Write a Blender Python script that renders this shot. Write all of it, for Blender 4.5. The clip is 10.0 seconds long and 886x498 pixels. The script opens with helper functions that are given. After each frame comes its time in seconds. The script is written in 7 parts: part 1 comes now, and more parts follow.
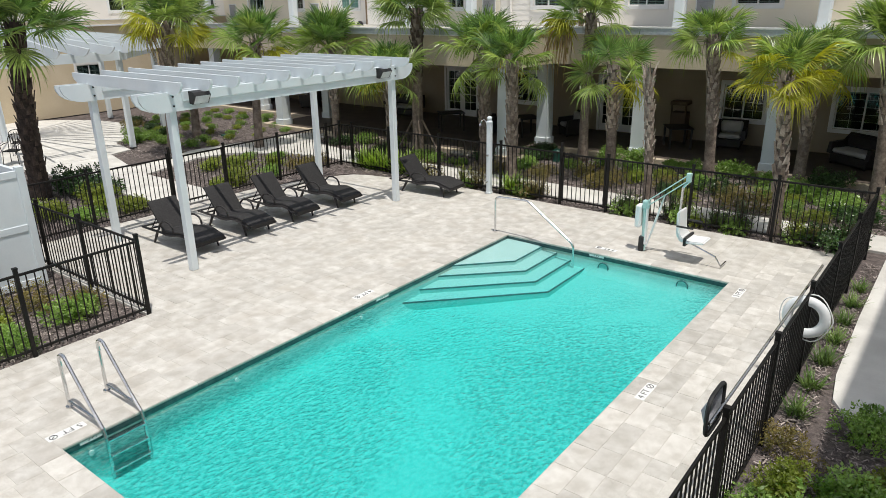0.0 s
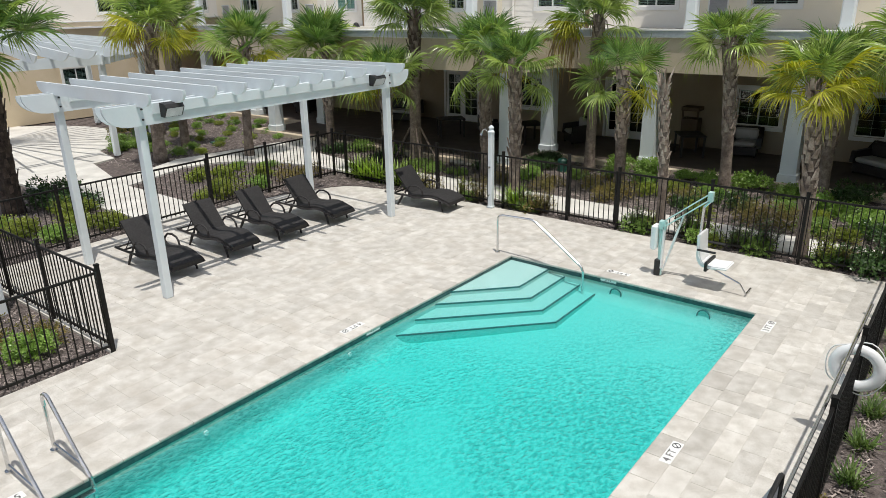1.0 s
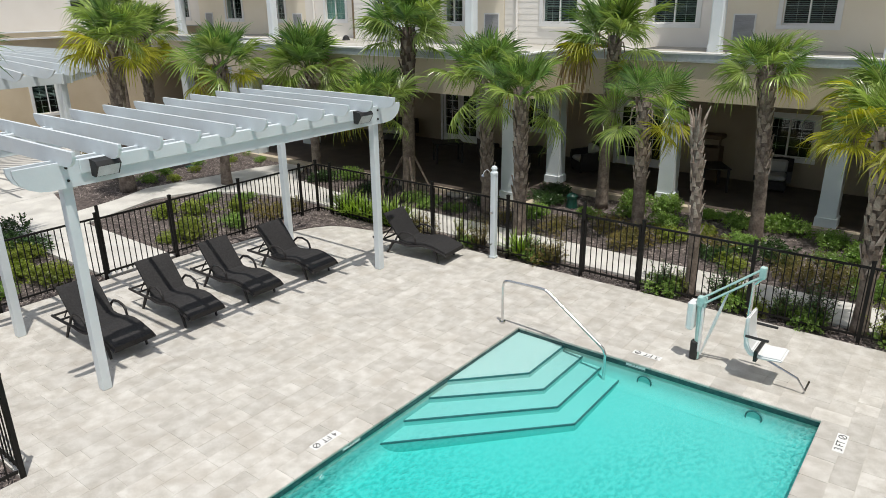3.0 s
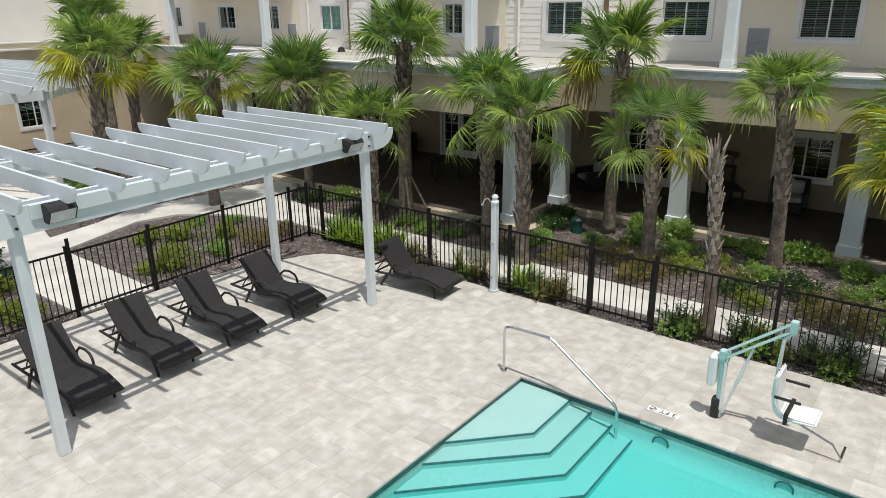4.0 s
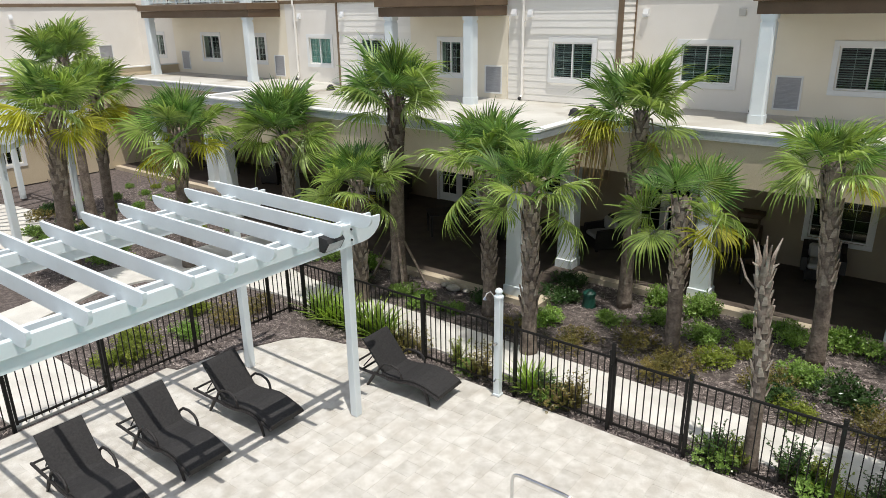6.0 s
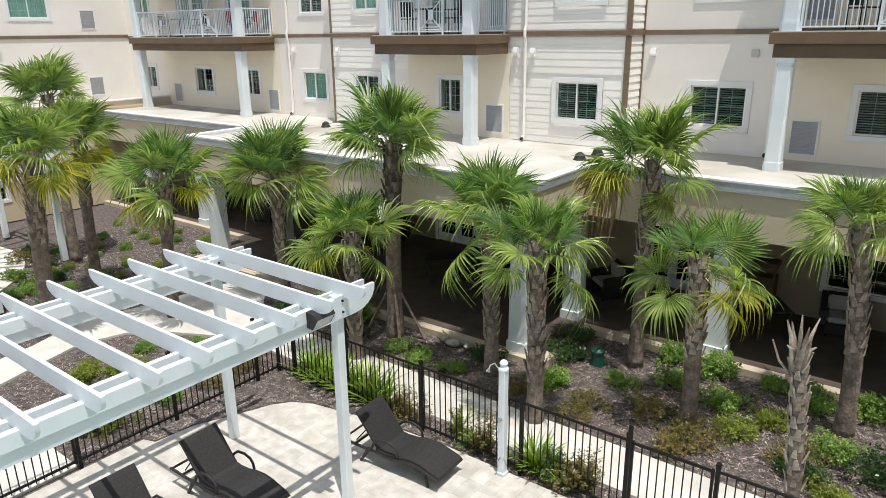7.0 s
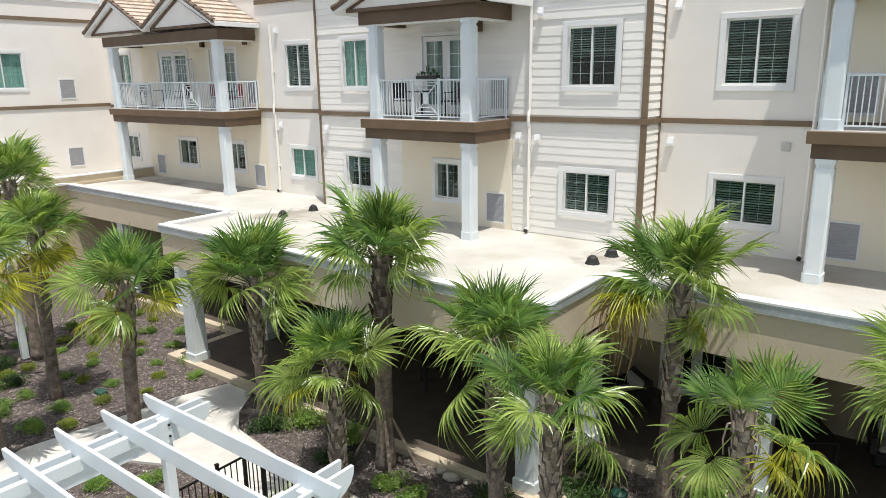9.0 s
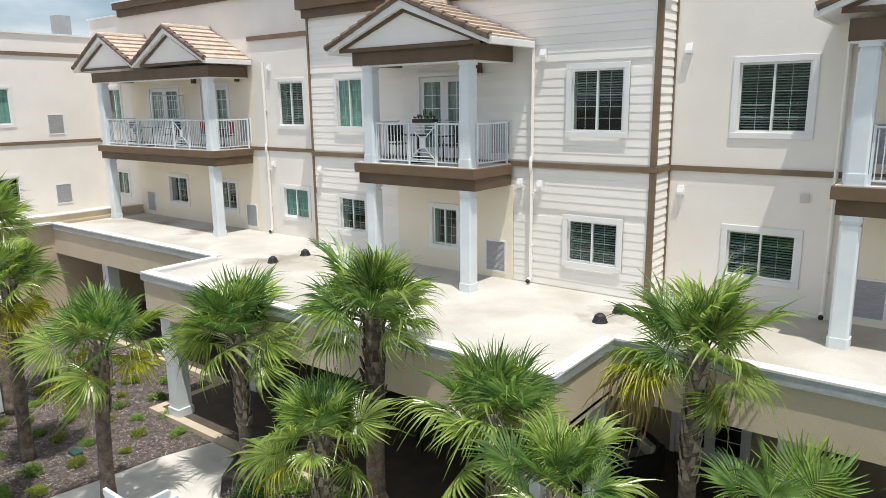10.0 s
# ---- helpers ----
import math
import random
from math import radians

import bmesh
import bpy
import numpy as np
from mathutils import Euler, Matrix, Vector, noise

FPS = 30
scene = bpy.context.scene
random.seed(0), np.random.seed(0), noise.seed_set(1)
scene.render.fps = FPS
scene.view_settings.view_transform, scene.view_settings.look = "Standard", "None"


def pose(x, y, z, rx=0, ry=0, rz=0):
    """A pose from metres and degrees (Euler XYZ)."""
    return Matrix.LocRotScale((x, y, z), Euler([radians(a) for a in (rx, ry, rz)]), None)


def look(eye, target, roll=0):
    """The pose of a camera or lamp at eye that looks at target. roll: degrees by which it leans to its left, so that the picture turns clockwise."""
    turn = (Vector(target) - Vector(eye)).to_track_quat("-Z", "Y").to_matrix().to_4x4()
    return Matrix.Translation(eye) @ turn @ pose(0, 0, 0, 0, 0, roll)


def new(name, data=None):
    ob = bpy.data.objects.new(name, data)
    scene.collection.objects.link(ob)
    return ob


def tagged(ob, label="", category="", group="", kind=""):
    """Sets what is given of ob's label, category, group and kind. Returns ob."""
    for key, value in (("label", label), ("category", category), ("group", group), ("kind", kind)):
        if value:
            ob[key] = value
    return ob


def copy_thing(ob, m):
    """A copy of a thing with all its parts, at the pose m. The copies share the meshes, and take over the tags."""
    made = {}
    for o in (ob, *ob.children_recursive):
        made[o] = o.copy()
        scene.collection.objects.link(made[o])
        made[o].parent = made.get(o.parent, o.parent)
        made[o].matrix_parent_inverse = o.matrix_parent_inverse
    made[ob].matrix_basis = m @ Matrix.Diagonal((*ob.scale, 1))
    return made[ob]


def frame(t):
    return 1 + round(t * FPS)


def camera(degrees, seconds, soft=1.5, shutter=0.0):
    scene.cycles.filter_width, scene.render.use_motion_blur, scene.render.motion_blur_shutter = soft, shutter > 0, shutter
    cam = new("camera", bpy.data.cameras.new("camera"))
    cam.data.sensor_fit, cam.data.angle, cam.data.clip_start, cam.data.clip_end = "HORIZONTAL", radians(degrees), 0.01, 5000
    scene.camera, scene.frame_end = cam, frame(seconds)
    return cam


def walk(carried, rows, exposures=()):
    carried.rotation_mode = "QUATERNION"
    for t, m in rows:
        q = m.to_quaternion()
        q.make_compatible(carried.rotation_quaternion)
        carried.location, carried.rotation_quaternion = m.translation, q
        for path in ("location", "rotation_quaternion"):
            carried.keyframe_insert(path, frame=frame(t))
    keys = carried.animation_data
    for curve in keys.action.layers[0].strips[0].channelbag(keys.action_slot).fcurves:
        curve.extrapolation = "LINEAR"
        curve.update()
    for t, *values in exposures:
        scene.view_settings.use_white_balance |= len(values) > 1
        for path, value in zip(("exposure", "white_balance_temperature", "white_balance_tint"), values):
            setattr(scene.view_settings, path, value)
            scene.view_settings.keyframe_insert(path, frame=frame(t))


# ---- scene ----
cam = camera(65.4, 10.0, soft=0.45)
PATH = [
    (0, (0.166, 0.16, 4.922), (-0.997, 1.64, 4.244), -1.0),
    (0.5, (-0.2, 0.676, 4.944), (-1.364, 2.154, 4.266), -1.0),
    (1, (-0.562, 1.205, 4.953), (-1.727, 2.682, 4.275), -1.1),
    (1.5, (-0.94, 1.685, 5.007), (-2.103, 3.164, 4.328), -1.1),
    (2, (-1.331, 2.149, 5.119), (-2.488, 3.631, 4.44), -0.9),
    (2.5, (-1.704, 2.631, 5.269), (-2.859, 4.115, 4.587), -0.7),
    (4, (-2.672, 4.1, 5.657), (-3.833, 5.583, 4.984), -0.8),
    (4.5, (-3.032, 4.565, 5.857), (-4.19, 6.05, 5.182), -0.8),
    (5, (-3.373, 5.036, 6.133), (-4.53, 6.521, 5.459), -0.8),
    (5.5, (-3.699, 5.517, 6.355), (-4.858, 7.003, 5.684), -0.8),
    (7, (-4.737, 6.822, 6.982), (-5.904, 8.332, 6.382), -0.7),
    (7.5, (-5.071, 7.263, 7.164), (-6.241, 8.782, 6.596), -0.6),
    (8, (-5.388, 7.691, 7.457), (-6.562, 9.218, 6.916), -0.7),
    (8.5, (-5.721, 8.133, 7.747), (-6.897, 9.667, 7.231), -0.8),
    (9, (-6.042, 8.601, 7.966), (-7.223, 10.141, 7.483), -0.8),
    (9.5, (-6.355, 9.039, 8.194), (-7.539, 10.586, 7.743), -0.8),
    (10, (-6.662, 9.488, 8.394), (-7.85, 11.043, 7.979), -0.7),
]
walk(cam, [(t, look(eye, target, roll)) for t, eye, target, roll in PATH],
     exposures=[(0, 0.0), (2.5, -0.08), (4.5, -0.1), (5.5, 0.04), (7.2, 0.31), (8.5, 0.37), (10, 0.29)])

# ---- world and sun ----
SUN_DIR = Vector((0.24, -0.152, 1.0)).normalized()
world = bpy.data.worlds.new("world")
world.use_nodes = True
scene.world = world
wn, wl = world.node_tree.nodes, world.node_tree.links
sky = wn.new("ShaderNodeTexSky")
sky.sky_type, sky.sun_disc = "NISHITA", False
sky.sun_elevation, sky.sun_rotation = math.asin(SUN_DIR.z), math.atan2(SUN_DIR.x, SUN_DIR.y)
sky.altitude, sky.air_density, sky.dust_density, sky.ozone_density = 5, 1.0, 1.6, 1.0
wcoord = wn.new("ShaderNodeTexCoord")
wmap = wn.new("ShaderNodeMapping")
wmap.inputs["Scale"].default_value = (1.0, 1.0, 2.6)
wnoise = wn.new("ShaderNodeTexNoise")
wnoise.inputs["Scale"].default_value, wnoise.inputs["Detail"].default_value = 2.2, 7.0
wramp = wn.new("ShaderNodeValToRGB")
wramp.color_ramp.elements[0].position, wramp.color_ramp.elements[1].position = 0.42, 0.68
wmix = wn.new("ShaderNodeMix")
wmix.data_type = "RGBA"
wmix.inputs[7].default_value = (10.0, 10.3, 10.8, 1)
wl.new(wcoord.outputs["Generated"], wmap.inputs["Vector"])
wl.new(wmap.outputs["Vector"], wnoise.inputs["Vector"])
wl.new(wnoise.outputs["Fac"], wramp.inputs["Fac"])
wl.new(wramp.outputs["Color"], wmix.inputs[0])
wl.new(sky.outputs["Color"], wmix.inputs[6])
wl.new(wmix.outputs[2], wn["Background"].inputs["Color"])
wn["Background"].inputs["Strength"].default_value = 0.1
sun_data = bpy.data.lights.new("sun", "SUN")
sun_data.energy, sun_data.angle, sun_data.color = 3.5, radians(0.53), (1.0, 0.96, 0.9)
sun = new("sun", sun_data)
sun.matrix_world = look((20, -20, 60), Vector((20, -20, 60)) - SUN_DIR)


# ---- materials ----
def material(name, c1, c2, scale=4.0, rough=0.6, bump=0.0, bscale=60.0, metal=0.0, fine=None, spec=0.5, vary=0.0,
             stain=None, stain_scale=0.7, stain_amount=0.5, hi=0.68, lo=0.35):
    """Two-scale procedural surface: broad c1/c2 mottling, a finer grain, per-object variation, optional stains and relief."""
    mat = bpy.data.materials.new(name)
    mat.use_nodes = True
    nt = mat.node_tree
    n, l = nt.nodes, nt.links
    b = n["Principled BSDF"]
    b.inputs["Roughness"].default_value, b.inputs["Metallic"].default_value = rough, metal
    b.inputs["Specular IOR Level"].default_value = spec
    tc, oi = n.new("ShaderNodeTexCoord"), n.new("ShaderNodeObjectInfo")
    add = n.new("ShaderNodeVectorMath")
    add.operation = "MULTIPLY_ADD"
    comb = n.new("ShaderNodeCombineXYZ")
    for k in range(3):
        l.new(oi.outputs["Random"], comb.inputs[k])
    add.inputs[1].default_value = (37.0, 53.0, 19.0)
    l.new(comb.outputs[0], add.inputs[0])
    l.new(tc.outputs["Object"], add.inputs[2])
    n1 = n.new("ShaderNodeTexNoise")
    n1.inputs["Scale"].default_value, n1.inputs["Detail"].default_value = scale, 6.0
    l.new(add.outputs[0], n1.inputs["Vector"])
    r1 = n.new("ShaderNodeValToRGB")
    r1.color_ramp.elements[0].position, r1.color_ramp.elements[1].position = lo, hi
    r1.color_ramp.elements[0].color, r1.color_ramp.elements[1].color = (*c1, 1), (*c2, 1)
    l.new(n1.outputs["Fac"], r1.inputs["Fac"])
    col = r1.outputs["Color"]
    n2 = n.new("ShaderNodeTexNoise")
    n2.inputs["Scale"].default_value, n2.inputs["Detail"].default_value = bscale, 3.0
    l.new(add.outputs[0], n2.inputs["Vector"])
    mixf = n.new("ShaderNodeMix")
    mixf.data_type, mixf.blend_type = "RGBA", "OVERLAY"
    mixf.inputs[0].default_value = 0.25 if fine is None else fine
    l.new(col, mixf.inputs[6])
    l.new(n2.outputs["Fac"], mixf.inputs[7])
    col = mixf.outputs[2]
    if stain:
        n3 = n.new("ShaderNodeTexNoise")
        n3.inputs["Scale"].default_value, n3.inputs["Detail"].default_value = stain_scale, 8.0
        l.new(tc.outputs["Object"], n3.inputs["Vector"])
        r3 = n.new("ShaderNodeValToRGB")
        r3.color_ramp.elements[0].position, r3.color_ramp.elements[1].position = 0.5, 0.72
        r3.color_ramp.elements[1].color = (stain_amount,) * 3 + (1,)
        l.new(n3.outputs["Fac"], r3.inputs["Fac"])
        ms = n.new("ShaderNodeMix")
        ms.data_type = "RGBA"
        ms.inputs[7].default_value = (*stain, 1)
        l.new(r3.outputs["Color"], ms.inputs[0])
        l.new(col, ms.inputs[6])
        col = ms.outputs[2]
    if vary:
        hsv = n.new("ShaderNodeHueSaturation")
        mr = n.new("ShaderNodeMapRange")
        mr.inputs[3].default_value, mr.inputs[4].default_value = 1 - vary, 1 + vary
        l.new(oi.outputs["Random"], mr.inputs[0])
        l.new(mr.outputs[0], hsv.inputs["Value"])
        l.new(col, hsv.inputs["Color"])
        col = hsv.outputs["Color"]
    l.new(col, b.inputs["Base Color"])
    if bump:
        bp = n.new("ShaderNodeBump")
        bp.inputs["Strength"].default_value, bp.inputs["Distance"].default_value = 1.0, bump
        l.new(n2.outputs["Fac"], bp.inputs["Height"])
        l.new(bp.outputs["Normal"], b.inputs["Normal"])
    return mat


def island_tint(mat, amount):
    """Lets the loose pieces of a joined mesh differ in brightness."""
    n, l = mat.node_tree.nodes, mat.node_tree.links
    b = n["Principled BSDF"]
    src = b.inputs["Base Color"].links[0].from_socket
    geo, mr, hsv = n.new("ShaderNodeNewGeometry"), n.new("ShaderNodeMapRange"), n.new("ShaderNodeHueSaturation")
    mr.inputs[3].default_value, mr.inputs[4].default_value = 1 - amount, 1 + amount
    l.new(geo.outputs["Random Per Island"], mr.inputs[0])
    l.new(mr.outputs[0], hsv.inputs["Value"])
    l.new(src, hsv.inputs["Color"])
    l.new(hsv.outputs["Color"], b.inputs["Base Color"])
    return mat


def leaf_material(name, c1, c2, trans=0.35, rough=0.45, amount=0.35):
    mat = material(name, c1, c2, 3.0, rough, 0.0, 30.0, fine=0.15, vary=0.18)
    island_tint(mat, amount)
    n, l = mat.node_tree.nodes, mat.node_tree.links
    b = n["Principled BSDF"]
    tr = n.new("ShaderNodeBsdfTranslucent")
    mx = n.new("ShaderNodeMixShader")
    mx.inputs[0].default_value = trans
    src = b.inputs["Base Color"].links[0].from_socket
    bright = n.new("ShaderNodeHueSaturation")
    bright.inputs["Value"].default_value, bright.inputs["Saturation"].default_value = 1.5, 1.15
    l.new(src, bright.inputs["Color"])
    l.new(bright.outputs["Color"], tr.inputs["Color"])
    l.new(b.outputs[0], mx.inputs[1])
    l.new(tr.outputs[0], mx.inputs[2])
    l.new(mx.outputs[0], n["Material Output"].inputs["Surface"])
    return mat


def glass_material(name, tint, gloss_rough=0.02, bump=0.0, bscale=3.0, ior=1.5, sheet=False):
    mat = bpy.data.materials.new(name)
    mat.use_nodes = True
    n, l = mat.node_tree.nodes, mat.node_tree.links
    n.remove(n["Principled BSDF"])
    tr, gl, mx, fr = n.new("ShaderNodeBsdfTransparent"), n.new("ShaderNodeBsdfGlossy"), n.new("ShaderNodeMixShader"), n.new("ShaderNodeFresnel")
    tr.inputs["Color"].default_value = (*tint, 1)
    gl.inputs["Roughness"].default_value = gloss_rough
    fr.inputs["IOR"].default_value = ior
    if bump:
        tc = n.new("ShaderNodeTexCoord")
        n1, n2, ad, bp = n.new("ShaderNodeTexNoise"), n.new("ShaderNodeTexNoise"), n.new("ShaderNodeMath"), n.new("ShaderNodeBump")
        n1.inputs["Scale"].default_value, n1.inputs["Detail"].default_value, n1.inputs["Distortion"].default_value = bscale, 2.0, 0.4
        n2.inputs["Scale"].default_value, n2.inputs["Detail"].default_value = bscale * 3.3, 2.0
        # Ripples stretched along the camera's heading to look even-sided in its view.
        view_stretch = n.new("ShaderNodeMapping")
        view_stretch.inputs["Rotation"].default_value, view_stretch.inputs["Scale"].default_value = (0, 0, radians(-38)), (1.0, 0.6, 1.0)
        l.new(tc.outputs["Object"], view_stretch.inputs["Vector"])
        l.new(view_stretch.outputs["Vector"], n1.inputs["Vector"])
        l.new(view_stretch.outputs["Vector"], n2.inputs["Vector"])
        ad.operation = "MULTIPLY_ADD"
        ad.inputs[1].default_value = 0.35
        l.new(n2.outputs["Fac"], ad.inputs[0])
        l.new(n1.outputs["Fac"], ad.inputs[2])
        calm, crp = n.new("ShaderNodeTexNoise"), n.new("ShaderNodeMapRange")
        calm.inputs["Scale"].default_value, calm.inputs["Detail"].default_value = 0.45, 2.0
        l.new(tc.outputs["Object"], calm.inputs["Vector"])
        crp.inputs[1].default_value, crp.inputs[2].default_value, crp.inputs[3].default_value, crp.inputs[4].default_value = 0.38, 0.50, 0.3, 1.0
        l.new(calm.outputs["Fac"], crp.inputs[0])
        bp.inputs["Distance"].default_value = bump
        l.new(ad.outputs[0], bp.inputs["Height"])
        l.new(bp.outputs["Normal"], gl.inputs["Normal"])
        l.new(bp.outputs["Normal"], fr.inputs["Normal"])
        # Light and dark caustic flecks painted into the water's tint.
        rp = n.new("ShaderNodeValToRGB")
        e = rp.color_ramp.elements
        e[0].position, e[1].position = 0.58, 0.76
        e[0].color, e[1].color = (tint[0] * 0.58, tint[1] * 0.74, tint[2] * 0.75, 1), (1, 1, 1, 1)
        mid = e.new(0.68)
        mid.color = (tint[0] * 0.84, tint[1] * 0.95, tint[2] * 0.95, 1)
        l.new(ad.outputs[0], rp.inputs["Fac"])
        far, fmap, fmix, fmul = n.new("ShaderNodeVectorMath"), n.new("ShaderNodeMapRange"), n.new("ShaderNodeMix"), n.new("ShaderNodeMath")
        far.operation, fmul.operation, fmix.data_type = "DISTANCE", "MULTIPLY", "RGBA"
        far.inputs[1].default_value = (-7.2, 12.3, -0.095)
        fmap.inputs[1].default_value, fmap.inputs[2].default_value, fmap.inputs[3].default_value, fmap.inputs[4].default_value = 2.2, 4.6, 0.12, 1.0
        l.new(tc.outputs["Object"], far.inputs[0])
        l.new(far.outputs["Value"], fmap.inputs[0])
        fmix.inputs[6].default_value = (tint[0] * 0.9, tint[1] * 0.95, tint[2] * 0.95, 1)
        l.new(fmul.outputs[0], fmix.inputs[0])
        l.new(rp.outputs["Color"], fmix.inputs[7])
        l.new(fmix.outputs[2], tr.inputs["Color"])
        l.new(crp.outputs[0], fmul.inputs[0])
        l.new(fmap.outputs[0], fmul.inputs[1])
        l.new(fmul.outputs[0], bp.inputs["Strength"])
    gloss = fr.outputs[0]
    if sheet:
        lw, pw, ma = n.new("ShaderNodeLayerWeight"), n.new("ShaderNodeMath"), n.new("ShaderNodeMath")
        lw.inputs["Blend"].default_value = 0.5
        pw.operation, ma.operation = "POWER", "MULTIPLY_ADD"
        pw.inputs[1].default_value, ma.inputs[1].default_value, ma.inputs[2].default_value = 5.0, 0.96, 0.04
        l.new(lw.outputs["Facing"], pw.inputs[0])
        l.new(pw.outputs[0], ma.inputs[0])
        gloss = ma.outputs[0]
    l.new(gloss, mx.inputs[0])
    l.new(tr.outputs[0], mx.inputs[1])
    l.new(gl.outputs[0], mx.inputs[2])
    l.new(mx.outputs[0], n["Material Output"].inputs["Surface"])
    return mat


def depth_tinted_plaster():
    """Plaster with water's light absorption painted in: near white on steps, deep aqua below."""
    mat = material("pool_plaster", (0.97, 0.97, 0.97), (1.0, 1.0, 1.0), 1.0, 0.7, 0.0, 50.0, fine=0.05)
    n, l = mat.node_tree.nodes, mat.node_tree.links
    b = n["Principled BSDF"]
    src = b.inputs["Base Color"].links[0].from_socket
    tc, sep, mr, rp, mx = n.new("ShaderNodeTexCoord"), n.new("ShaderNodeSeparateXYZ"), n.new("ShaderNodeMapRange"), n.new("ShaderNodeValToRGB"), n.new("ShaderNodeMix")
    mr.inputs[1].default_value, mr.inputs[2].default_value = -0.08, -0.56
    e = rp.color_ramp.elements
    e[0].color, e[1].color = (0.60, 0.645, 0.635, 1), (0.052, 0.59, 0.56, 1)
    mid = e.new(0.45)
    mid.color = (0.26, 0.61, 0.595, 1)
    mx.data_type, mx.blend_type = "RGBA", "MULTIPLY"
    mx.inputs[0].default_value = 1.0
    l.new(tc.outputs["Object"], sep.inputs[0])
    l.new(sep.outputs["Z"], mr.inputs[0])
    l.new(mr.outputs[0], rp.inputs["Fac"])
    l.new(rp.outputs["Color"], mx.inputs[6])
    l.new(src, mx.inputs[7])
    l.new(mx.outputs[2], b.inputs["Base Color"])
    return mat


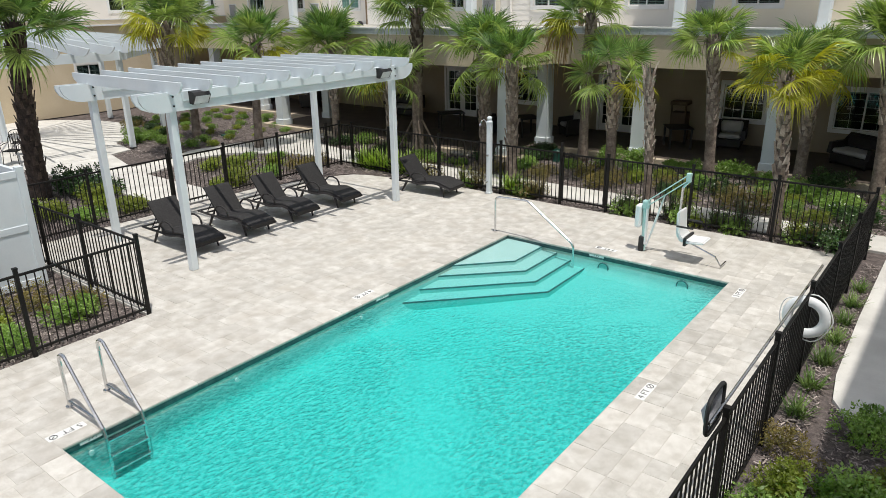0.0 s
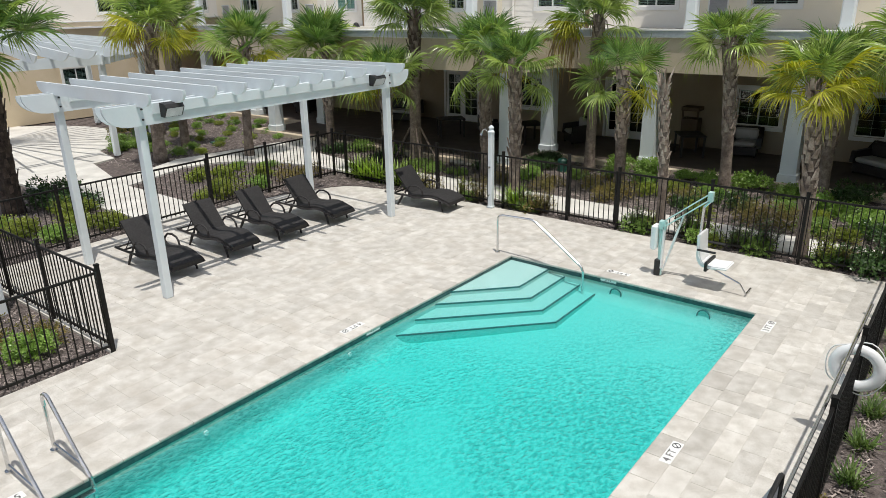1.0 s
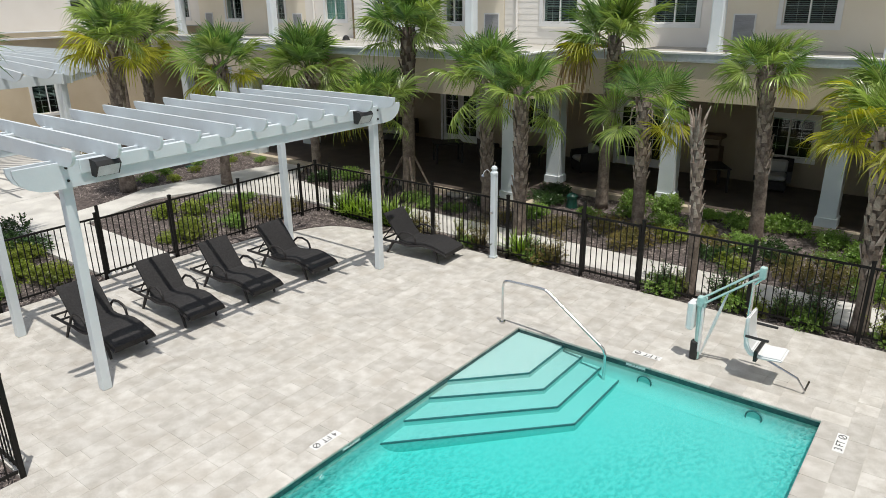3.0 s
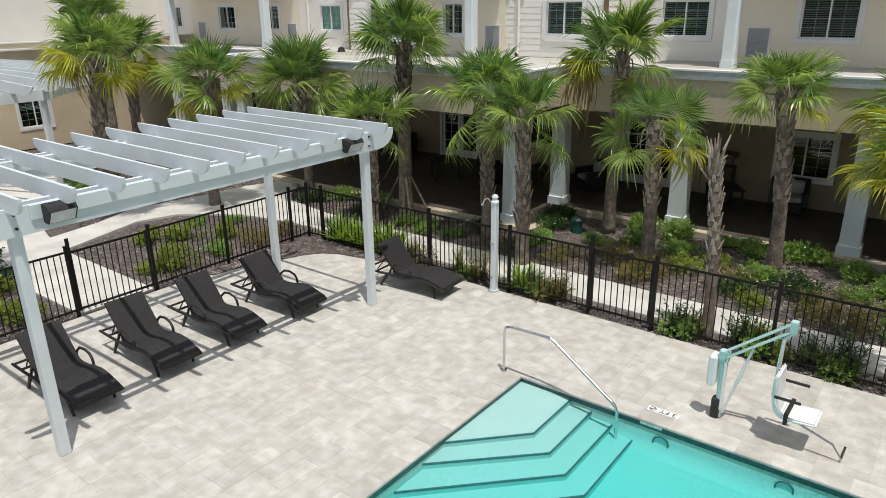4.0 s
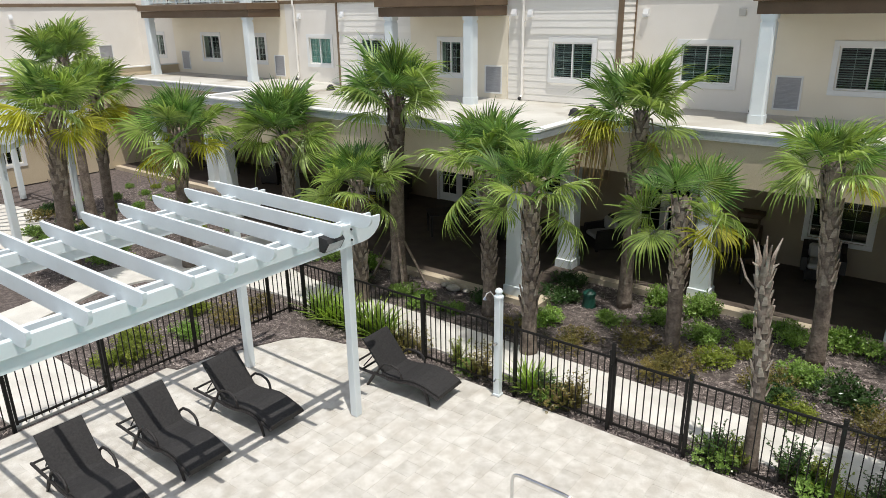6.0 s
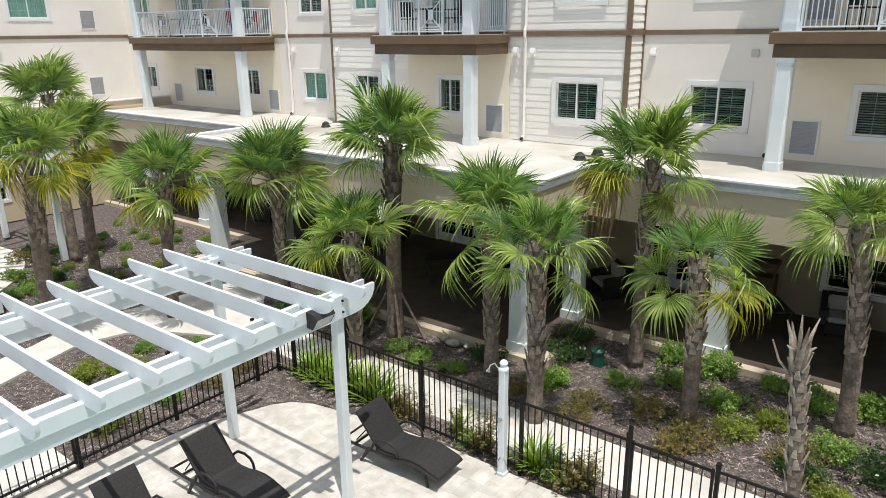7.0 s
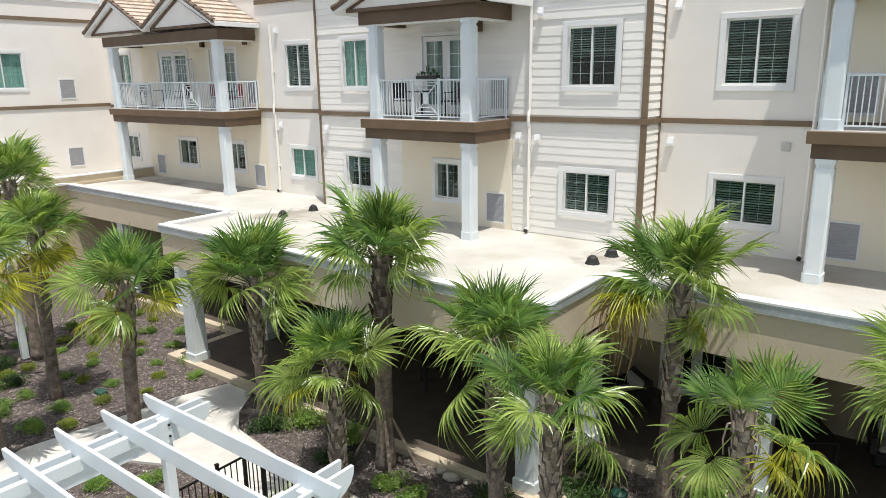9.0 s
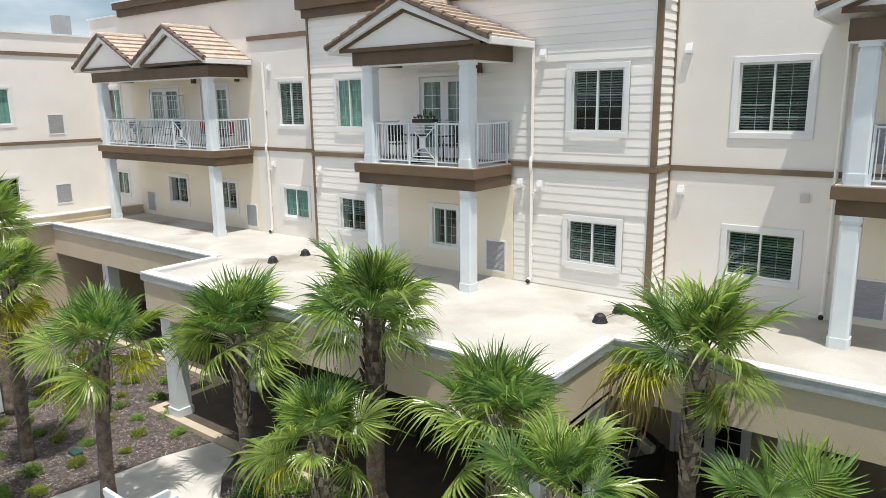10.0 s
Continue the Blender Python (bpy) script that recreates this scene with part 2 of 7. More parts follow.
M = dict(
    soil=material("soil", (0.075, 0.06, 0.055), (0.165, 0.135, 0.125), 9.0, 0.95, 0.02, 45.0, fine=0.7),
    mulch=island_tint(material("mulch", (0.105, 0.085, 0.078), (0.37, 0.315, 0.285), 7.0, 0.9, 0.004, 60.0, fine=0.5), 0.6),
    paver=material("paver", (0.455, 0.428, 0.38), (0.60, 0.577, 0.53), 5.0, 0.75, 0.0015, 90.0, vary=0.13, fine=0.3,
                   stain=(0.41, 0.375, 0.33), stain_scale=1.6, stain_amount=0.4),
    paver_rest=island_tint(material("paver_rest", (0.455, 0.428, 0.38), (0.60, 0.577, 0.53), 5.0, 0.75, 0.0015, 90.0, fine=0.3,
                   stain=(0.41, 0.37, 0.315), stain_scale=2.3, stain_amount=0.62), 0.075),
    joint=material("joint", (0.55, 0.523, 0.47), (0.625, 0.597, 0.55), 20.0, 0.95, 0.002, 120.0),
    concrete=material("concrete", (0.55, 0.53, 0.49), (0.68, 0.66, 0.61), 1.6, 0.85, 0.0015, 140.0, fine=0.3,
                      stain=(0.4, 0.38, 0.34), stain_scale=1.1, stain_amount=0.4),
    plaster=depth_tinted_plaster(),
    tile_band=material("waterline_tile", (0.03, 0.065, 0.068), (0.065, 0.11, 0.11), 14.0, 0.25, 0.0008, 30.0),
    nosing=material("nosing_tile", (0.03, 0.13, 0.14), (0.05, 0.18, 0.19), 14.0, 0.4),
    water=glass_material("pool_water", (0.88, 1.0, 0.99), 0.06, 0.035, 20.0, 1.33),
    glass=glass_material("window_glass", (0.80, 0.88, 0.86), 0.01, 0.0, 3.0, 1.5, True),
    white=material("white_vinyl", (0.665, 0.725, 0.75), (0.735, 0.79, 0.81), 1.5, 0.42, 0.0004, 30.0, fine=0.08,
                   stain=(0.62, 0.62, 0.59), stain_scale=1.5, stain_amount=0.25),
    trim=material("white_trim", (0.76, 0.76, 0.75), (0.82, 0.82, 0.8), 1.3, 0.5, 0.0004, 40.0, fine=0.08, vary=0.03),
    stucco=material("cream_stucco", (0.825, 0.78, 0.715), (0.865, 0.825, 0.765), 0.8, 0.9, 0.003, 70.0, fine=0.2,
                    stain=(0.72, 0.68, 0.62), stain_scale=0.5, stain_amount=0.35),
    warm=material("warm_cream_stucco", (0.83, 0.755, 0.61), (0.87, 0.80, 0.665), 0.8, 0.9, 0.003, 70.0, fine=0.2,
                  stain=(0.74, 0.66, 0.52), stain_scale=0.5, stain_amount=0.3),
    # Beige stucco darkened so the porch's shade sits in the colour.
    porch_shade=material("shade_darkened_stucco", (0.33, 0.27, 0.19), (0.38, 0.32, 0.235), 0.9, 0.9, 0.003, 70.0, fine=0.2),
    beige=material("beige_stucco", (0.575, 0.495, 0.365), (0.635, 0.555, 0.425), 0.9, 0.9, 0.003, 70.0, fine=0.2,
                   stain=(0.46, 0.39, 0.285), stain_scale=0.6, stain_amount=0.35),
    tan=material("tan_stucco", (0.58, 0.48, 0.33), (0.64, 0.54, 0.39), 0.9, 0.9, 0.003, 70.0, fine=0.2,
                 stain=(0.52, 0.43, 0.3), stain_scale=0.6, stain_amount=0.3),
    siding=material("cream_siding", (0.85, 0.82, 0.765), (0.89, 0.86, 0.805), 1.2, 0.65, 0.0006, 50.0, fine=0.12, vary=0.025),
    brown=material("brown_paint", (0.10, 0.062, 0.034), (0.13, 0.085, 0.05), 1.5, 0.6, 0.0006, 40.0, fine=0.15),
    brown_mid=material("mid_brown_paint", (0.13, 0.083, 0.046), (0.165, 0.108, 0.062), 1.5, 0.6, 0.0006, 40.0, fine=0.15),
    brown_light=material("light_brown_paint", (0.17, 0.115, 0.07), (0.21, 0.15, 0.092), 1.5, 0.6, 0.0006, 40.0, fine=0.15),
    membrane=material("roof_membrane", (0.485, 0.468, 0.42), (0.585, 0.57, 0.52), 0.6, 0.8, 0.001, 25.0, fine=0.12,
                      stain=(0.33, 0.29, 0.225), stain_scale=0.4, stain_amount=0.8),
    flashing=material("grey_flashing", (0.42, 0.46, 0.5), (0.52, 0.56, 0.6), 1.0, 0.4, 0.0, 20.0, metal=0.3),
    rooftile=material("concrete_roof_tile", (0.47, 0.38, 0.30), (0.60, 0.50, 0.41), 3.0, 0.85, 0.003, 40.0, vary=0.15, fine=0.35),
    verge=material("dark_verge_tile", (0.12, 0.085, 0.06), (0.20, 0.15, 0.11), 4.0, 0.85, 0.002, 40.0),
    black=material("black_fence_paint", (0.005, 0.0045, 0.004), (0.011, 0.010, 0.009), 4.0, 0.55, 0.0, 60.0, spec=0.25),
    wicker=material("dark_wicker", (0.012, 0.010, 0.010), (0.028, 0.024, 0.023), 40.0, 0.55, 0.003, 130.0, fine=0.6),
    sling=material("dark_woven_sling", (0.014, 0.013, 0.013), (0.028, 0.026, 0.026), 30.0, 0.75, 0.002, 160.0, fine=0.6),
    cushion=material("pale_cushion", (0.38, 0.37, 0.355), (0.46, 0.45, 0.43), 3.0, 0.9, 0.002, 60.0),
    steel=material("polished_steel", (0.62, 0.62, 0.62), (0.75, 0.75, 0.75), 3.0, 0.22, 0.0, 30.0, metal=1.0),
    teal=material("teal_powder_coat", (0.40, 0.60, 0.57), (0.48, 0.67, 0.64), 3.0, 0.4, 0.0, 30.0),
    plastic=material("white_plastic", (0.76, 0.77, 0.77), (0.83, 0.83, 0.83), 2.0, 0.4, 0.0, 30.0),
    rubber=material("black_rubber", (0.012, 0.012, 0.012), (0.025, 0.025, 0.025), 8.0, 0.6),
    dark=material("unlit_room_black", (0.015, 0.016, 0.017), (0.03, 0.031, 0.033), 2.0, 0.9),
    blind=material("green_grey_blind", (0.30, 0.37, 0.34), (0.38, 0.45, 0.42), 3.0, 0.6),
    curtain=material("teal_curtain", (0.28, 0.46, 0.41), (0.37, 0.56, 0.51), 5.0, 0.8),
    pale_curtain=material("pale_curtain", (0.45, 0.47, 0.45), (0.58, 0.6, 0.57), 5.0, 0.8),
    louvre=material("grey_louvre", (0.36, 0.36, 0.37), (0.44, 0.44, 0.45), 3.0, 0.5),
    # Dark brown floor, taken deeper still to stand for porch shade.
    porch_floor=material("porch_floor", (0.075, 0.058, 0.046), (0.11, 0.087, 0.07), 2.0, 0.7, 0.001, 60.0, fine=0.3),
    porch_edge=material("porch_edge", (0.50, 0.42, 0.31), (0.58, 0.5, 0.38), 2.0, 0.85, 0.002, 60.0),
    bark=material("palm_bark", (0.13, 0.10, 0.08), (0.27, 0.22, 0.18), 6.0, 0.95, 0.02, 22.0, fine=0.6, vary=0.12),
    boot=material("palm_leaf_base", (0.19, 0.145, 0.11), (0.42, 0.36, 0.30), 5.0, 0.9, 0.006, 30.0, fine=0.5, vary=0.2),
    dry=leaf_material("dry_frond", (0.22, 0.15, 0.07), (0.36, 0.27, 0.14), 0.2, 0.7),
    frond=leaf_material("palm_frond", (0.066, 0.142, 0.034), (0.235, 0.35, 0.105), 0.34, 0.3),
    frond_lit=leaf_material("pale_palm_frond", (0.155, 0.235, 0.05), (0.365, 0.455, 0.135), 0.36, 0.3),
    frond_yellow=leaf_material("yellow_palm_frond", (0.27, 0.285, 0.026), (0.47, 0.455, 0.065), 0.36, 0.45),
    shrub=leaf_material("shrub_leaf", (0.126, 0.227, 0.042), (0.302, 0.428, 0.118), 0.36, 0.32),
    shrub_dark=leaf_material("dark_shrub_leaf", (0.029, 0.067, 0.018), (0.071, 0.130, 0.038), 0.25, 0.3),
    shrub_yellow=leaf_material("yellow_shrub_leaf", (0.151, 0.202, 0.029), (0.302, 0.344, 0.071), 0.38, 0.4),
    shrub_copper=leaf_material("copper_shrub_leaf", (0.118, 0.118, 0.032), (0.286, 0.227, 0.076), 0.33, 0.42),
    blade=leaf_material("strap_leaf", (0.16, 0.26, 0.04), (0.32, 0.43, 0.09), 0.35, 0.4),
    turf=leaf_material("dark_turf_leaf", (0.075, 0.14, 0.035), (0.19, 0.27, 0.075), 0.3, 0.4),
    stone=material("pale_stone", (0.36, 0.33, 0.28), (0.52, 0.48, 0.42), 9.0, 0.85, 0.004, 40.0, fine=0.4),
    dark_bark=material("dark_palm_bark", (0.035, 0.025, 0.02), (0.09, 0.065, 0.05), 6.0, 0.95, 0.02, 22.0, fine=0.6),
    dark_boot=material("dark_palm_leaf_base", (0.05, 0.034, 0.026), (0.135, 0.095, 0.072), 5.0, 0.9, 0.006, 30.0, fine=0.5),
    twig=material("twig", (0.08, 0.05, 0.035), (0.14, 0.10, 0.07), 6.0, 0.9),
    red=material("red_fabric", (0.22, 0.02, 0.03), (0.3, 0.035, 0.04), 5.0, 0.85),
    green_box=material("green_plastic_box", (0.01, 0.06, 0.045), (0.015, 0.085, 0.06), 3.0, 0.45),
    grey_box=material("grey_metal_box", (0.33, 0.34, 0.35), (0.42, 0.43, 0.44), 2.0, 0.5),
    ink=material("black_ink", (0.012, 0.012, 0.012), (0.02, 0.02, 0.02), 8.0, 0.6),
    mark=material("white_marker_tile", (0.74, 0.74, 0.72), (0.8, 0.8, 0.78), 6.0, 0.5),
    lens=material("lamp_lens", (0.5, 0.52, 0.54), (0.6, 0.62, 0.64), 6.0, 0.15),
    net=material("blue_grey_net", (0.24, 0.25, 0.28), (0.34, 0.35, 0.38), 90.0, 0.8),
)



def dirt_spots(mat, spots, colour):
    """Brown dirt washed together round a few points (x, y, radius) of a roof, with ragged edges."""
    n, l = mat.node_tree.nodes, mat.node_tree.links
    b = n["Principled BSDF"]
    tc, noise = n.new("ShaderNodeTexCoord"), n.new("ShaderNodeTexNoise")
    noise.inputs["Scale"].default_value, noise.inputs["Detail"].default_value = 2.4, 6.0
    l.new(tc.outputs["Object"], noise.inputs["Vector"])
    col = b.inputs["Base Color"].links[0].from_socket
    for x, y, r in spots:
        far, add, ramp, mix = n.new("ShaderNodeVectorMath"), n.new("ShaderNodeMath"), n.new("ShaderNodeMapRange"), n.new("ShaderNodeMix")
        far.operation, add.operation, mix.data_type = "DISTANCE", "MULTIPLY_ADD", "RGBA"
        far.inputs[1].default_value = (x, y, TER)
        l.new(tc.outputs["Object"], far.inputs[0])
        add.inputs[1].default_value = 2.2 * r
        l.new(noise.outputs["Fac"], add.inputs[0])
        l.new(far.outputs["Value"], add.inputs[2])
        ramp.inputs[1].default_value, ramp.inputs[2].default_value, ramp.inputs[3].default_value, ramp.inputs[4].default_value = 1.25 * r, 2.1 * r, 0.75, 0.0
        l.new(add.outputs[0], ramp.inputs[0])
        mix.inputs[7].default_value = (*colour, 1)
        l.new(ramp.outputs[0], mix.inputs[0])
        l.new(col, mix.inputs[6])
        col = mix.outputs[2]
    l.new(col, b.inputs["Base Color"])


TER = 3.95
dirt_spots(M["membrane"], [(-12.35, 22.7, 0.75), (-22.35, 22.6, 1.0), (-22.9, 21.7, 0.6), (-28.6, 23.6, 0.7), (-31.2, 23.9, 0.6)], (0.25, 0.215, 0.165))


# ---- building helpers ----
def thing(name, label, category, m=None, group="", kind=""):
    """The Empty at a thing's base."""
    ob = new(name)
    ob.empty_display_size = 0.2
    if m is not None:
        ob.matrix_world = m
    return tagged(ob, label, category, group, kind)


def mesh_of(bm, name, mat, smooth=False):
    me = bpy.data.meshes.new(name)
    bm.normal_update()
    bm.to_mesh(me)
    bm.free()
    for q in (mat if isinstance(mat, (list, tuple)) else [mat]):
        me.materials.append(q)
    if smooth:
        me.polygons.foreach_set("use_smooth", [True] * len(me.polygons))
    return me


def part(name, bm, mat, parent=None, label="", smooth=False, kind=""):
    me = bm if isinstance(bm, bpy.types.Mesh) else mesh_of(bm, name, mat, smooth)
    ob = new(name, me)
    ob.parent = parent
    return tagged(ob, label, kind=kind)


def place(name, me, parent, m):
    ob = new(name, me)
    ob.parent = parent
    ob.matrix_local = m
    return ob


def box(bm, x0, x1, y0, y1, z0, z1, bevel=0.0, mat_index=0):
    vs = [bm.verts.new((x, y, z)) for z in (z0, z1) for y in (y0, y1) for x in (x0, x1)]
    fs = [bm.faces.new([vs[i] for i in q]) for q in ((0, 2, 3, 1), (4, 5, 7, 6), (0, 1, 5, 4), (2, 6, 7, 3), (0, 4, 6, 2), (1, 3, 7, 5))]
    for f in fs:
        f.material_index = mat_index
    if bevel:
        es = {e for f in fs for e in f.edges}
        bmesh.ops.bevel(bm, geom=list(es), offset=bevel, segments=1, affect="EDGES", profile=0.5)
    return bm


def boxes(*args, bevel=0.0):
    bm = bmesh.new()
    for a in args:
        box(bm, *a, bevel=bevel)
    return bm


def prism(bm, outline, axis, a, b):
    """A closed outline of 2D points, drawn out along an axis from a to b."""
    def pt(u, v, w):
        return {"x": (w, u, v), "y": (u, w, v), "z": (u, v, w)}[axis]
    va = [bm.verts.new(pt(u, v, a)) for u, v in outline]
    vb = [bm.verts.new(pt(u, v, b)) for u, v in outline]
    k = len(outline)
    fs = [bm.faces.new(va), bm.faces.new(vb[::-1])]
    for i in range(k):
        fs.append(bm.faces.new((va[i], vb[i], vb[(i + 1) % k], va[(i + 1) % k])))
    bmesh.ops.recalc_face_normals(bm, faces=fs)
    return bm


def tube(bm, pts, r, sides=8, cap=True):
    """A round bar along points; r is one radius or one for each point."""
    pts = [Vector(p) for p in pts]
    rs = r if isinstance(r, (list, tuple)) else [r] * len(pts)
    rings, up = [], None
    for i, p in enumerate(pts):
        d = (pts[min(i + 1, len(pts) - 1)] - pts[max(i - 1, 0)]).normalized()
        if up is None:
            up = Vector((0, 0, 1)) if abs(d.z) < 0.9 else Vector((1, 0, 0))
        s = d.cross(up).normalized()
        up = s.cross(d).normalized()
        rings.append([bm.verts.new(p + rs[i] * (math.cos(a) * s + math.sin(a) * up)) for a in (2 * math.pi * k / sides for k in range(sides))])
    for a, b in zip(rings, rings[1:]):
        for k in range(sides):
            bm.faces.new((a[k], a[(k + 1) % sides], b[(k + 1) % sides], b[k]))
    if cap:
        bm.faces.new(rings[0][::-1])
        bm.faces.new(rings[-1])
    return bm


def arc(c, r, a0, a1, n, plane="xz"):
    out = []
    for i in range(n + 1):
        a = radians(a0 + (a1 - a0) * i / n)
        u, v = r * math.cos(a), r * math.sin(a)
        out.append(Vector(c) + {"xz": Vector((u, 0, v)), "yz": Vector((0, u, v)), "xy": Vector((u, v, 0))}[plane])
    return out


def slab_with_holes(u_range, v_range, holes):
    """Cells of a rectangle that lie outside the holes (u0, u1, v0, v1)."""
    us = sorted({*u_range, *[c for h in holes for c in h[:2] if u_range[0] < c < u_range[1]]})
    vs = sorted({*v_range, *[c for h in holes for c in h[2:] if v_range[0] < c < v_range[1]]})
    out = []
    for v0, v1 in zip(vs, vs[1:]):
        run = None
        for u0, u1 in zip(us, us[1:]):
            cu, cv = (u0 + u1) / 2, (v0 + v1) / 2
            free = not any(h[0] < cu < h[1] and h[2] < cv < h[3] for h in holes)
            if free and run:
                run[1] = u1
            elif free:
                run = [u0, u1, v0, v1]
                out.append(run)
            else:
                run = None
    return out


# ---- ground, pool and paving ----
PX0, PX1, PY0, PY1 = -7.715, -2.90, 2.77, 12.537
WATER = -0.095
ground_bm = bmesh.new()
for x0, x1, y0, y1 in slab_with_holes((-600, 600), (-600, 600), [(PX0 - 0.05, PX1 + 0.05, PY0 - 0.05, PY1 + 0.05)]):
    ground_bm.faces.new([ground_bm.verts.new(p) for p in ((x0, y0, -0.05), (x1, y0, -0.05), (x1, y1, -0.05), (x0, y1, -0.05))])
tagged(part("ground", ground_bm, M["soil"]), "dark bare soil of the garden beds round the pool", "ground", kind="structure")

deck_holes = [(PX0, PX1, PY0, PY1), (-30, -10.35, -30, 5.45)]
deck_bm = bmesh.new()
for x0, x1, y0, y1 in slab_with_holes((-15.75, -1.2), (-5.5, 15.22), deck_holes):
    box(deck_bm, x0, x1, y0, y1, -0.2, -0.0045)
pavement = tagged(part("pavement", deck_bm, M["joint"]), "pool deck of pale cream concrete pavers with sandy joints", "paving", kind="structure")

shell = tagged(thing("swimming_pool", "rectangular swimming pool, aqua depth painted into its plaster, dark waterline tile", "pool"), kind="structure")
sb = bmesh.new()
box(sb, PX0 - 0.2, PX0, PY0 - 0.2, PY1 + 0.2, -1.8, -0.2)
box(sb, PX1, PX1 + 0.2, PY0 - 0.2, PY1 + 0.2, -1.8, -0.2)
box(sb, PX0, PX1, PY0 - 0.2, PY0, -1.8, -0.2)
box(sb, PX0, PX1, PY1, PY1 + 0.2, -1.8, -0.2)
vs = [sb.verts.new(p) for p in ((PX0, PY0, -0.76), (PX1, PY0, -0.76), (PX1, PY1, -0.43), (PX0, PY1, -0.43))]
sb.faces.new(vs)
CV = 0.24
for (ax, ay), (bx, by), (ix, iy) in (((PX0, PY0), (PX0, PY1), (1, 0)), ((PX1, PY1), (PX1, PY0), (-1, 0)), ((PX1, PY0), (PX0, PY0), (0, 1)), ((PX0, PY1), (PX1, PY1), (0, -1))):
    rows = []
    for k in range(6):
        g = radians(18 * k)
        off, rise = CV * (1 - math.cos(g)) + 0.002, CV * (1 - math.sin(g))
        floor_a, floor_b = (-0.76 + 0.33 * (q + iy * off - PY0) / (PY1 - PY0) for q in (ay, by))
        rows.append((sb.verts.new((ax + ix * off, ay + iy * off, floor_a + rise + 0.002)), sb.verts.new((bx + ix * off, by + iy * off, floor_b + rise + 0.002))))
    for a, b in zip(rows, rows[1:]):
        sb.faces.new((a[0], a[1], b[1], b[0])).smooth = True
part("pool_shell", sb, M["plaster"], shell, "pool plaster with the water's aqua painted in")
tb = bmesh.new()
box(tb, PX0 - 0.1, PX0 + 0.008, PY0, PY1, -0.13, -0.05)
box(tb, PX1 - 0.008, PX1 + 0.1, PY0, PY1, -0.13, -0.05)
box(tb, PX0 + 0.008, PX1 - 0.008, PY0 - 0.1, PY0 + 0.008, -0.13, -0.05)
box(tb, PX0 + 0.008, PX1 - 0.008, PY1 - 0.008, PY1 + 0.1, -0.13, -0.05)
part("waterline_tiles", tb, M["tile_band"], shell, "dark waterline tile band")
for k, (yw, xv, yv, z) in enumerate(((10.48, -6.815, 11.43, -0.11), (10.02, -6.46, 11.265, -0.19), (9.44, -6.115, 11.08, -0.275), (8.92, -5.77, 10.96, -0.365))):
    st = bmesh.new()
    prism(st, [(PX0 + 0.001, PY1 - 0.001), (PX0 + 0.001, yw), (xv, yv), (xv, PY1 - 0.001)], "z", -1.3, z)
    step = part("step", st, M["plaster"], shell, "corner step with the water's pale aqua painted in")
    nb = bmesh.new()
    a, b, c = Vector((PX0, yw, z)), Vector((xv, yv, z)), Vector((xv, PY1, z))
    for p, q in ((a, b), (b, c)):
        d = (q - p).normalized()
        nrm = Vector((d.y, -d.x, 0)) * 0.004
        inn = -Vector((d.y, -d.x, 0)) * 0.018
        vv = [nb.verts.new(e + o + Vector((0, 0, h))) for h in (0.003, -0.022) for e, o in zip((p, q, q, p), (nrm, nrm, inn, inn))]
        for f in ((0, 1, 2, 3), (4, 7, 6, 5), (0, 4, 5, 1), (2, 6, 7, 3), (1, 5, 6, 2), (0, 3, 7, 4)):
            nb.faces.new([vv[i] for i in f])
    part("nosing", nb, M["nosing"], step, "dark teal step nosing")
for x, y, m in ((-5.38, PY1 - 0.02, 0), (-3.75, PY1 - 0.02, 0)):
    lb = bmesh.new()
    tube(lb, [(x, PY1 - 0.002, -0.29), (x, PY1 - 0.03, -0.29)], 0.1, 16)
    lamp = part("pool_light", lb, M["plaster"], shell, "round underwater light")
    part("light_ring", tube(bmesh.new(), [(x + 0.11 * math.cos(radians(a)), PY1 - 0.03, -0.29 + 0.11 * math.sin(radians(a))) for a in range(0, 361, 20)], 0.014, 5), M["nosing"], lamp, "dark rim")
for x, y in ((PX0 + 0.002, 5.25), (PX0 + 0.002, 7.85), (PX0 + 0.002, 3.1)):
    lb = bmesh.new()
    tube(lb, [(x, y, -0.25), (x + 0.02, y, -0.25)], 0.035, 10)
    part("inlet", lb, M["plastic"], shell, "white return inlet")
wb = bmesh.new()
box(wb, PX0 + 0.008, PX1 - 0.008, PY0 + 0.008, PY1 - 0.008, WATER - 0.002, WATER)
bmesh.ops.delete(wb, geom=[f for f in wb.faces if f.normal.z < 0.5 and abs(f.calc_center_median().z - WATER) > 1e-4], context="FACES")
tagged(part("water", wb, M["water"]), "clear turquoise pool water, ripple flecks of light painted into its tint", "water", kind="structure")


def flat_slab(name, outline, z0, z1, mat, label, category):
    bm = bmesh.new()
    prism(bm, outline, "z", z0, z1)
    return tagged(part(name, bm, mat), label, category, kind="structure")


flat_slab("path_north", [(-17.0, 15.88), (2.0, 15.88), (2.0, 17.0), (-17.0, 17.05)], -0.1, 0.0, M["concrete"], "pale concrete garden path beside the pool fence", "path")
flat_slab("path_link", [(-21.3, 11.2), (-21.6, 12.7), (-22.1, 13.9), (-21.9, 15.2), (-21.75, 16.1), (-21.6, 17.5), (-21.2, 18.75), (-20.2, 18.75), (-19.6, 17.9), (-18.9, 17.35),
          (-17.0, 17.054), (-17.0, 15.876), (-18.6, 15.6), (-19.7, 15.07), (-20.5, 14.4), (-20.8, 13.4), (-20.4, 12.2), (-20.0, 11.0)], -0.1, 0.004, M["concrete"],
          "pale curving concrete garden path", "path")
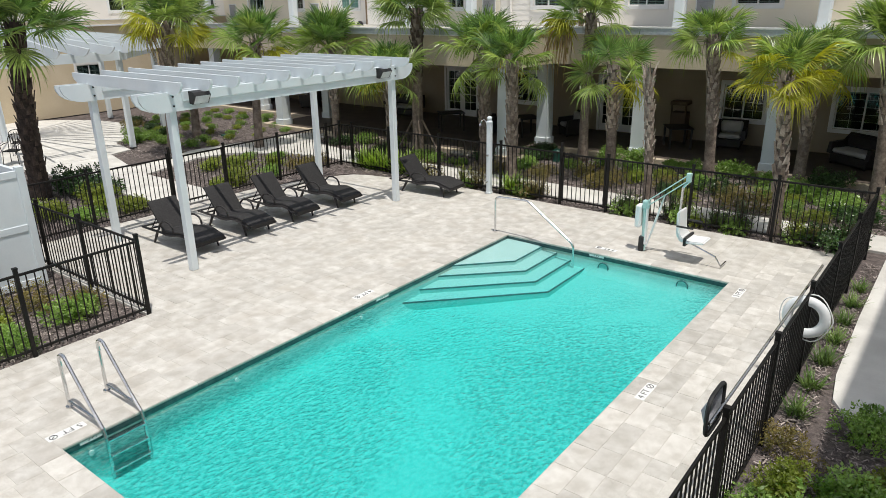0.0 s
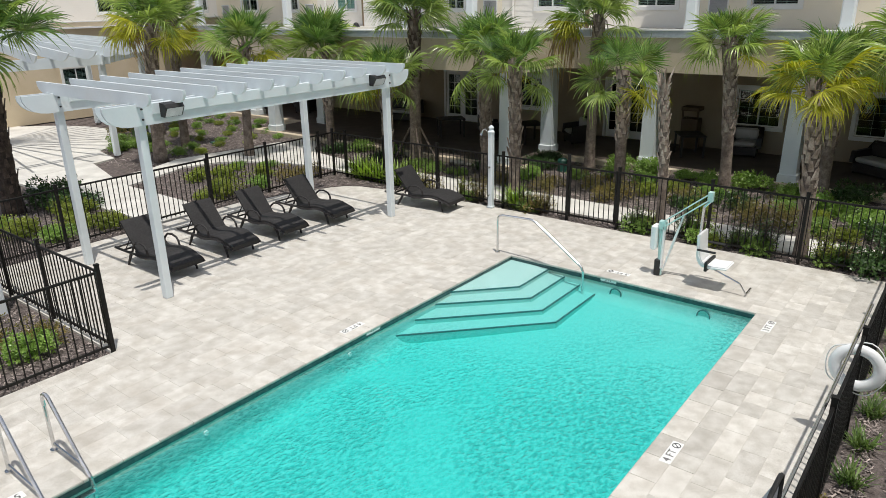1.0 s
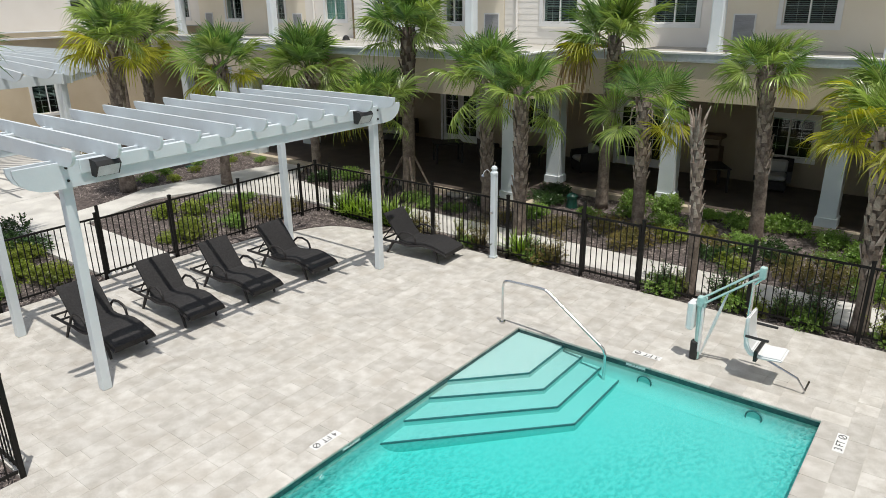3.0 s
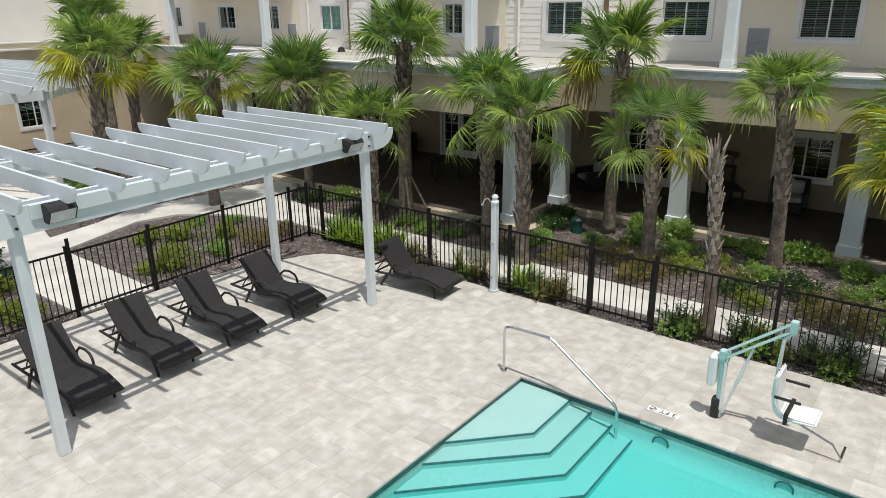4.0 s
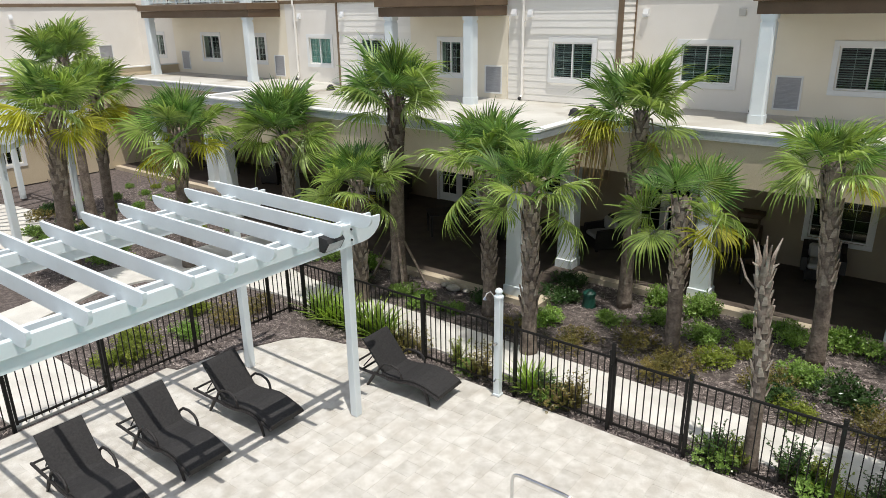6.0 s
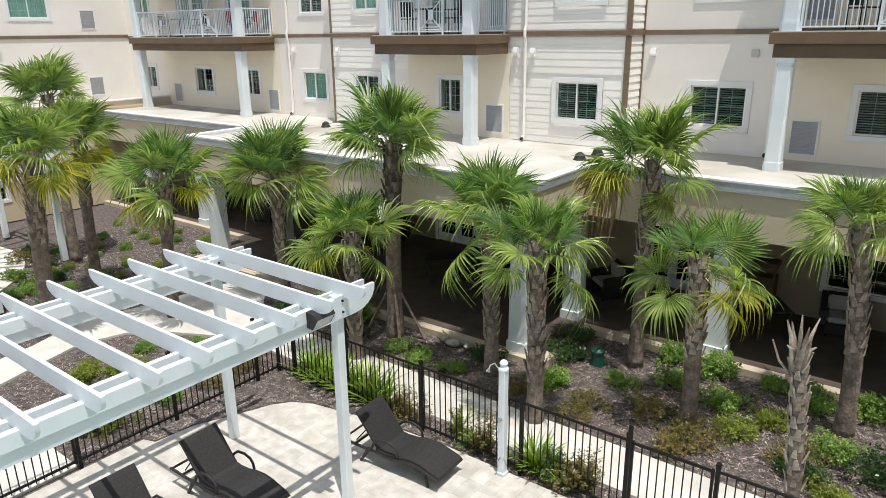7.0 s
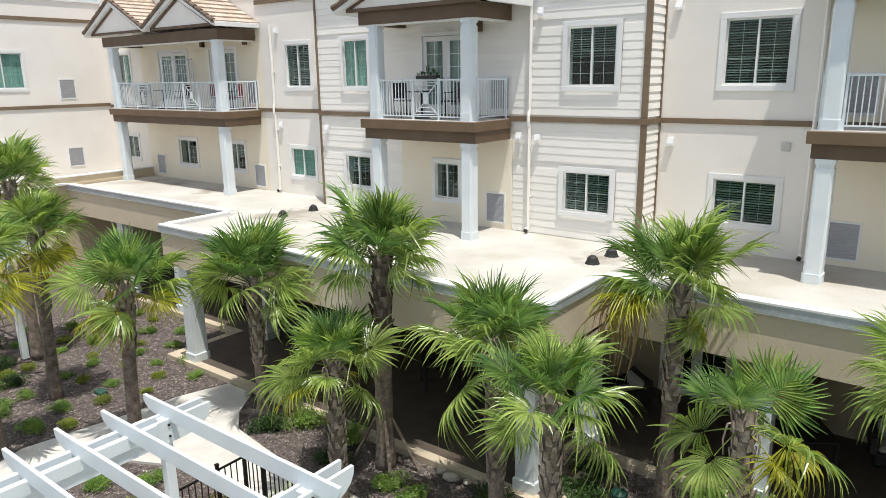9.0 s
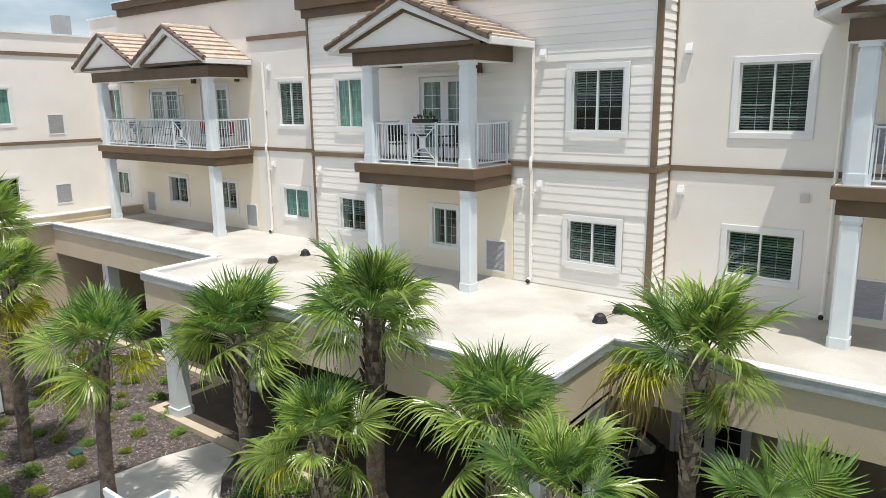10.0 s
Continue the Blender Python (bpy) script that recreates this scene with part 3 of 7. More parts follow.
flat_slab("path_gate", [(-25.0, 9.2), (-15.9, 9.42), (-15.9, 11.0), (-20.0, 11.0), (-21.5, 11.3), (-25.0, 12.2)], -0.1, 0.008, M["concrete"], "pale concrete path from the pool gate", "path")
PATIO = [(-30.3 + (5.2 if 25 < a < 150 else 6.6) * math.cos(radians(a)), 10.5 + (5.2 if 25 < a < 150 else 6.6) * math.sin(radians(a))) for a in range(0, 360, 10)]
flat_slab("patio", PATIO, -0.1, 0.012, M["concrete"], "pale concrete patio under the garden pergola", "patio")
flat_slab("path_east", [(-0.74, 10.0), (-0.66, 9.3), (-0.45, 8.95), (0.0, 9.05), (1.9, 8.6), (1.9, 15.6), (-0.8, 15.6), (-0.79, 12.2)], -0.1, 0.0, M["concrete"], "grey concrete walk outside the pool fence", "path")

# ---- building ----
YS, YT = 24.108, 24.958
XS0, XS1 = -22.85, -12.04
WINS_T = [(-25.31, -24.11, 7.71, 9.12), (-25.31, -24.11, 4.63, 5.61), (-10.68, -9.33, 7.71, 9.12), (-10.69, -9.33, 4.63, 5.62),
          (-32.35, -31.12, 4.62, 5.63), (-29.0, -28.0, 4.62, 5.63), (-36.45, -35.5, 4.66, 5.63), (-36.5, -35.5, 7.71, 9.12),
          (-6.96, -5.6, 4.63, 5.64)]
WINS_S = [(-14.09, -12.83, 7.71, 9.09), (-14.10, -12.85, 4.65, 5.65), (-21.68, -20.67, 7.71, 9.10), (-21.72, -20.69, 4.67, 5.64), (-18.17, -17.35, 4.62, 5.63)]
DOORS_T = [(-33.2, -31.2, 6.95, 9.08), (-29.7, -28.1, 6.95, 9.08), (-6.6, -5.0, 6.95, 9.08)]
DOORS_S = [(-18.55, -16.95, 6.95, 9.06)]
PORCH_DOORS = [(-18.95, -17.25, 0.1, 2.15), (-11.55, -9.95, 0.1, 2.15), (-28.3, -26.7, 0.1, 2.15)]
PORCH_WINS = [(-6.99, -5.65, 0.95, 2.1), (-3.56, -1.95, 0.9, 2.1), (-31.6, -30.2, 0.95, 2.1), (-23.6, -22.2, 0.95, 2.1), (-15.4, -14.1, 0.95, 2.1)]


def wall_y(name, x0, x1, y0, y1, z0, z1, holes, mat, label):
    bm = bmesh.new()
    for u0, u1, v0, v1 in slab_with_holes((x0, x1), (z0, z1), holes):
        box(bm, u0, u1, y0, y1, v0, v1)
    return tagged(part(name, bm, mat), label, "wall", kind="structure")


def wall_x(name, x0, x1, y0, y1, z0, z1, holes, mat, label):
    bm = bmesh.new()
    for u0, u1, v0, v1 in slab_with_holes((y0, y1), (z0, z1), holes):
        box(bm, x0, x1, u0, u1, v0, v1)
    return tagged(part(name, bm, mat), label, "wall", kind="structure")


UP = WINS_T + DOORS_T
for nm, xa, xb, mt, lb in (("wall_west_end", -37.5, -34.6, "stucco", "cream stucco upper wall at the inner corner"), ("wall_west_recess", -34.6, -26.6, "warm", "warm cream stucco wall behind the wide balcony"),
                           ("wall_west_stucco", -26.6, XS0, "stucco", "cream stucco upper wall with brown belt trim"), ("wall_east_stucco", XS1, -8.56, "stucco", "cream stucco upper wall beside the siding bay"),
                           ("wall_east_recess", -8.56, -3.5, "warm", "warm cream stucco wall behind the east balcony"), ("wall_east_end", -3.5, 2.4, "stucco", "cream stucco upper wall at the east end")):
    wall_y(nm, xa, xb, YT, YT + 0.3, TER - 0.1, 9.8 if mt == "warm" else 12.0, [h for h in UP if xa < h[0] and h[1] < xb], M[mt], lb)
    if mt == "warm":
        wall_y(nm + "_top", xa, xb, YT, YT + 0.3, 9.8, 12.0, [], M["stucco"], "cream stucco wall above the balcony roof")
siding_wall = wall_y("wall_siding_bay", XS0 + 0.05, XS1 - 0.05, YS + 0.045, YS + 0.3, TER - 0.1, 10.9, WINS_S + DOORS_S, M["siding"], "projecting bay clad in cream lap siding")
for nm, xa, xb in (("wall_bay_side_west", XS0, XS0 + 0.3), ("wall_bay_side_east", XS1 - 0.3, XS1 - 0.03)):
    wall_x(nm, xa, xb, YS + 0.3, YT + 0.2, TER - 0.1, 10.9, [], M["siding"], "narrow side wall of the siding bay")
wall_y("wall_porch_back", -34.5, 2.4, YT, YT + 0.3, 0.0, TER - 0.1, PORCH_DOORS + PORCH_WINS, M["porch_shade"], "back porch wall of beige stucco with the shade painted in")
WW = [(19.9, 21.45, 7.75, 9.15), (19.9, 21.4, 4.68, 5.62)]
wall_x("wall_west_wing", -37.8, -37.5, 0.0, YT + 0.3, 0.0, 11.3, WW, M["stucco"], "cream stucco wall of the west wing")
GW = [(16.2, 17.4, 0.9, 2.3), (8.0, 9.4, 0.9, 2.3)]
wall_x("wall_west_ground", -34.8, -34.5, 0.0, YT, 0.0, 4.06, GW, M["tan"], "tan stucco ground floor wall facing the patio")
# Unseen walls added to the east to shade the walk.
wall_x("wall_east_wing", 2.4, 2.7, 12.6, 30.0, 0.0, 9.2, [], M["stucco"], "added unseen plain cream wall blocking light from the east")
wall_x("wall_east_block", 2.4, 2.7, -14.0, 12.59, 0.0, 12.4, [], M["stucco"], "added unseen tall cream wall casting shade on the east walk")
wall_y("wall_back_closing", -37.8, 2.7, 29.0, 29.3, 0.0, 11.9, [], M["stucco"], "plain cream stucco rear wall")
top = bmesh.new()
box(top, -37.5, 2.4, YT + 0.3, 29.0, 10.7, 10.9)
box(top, -50, -37.8, 0, 29.3, 10.9, 11.1)
tagged(part("roof_flat", top, M["membrane"]), "pale flat roof behind the parapet", "roof", kind="structure")
# Near-black sheets painted to stand for the unlit rooms behind glass.
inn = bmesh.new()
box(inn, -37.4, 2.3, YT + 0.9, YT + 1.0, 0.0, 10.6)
tagged(part("wall_inner", inn, M["dark"]), "near-black sheet standing for unlit rooms behind the windows", "wall", kind="structure")
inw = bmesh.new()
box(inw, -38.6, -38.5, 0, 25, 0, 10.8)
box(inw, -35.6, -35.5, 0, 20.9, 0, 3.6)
tagged(part("wall_inner_west", inw, M["dark"]), "near-black sheets standing for unlit rooms behind the west windows", "wall", kind="structure")

# cornices, belts and corner boards
tr = bmesh.new()
for x0, x1 in ((-37.5, XS0), (XS1, 2.4)):
    box(tr, x0, x1, YT - 0.035, YT - 0.001, 6.85, 6.97)
box(tr, XS0 - 0.02, XS1 + 0.02, YS - 0.03, YS + 0.04, 6.85, 6.97)
box(tr, XS1 + 0.0, XS1 + 0.035, YS + 0.04, YT - 0.04, 6.85, 6.97)
box(tr, -37.499, -37.46, 0.0, YT - 0.04, 6.9, 7.04)
box(tr, -37.499, -37.46, 0.0, YT - 0.04, 10.45, 10.6)
box(tr, -26.75, XS0, YT - 0.06, YT - 0.001, 10.52, 10.66)
tagged(part("trim_belt", tr, M["brown_light"]), "narrow brown belt trim along the facade", "trim", kind="structure")
cb = bmesh.new()
box(cb, XS1 - 0.13, XS1 + 0.012, YS - 0.012, YS + 0.044, TER, 6.84)
box(cb, XS1 - 0.13, XS1 + 0.012, YS - 0.012, YS + 0.044, 6.99, 10.9)
box(cb, XS0 - 0.012, XS0 + 0.05, YS - 0.012, YS + 0.044, TER, 6.84)
box(cb, XS0 - 0.012, XS0 + 0.05, YS - 0.012, YS + 0.044, 6.99, 10.9)
box(cb, XS1 + 0.0, XS1 + 0.03, YT - 0.04, YT - 0.001, TER, 12.0)
tagged(part("trim_corner", cb, M["brown_light"]), "brown corner boards of the siding bay", "trim", kind="structure")
co = bmesh.new()
box(co, -34.87, XS0, YT - 0.12, YT + 0.1, 11.93, 12.2)
box(co, -34.97, XS0 + 0.1, YT - 0.24, YT + 0.1, 12.2, 12.45)
box(co, XS1, 2.4, YT - 0.12, YT + 0.1, 11.93, 12.2)
box(co, XS1 - 0.1, 2.4, YT - 0.24, YT + 0.1, 12.2, 12.45)
box(co, XS0 - 0.1, XS1 + 0.1, YS - 0.1, YS + 0.3, 10.88, 11.12)
box(co, XS0 - 0.22, XS1 + 0.22, YS - 0.22, YS + 0.3, 11.12, 11.4)
tagged(part("trim_cornice", co, M["brown"]), "stepped brown roof cornice", "trim", kind="structure")
cw = bmesh.new()
box(cw, -37.85, -37.44, 0.0, YT, 11.3, 11.38)
box(cw, -37.5, -34.9, YT - 0.06, YT + 0.3, 12.0, 12.06)
box(cw, -35.0, XS0 + 0.12, YT - 0.27, YT + 0.3, 12.45, 12.5)
tagged(part("trim_coping", cw, M["trim"]), "white metal parapet coping", "trim", kind="structure")

# terrace roof over the porch
te, ce, be = bmesh.new(), bmesh.new(), bmesh.new()
for x0, x1, y0 in ((-34.5, -24.0, 21.2), (-24.0, -11.6, 18.9), (-11.6, 2.4, 21.2)):
    box(te, x0 + 0.06, x1 - (0.06 if x1 == -11.6 else 0), y0 + 0.06, YT - 0.002, 3.7, TER)
    box(ce, x0 + 0.3, x1 - 0.0, y0 + 0.31, YT - 0.003, 2.96, 3.02)
    box(be, x0, x1, y0, y0 + 0.3, 2.88, 3.9)
box(te, -37.49, -34.81, 0.0, YT - 0.002, 3.75, 4.02)
box(te, -24.0, -23.94, 21.262, YT - 0.002, 3.7, TER)
box(te, -11.66, -11.54, 21.262, YT - 0.002, 3.7, TER)
box(be, -24.0, -23.7, 19.2, 21.2, 2.88, 3.9)
box(be, -11.9, -11.6, 19.2, 21.2, 2.88, 3.9)
box(be, -23.7, -11.9, 21.2, 21.5, 2.88, 2.955)
wp, wc = bmesh.new(), bmesh.new()
box(wp, -34.8, -34.55, 0.0, YT - 0.004, 4.0, 4.3)
box(wc, -34.85, -34.5, 0.0, YT - 0.004, 4.301, 4.345)
tagged(part("wall_parapet", wp, M["tan"]), "low tan parapet of the west ground floor roof", "wall", kind="structure")
tagged(part("trim_parapet_cap", wc, M["trim"]), "white metal cap on the low parapet", "trim", kind="structure")
tagged(part("terrace_roof", te, M["membrane"]), "pale stained flat roof terrace over the porch", "roof", kind="structure")
tagged(part("ceiling", ce, M["porch_shade"]), "beige porch ceiling with the shade painted in", "ceiling", kind="structure")
tagged(part("porch_beam", be, M["beige"]), "deep beige stucco beam over the porch columns", "beam", kind="structure")
fl, fw = bmesh.new(), bmesh.new()
EDGE = [((-34.5, 21.2), (-24.0, 21.2)), ((-24.0, 21.2), (-24.0, 18.9)), ((-24.0, 18.9), (-11.6, 18.9)), ((-11.6, 18.9), (-11.6, 21.2)), ((-11.6, 21.2), (2.4, 21.2))]
for (ax, ay), (bx, by) in EDGE:
    if ay == by:
        box(fl, ax, bx, ay - 0.065, ay - 0.001, 3.86, 4.03)
        box(fw, ax, bx, ay - 0.08, ay + 0.2, 4.03, 4.07)
        box(fw, ax + 0.21, bx - 0.21, ay + 0.07, ay + 0.19, TER + 0.001, 4.029)
        box(fw, ax, bx, ay - 0.06, ay - 0.002, 3.835, 3.858)
    else:
        y0, y1 = min(ay, by), max(ay, by)
        sx = 1 if ax > -15 else -1
        box(fl, *sorted((ax + 0.001 * sx, ax + 0.035 * sx)), y0 - 0.064, y1 - 0.066, 3.86, 4.03)
        box(fw, *sorted((ax - 0.2 * sx, ax + 0.045 * sx)), y0 + 0.2, y1 - 0.081, 4.03, 4.07)
        box(fw, *sorted((ax - 0.19 * sx, ax - 0.07 * sx)), y0 + 0.2, y1 + 0.06, TER + 0.001, 4.029)
box(fw, -34.6, -34.3, 0.0, 21.15, 4.03, 4.1)
tagged(part("trim_roof_edge", fw, M["trim"]), "white roof edge of the terrace", "trim", kind="structure")
tagged(part("gutter", fl, M["flashing"]), "grey metal gutter strip along the terrace edge", "gutter", kind="structure")

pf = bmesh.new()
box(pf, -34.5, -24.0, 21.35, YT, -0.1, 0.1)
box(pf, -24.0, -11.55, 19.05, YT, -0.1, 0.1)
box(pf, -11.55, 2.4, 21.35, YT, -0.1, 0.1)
tagged(part("porch_floor", pf, M["porch_floor"]), "dark brown porch floor, deepened in colour for the shade", "floor", kind="structure")
pe = bmesh.new()
box(pe, -34.5, -24.25, 21.1, 21.348, -0.1, 0.104)
box(pe, -24.25, -11.3, 18.8, 19.048, -0.1, 0.104)
box(pe, -11.548, -11.3, 19.048, 21.1, -0.1, 0.104)
box(pe, -24.25, -24.002, 19.048, 21.348, -0.1, 0.104)
box(pe, -11.548, 2.4, 21.1, 21.348, -0.1, 0.104)
tagged(part("porch_edge", pe, M["porch_edge"]), "tan concrete edge of the porch slab", "floor", kind="structure")


def porch_column(x, y):
    col = thing("porch_column", "square white porch column with a flared base", "column", pose(x, y, 0.1), "porch columns")
    bm = bmesh.new()
    w0, w1, h = 0.215, 0.195, 2.78
    prof = [(w0 + 0.03, 0.0), (w0 + 0.03, 0.22), (w0, 0.24), (w0 - 0.005, 0.3), (w1, h)]
    rings = [[bm.verts.new((sx * w, sy * w, z)) for sx, sy in ((-1, -1), (1, -1), (1, 1), (-1, 1))] for w, z in prof]
    for a, b in zip(rings, rings[1:]):
        for k in range(4):
            bm.faces.new((a[k], a[(k + 1) % 4], b[(k + 1) % 4], b[k]))
    part("shaft", bm, M["white"], col)
    return col


for x, y in ((-12.1, 19.2), (-12.0, 21.55), (-8.5, 21.55), (-4.5, 21.55), (-0.5, 21.55), (-23.18, 19.15), (-22.9, 21.5), (-27.4, 21.5), (-31.0, 21.5) ):
    porch_column(x, y)


# ---- lap siding boards ----
def lap_board(x0, x1, z, parent):
    bm = bmesh.new()
    prism(bm, [(YS + 0.022, z), (YS + 0.043, z), (YS + 0.043, z + 0.188), (YS + 0.03, z + 0.188)], "x", x0, x1)
    return part("board", bm, M["siding"], parent)


zz = TER + 0.02
while zz < 10.86:
    pieces = slab_with_holes((XS0 + 0.052, XS1 - 0.132), (zz, min(zz + 0.188, 10.88)), [(a - 0.13, b + 0.13, c - 0.13, d + 0.13) for a, b, c, d in WINS_S + DOORS_S] + [(XS0, XS1, 6.83, 7.0), (-19.42, -15.6, TER, 6.84)])
    spans = {}
    for u0, u1, v0, v1 in pieces:
        if v1 - v0 > 0.12:
            spans[(round(u0, 3), round(u1, 3))] = 1
    for u0, u1 in spans:
        lap_board(u0, u1, zz, siding_wall)
    if not (6.68 < zz < 7.0):
        sb2 = bmesh.new()
        prism(sb2, [(XS1 - 0.029, zz), (XS1 + 0.004, zz), (XS1 - 0.018, zz + 0.188), (XS1 - 0.029, zz + 0.188)], "y", YS + 0.046, YT - 0.042)
        part("board", sb2, M["siding"], siding_wall)
    zz += 0.19


wall_y("wall_below_balcony", -19.4, -15.62, YS - 0.003, YS + 0.044, TER, 6.37, WINS_S, M["warm"], "smooth warm cream stucco under the balcony")

# ---- windows and doors ----
def window_thing(name, w, h, style, m, label):
    """A sliding window: casing, two sashes with grilles, glass and a blind or curtain. Local x along the wall, -y outwards."""
    win = thing(name, label, "window", m, kind="structure")
    c, t = 0.125, 0.026
    bm = bmesh.new()
    box(bm, -w / 2 - c, w / 2 + c, -t, -0.002, h, h + c, 0.004)
    box(bm, -w / 2 - c, w / 2 + c, -t - 0.004, -0.002, -c, -0.001, 0.004)
    box(bm, -w / 2 - c, -w / 2, -t, -0.002, 0.0, h - 0.001, 0.004)
    box(bm, w / 2, w / 2 + c, -t, -0.002, 0.0, h - 0.001, 0.004)
    part("window_casing", bm, M["trim"], win, "white flat casing")
    for s, (x0, x1, yo) in enumerate(((-w / 2, 0.025, 0.045), (-0.025, w / 2, 0.015))):
        f = 0.042
        bm = bmesh.new()
        box(bm, x0 + 0.001, x1 - 0.001, yo, yo + 0.035, 0.001, f)
        box(bm, x0 + 0.001, x1 - 0.001, yo, yo + 0.035, h - f, h - 0.001)
        box(bm, x0 + 0.001, x0 + f, yo, yo + 0.035, f, h - f)
        box(bm, x1 - f, x1 - 0.001, yo, yo + 0.035, f, h - f)
        sash = part("sash", bm, M["trim"], win, "white vinyl sash")
        gb = bmesh.new()
        rows = 5 if h > 1.2 else 4
        cx = (x0 + x1) / 2
        box(gb, cx - 0.0045, cx + 0.0045, yo + 0.024, yo + 0.03, f, h - f)
        for k in range(1, rows):
            zk = f + (h - 2 * f) * k / rows
            box(gb, x0 + f, x1 - f, yo + 0.0235, yo + 0.0295, zk - 0.0045, zk + 0.0045)
        part("grille", gb, M["trim"], sash, "white glazing grille")
        pb = bmesh.new()
        box(pb, x0 + f, x1 - f, yo + 0.016, yo + 0.021, f, h - f)
        pane = part("pane", pb, M["glass"], sash)
        pane.visible_shadow = False
    bb = bmesh.new()
    if style == "dark":
        box(bb, -w / 2 + 0.015, w / 2 - 0.015, 0.105, 0.15, h - 0.09, h - 0.005)
        part("blind", bb, M["blind"], win, "raised grey-green blind")
    elif style == "blind" or style == "half":
        z = h - 0.06
        while z > (0.05 if style == "blind" else h * 0.5):
            vv = [bb.verts.new(p) for p in ((-w / 2 + 0.02, 0.095, z - 0.022), (w / 2 - 0.02, 0.095, z - 0.022), (w / 2 - 0.02, 0.13, z), (-w / 2 + 0.02, 0.13, z))]
            bb.faces.new(vv)
            z -= 0.056
        box(bb, -w / 2 + 0.015, w / 2 - 0.015, 0.105, 0.15, h - 0.05, h - 0.005)
        part("blind", bb, M["blind"], win, "grey-green slatted blind")
    else:
        n = 26
        x0, x1 = (0.0, w / 2 - 0.02) if style == "side" else (-w / 2 + 0.02, w / 2 - 0.02)
        lo, hi = [], []
        for k in range(n + 1):
            x = x0 + (x1 - x0) * k / n
            y = 0.105 + 0.015 * math.sin(k * 1.9)
            lo.append(bb.verts.new((x, y, 0.02)))
            hi.append(bb.verts.new((x, y, h - 0.02)))
        for k in range(n):
            bb.faces.new((lo[k], lo[k + 1], hi[k + 1], hi[k]))
        part("curtain", bb, M["curtain"], win, "teal-green drawn curtain")
    return win


STYLE_T = ["blind", "curtain", "blind", "blind", "dark", "half", "half", "side", "blind"]
STYLE_S = ["half", "blind", "curtain", "half", "dark"]
count = 0
for (x0, x1, z0, z1), sty in list(zip(WINS_T, STYLE_T)) + [(q, "dark") for q in PORCH_WINS]:
    count += 1
    window_thing(f"window_{count}", x1 - x0, z1 - z0, sty, pose((x0 + x1) / 2, YT, z0), "white sliding window with grilles and a lowered " + ("curtain" if sty in ("curtain", "side") else "blind"))
for (x0, x1, z0, z1), sty in zip(WINS_S, STYLE_S):
    count += 1
    window_thing(f"window_{count}", x1 - x0, z1 - z0, sty, pose((x0 + x1) / 2, YS, z0), "white sliding window set in lap siding")
for (y0, y1, z0, z1), sty in zip(WW, ("curtain", "dark")):
    count += 1
    window_thing(f"window_{count}", y1 - y0, z1 - z0, sty, pose(-37.5, (y0 + y1) / 2, z0, 0, 0, 90), "white sliding window in the west wing")
for y0, y1, z0, z1 in GW:
    count += 1
    window_thing(f"window_{count}", y1 - y0, z1 - z0, "half", pose(-34.5, (y0 + y1) / 2, z0, 0, 0, 90), "white sliding window facing the patio")


def french_door(name, w, h, m, label, curtain=True):
    door = thing(name, label, "door", m, kind="structure")
    bm = boxes((-w / 2 - 0.1, w / 2 + 0.1, -0.03, -0.002, h - 0.001, h + 0.1), (-w / 2 - 0.1, -w / 2, -0.03, -0.002, 0, h - 0.002), (w / 2, w / 2 + 0.1, -0.03, -0.002, 0, h - 0.002))
    part("door_casing", bm, M["trim"], door, "white door casing")
    for s in (-1, 1):
        x0, x1 = (-w / 2, -0.003) if s < 0 else (0.003, w / 2)
        st = 0.12
        bm = boxes((x0, x0 + st, 0.02, 0.06, 0.01, h - 0.01), (x1 - st, x1, 0.02, 0.06, 0.01, h - 0.01), (x0 + st, x1 - st, 0.02, 0.06, 0.01, 0.28), (x0 + st, x1 - st, 0.02, 0.06, h - 0.14, h - 0.01))
        leaf = part("door_leaf", bm, M["trim"], door, "white glazed door leaf")
        gb = bmesh.new()
        box(gb, (x0 + x1) / 2 - 0.009, (x0 + x1) / 2 + 0.009, 0.024, 0.034, 0.28, h - 0.14)
        for k in range(1, 5):
            zk = 0.28 + (h - 0.42) * k / 5
            box(gb, x0 + st, x1 - st, 0.025, 0.033, zk - 0.009, zk + 0.009)
        part("grille", gb, M["trim"], leaf)
        pb = boxes((x0 + st, x1 - st, 0.036, 0.042, 0.28, h - 0.14))
        part("pane", pb, M["glass"], leaf).visible_shadow = False
        hb = tube(bmesh.new(), [(s * 0.06, 0.02, 1.0), (s * 0.06, -0.03, 1.0), (s * 0.16, -0.03, 1.0)], 0.011)
        part("door_handle", hb, M["steel"], leaf, "steel lever handle")
    if curtain:
        bb = bmesh.new()
        n = 40
        lo = [bb.verts.new((-w / 2 + w * k / n, 0.14 + 0.02 * math.sin(k * 1.7), 0.03)) for k in range(n + 1)]
        hi = [bb.verts.new((v.co.x, v.co.y, h - 0.03)) for v in lo]
        for k in range(n):
            bb.faces.new((lo[k], lo[k + 1], hi[k + 1], hi[k]))
        part("curtain", bb, M["pale_curtain"], door, "pale drawn curtain")
    return door


count = 0
for doors, yy, cur in ((DOORS_T, YT, True), (DOORS_S, YS, True), (PORCH_DOORS, YT, False)):
    for x0, x1, z0, z1 in doors:
        count += 1
        french_door(f"door_{count}", x1 - x0, z1 - z0, pose((x0 + x1) / 2, yy, z0), "white double french door with glazing bars", cur)


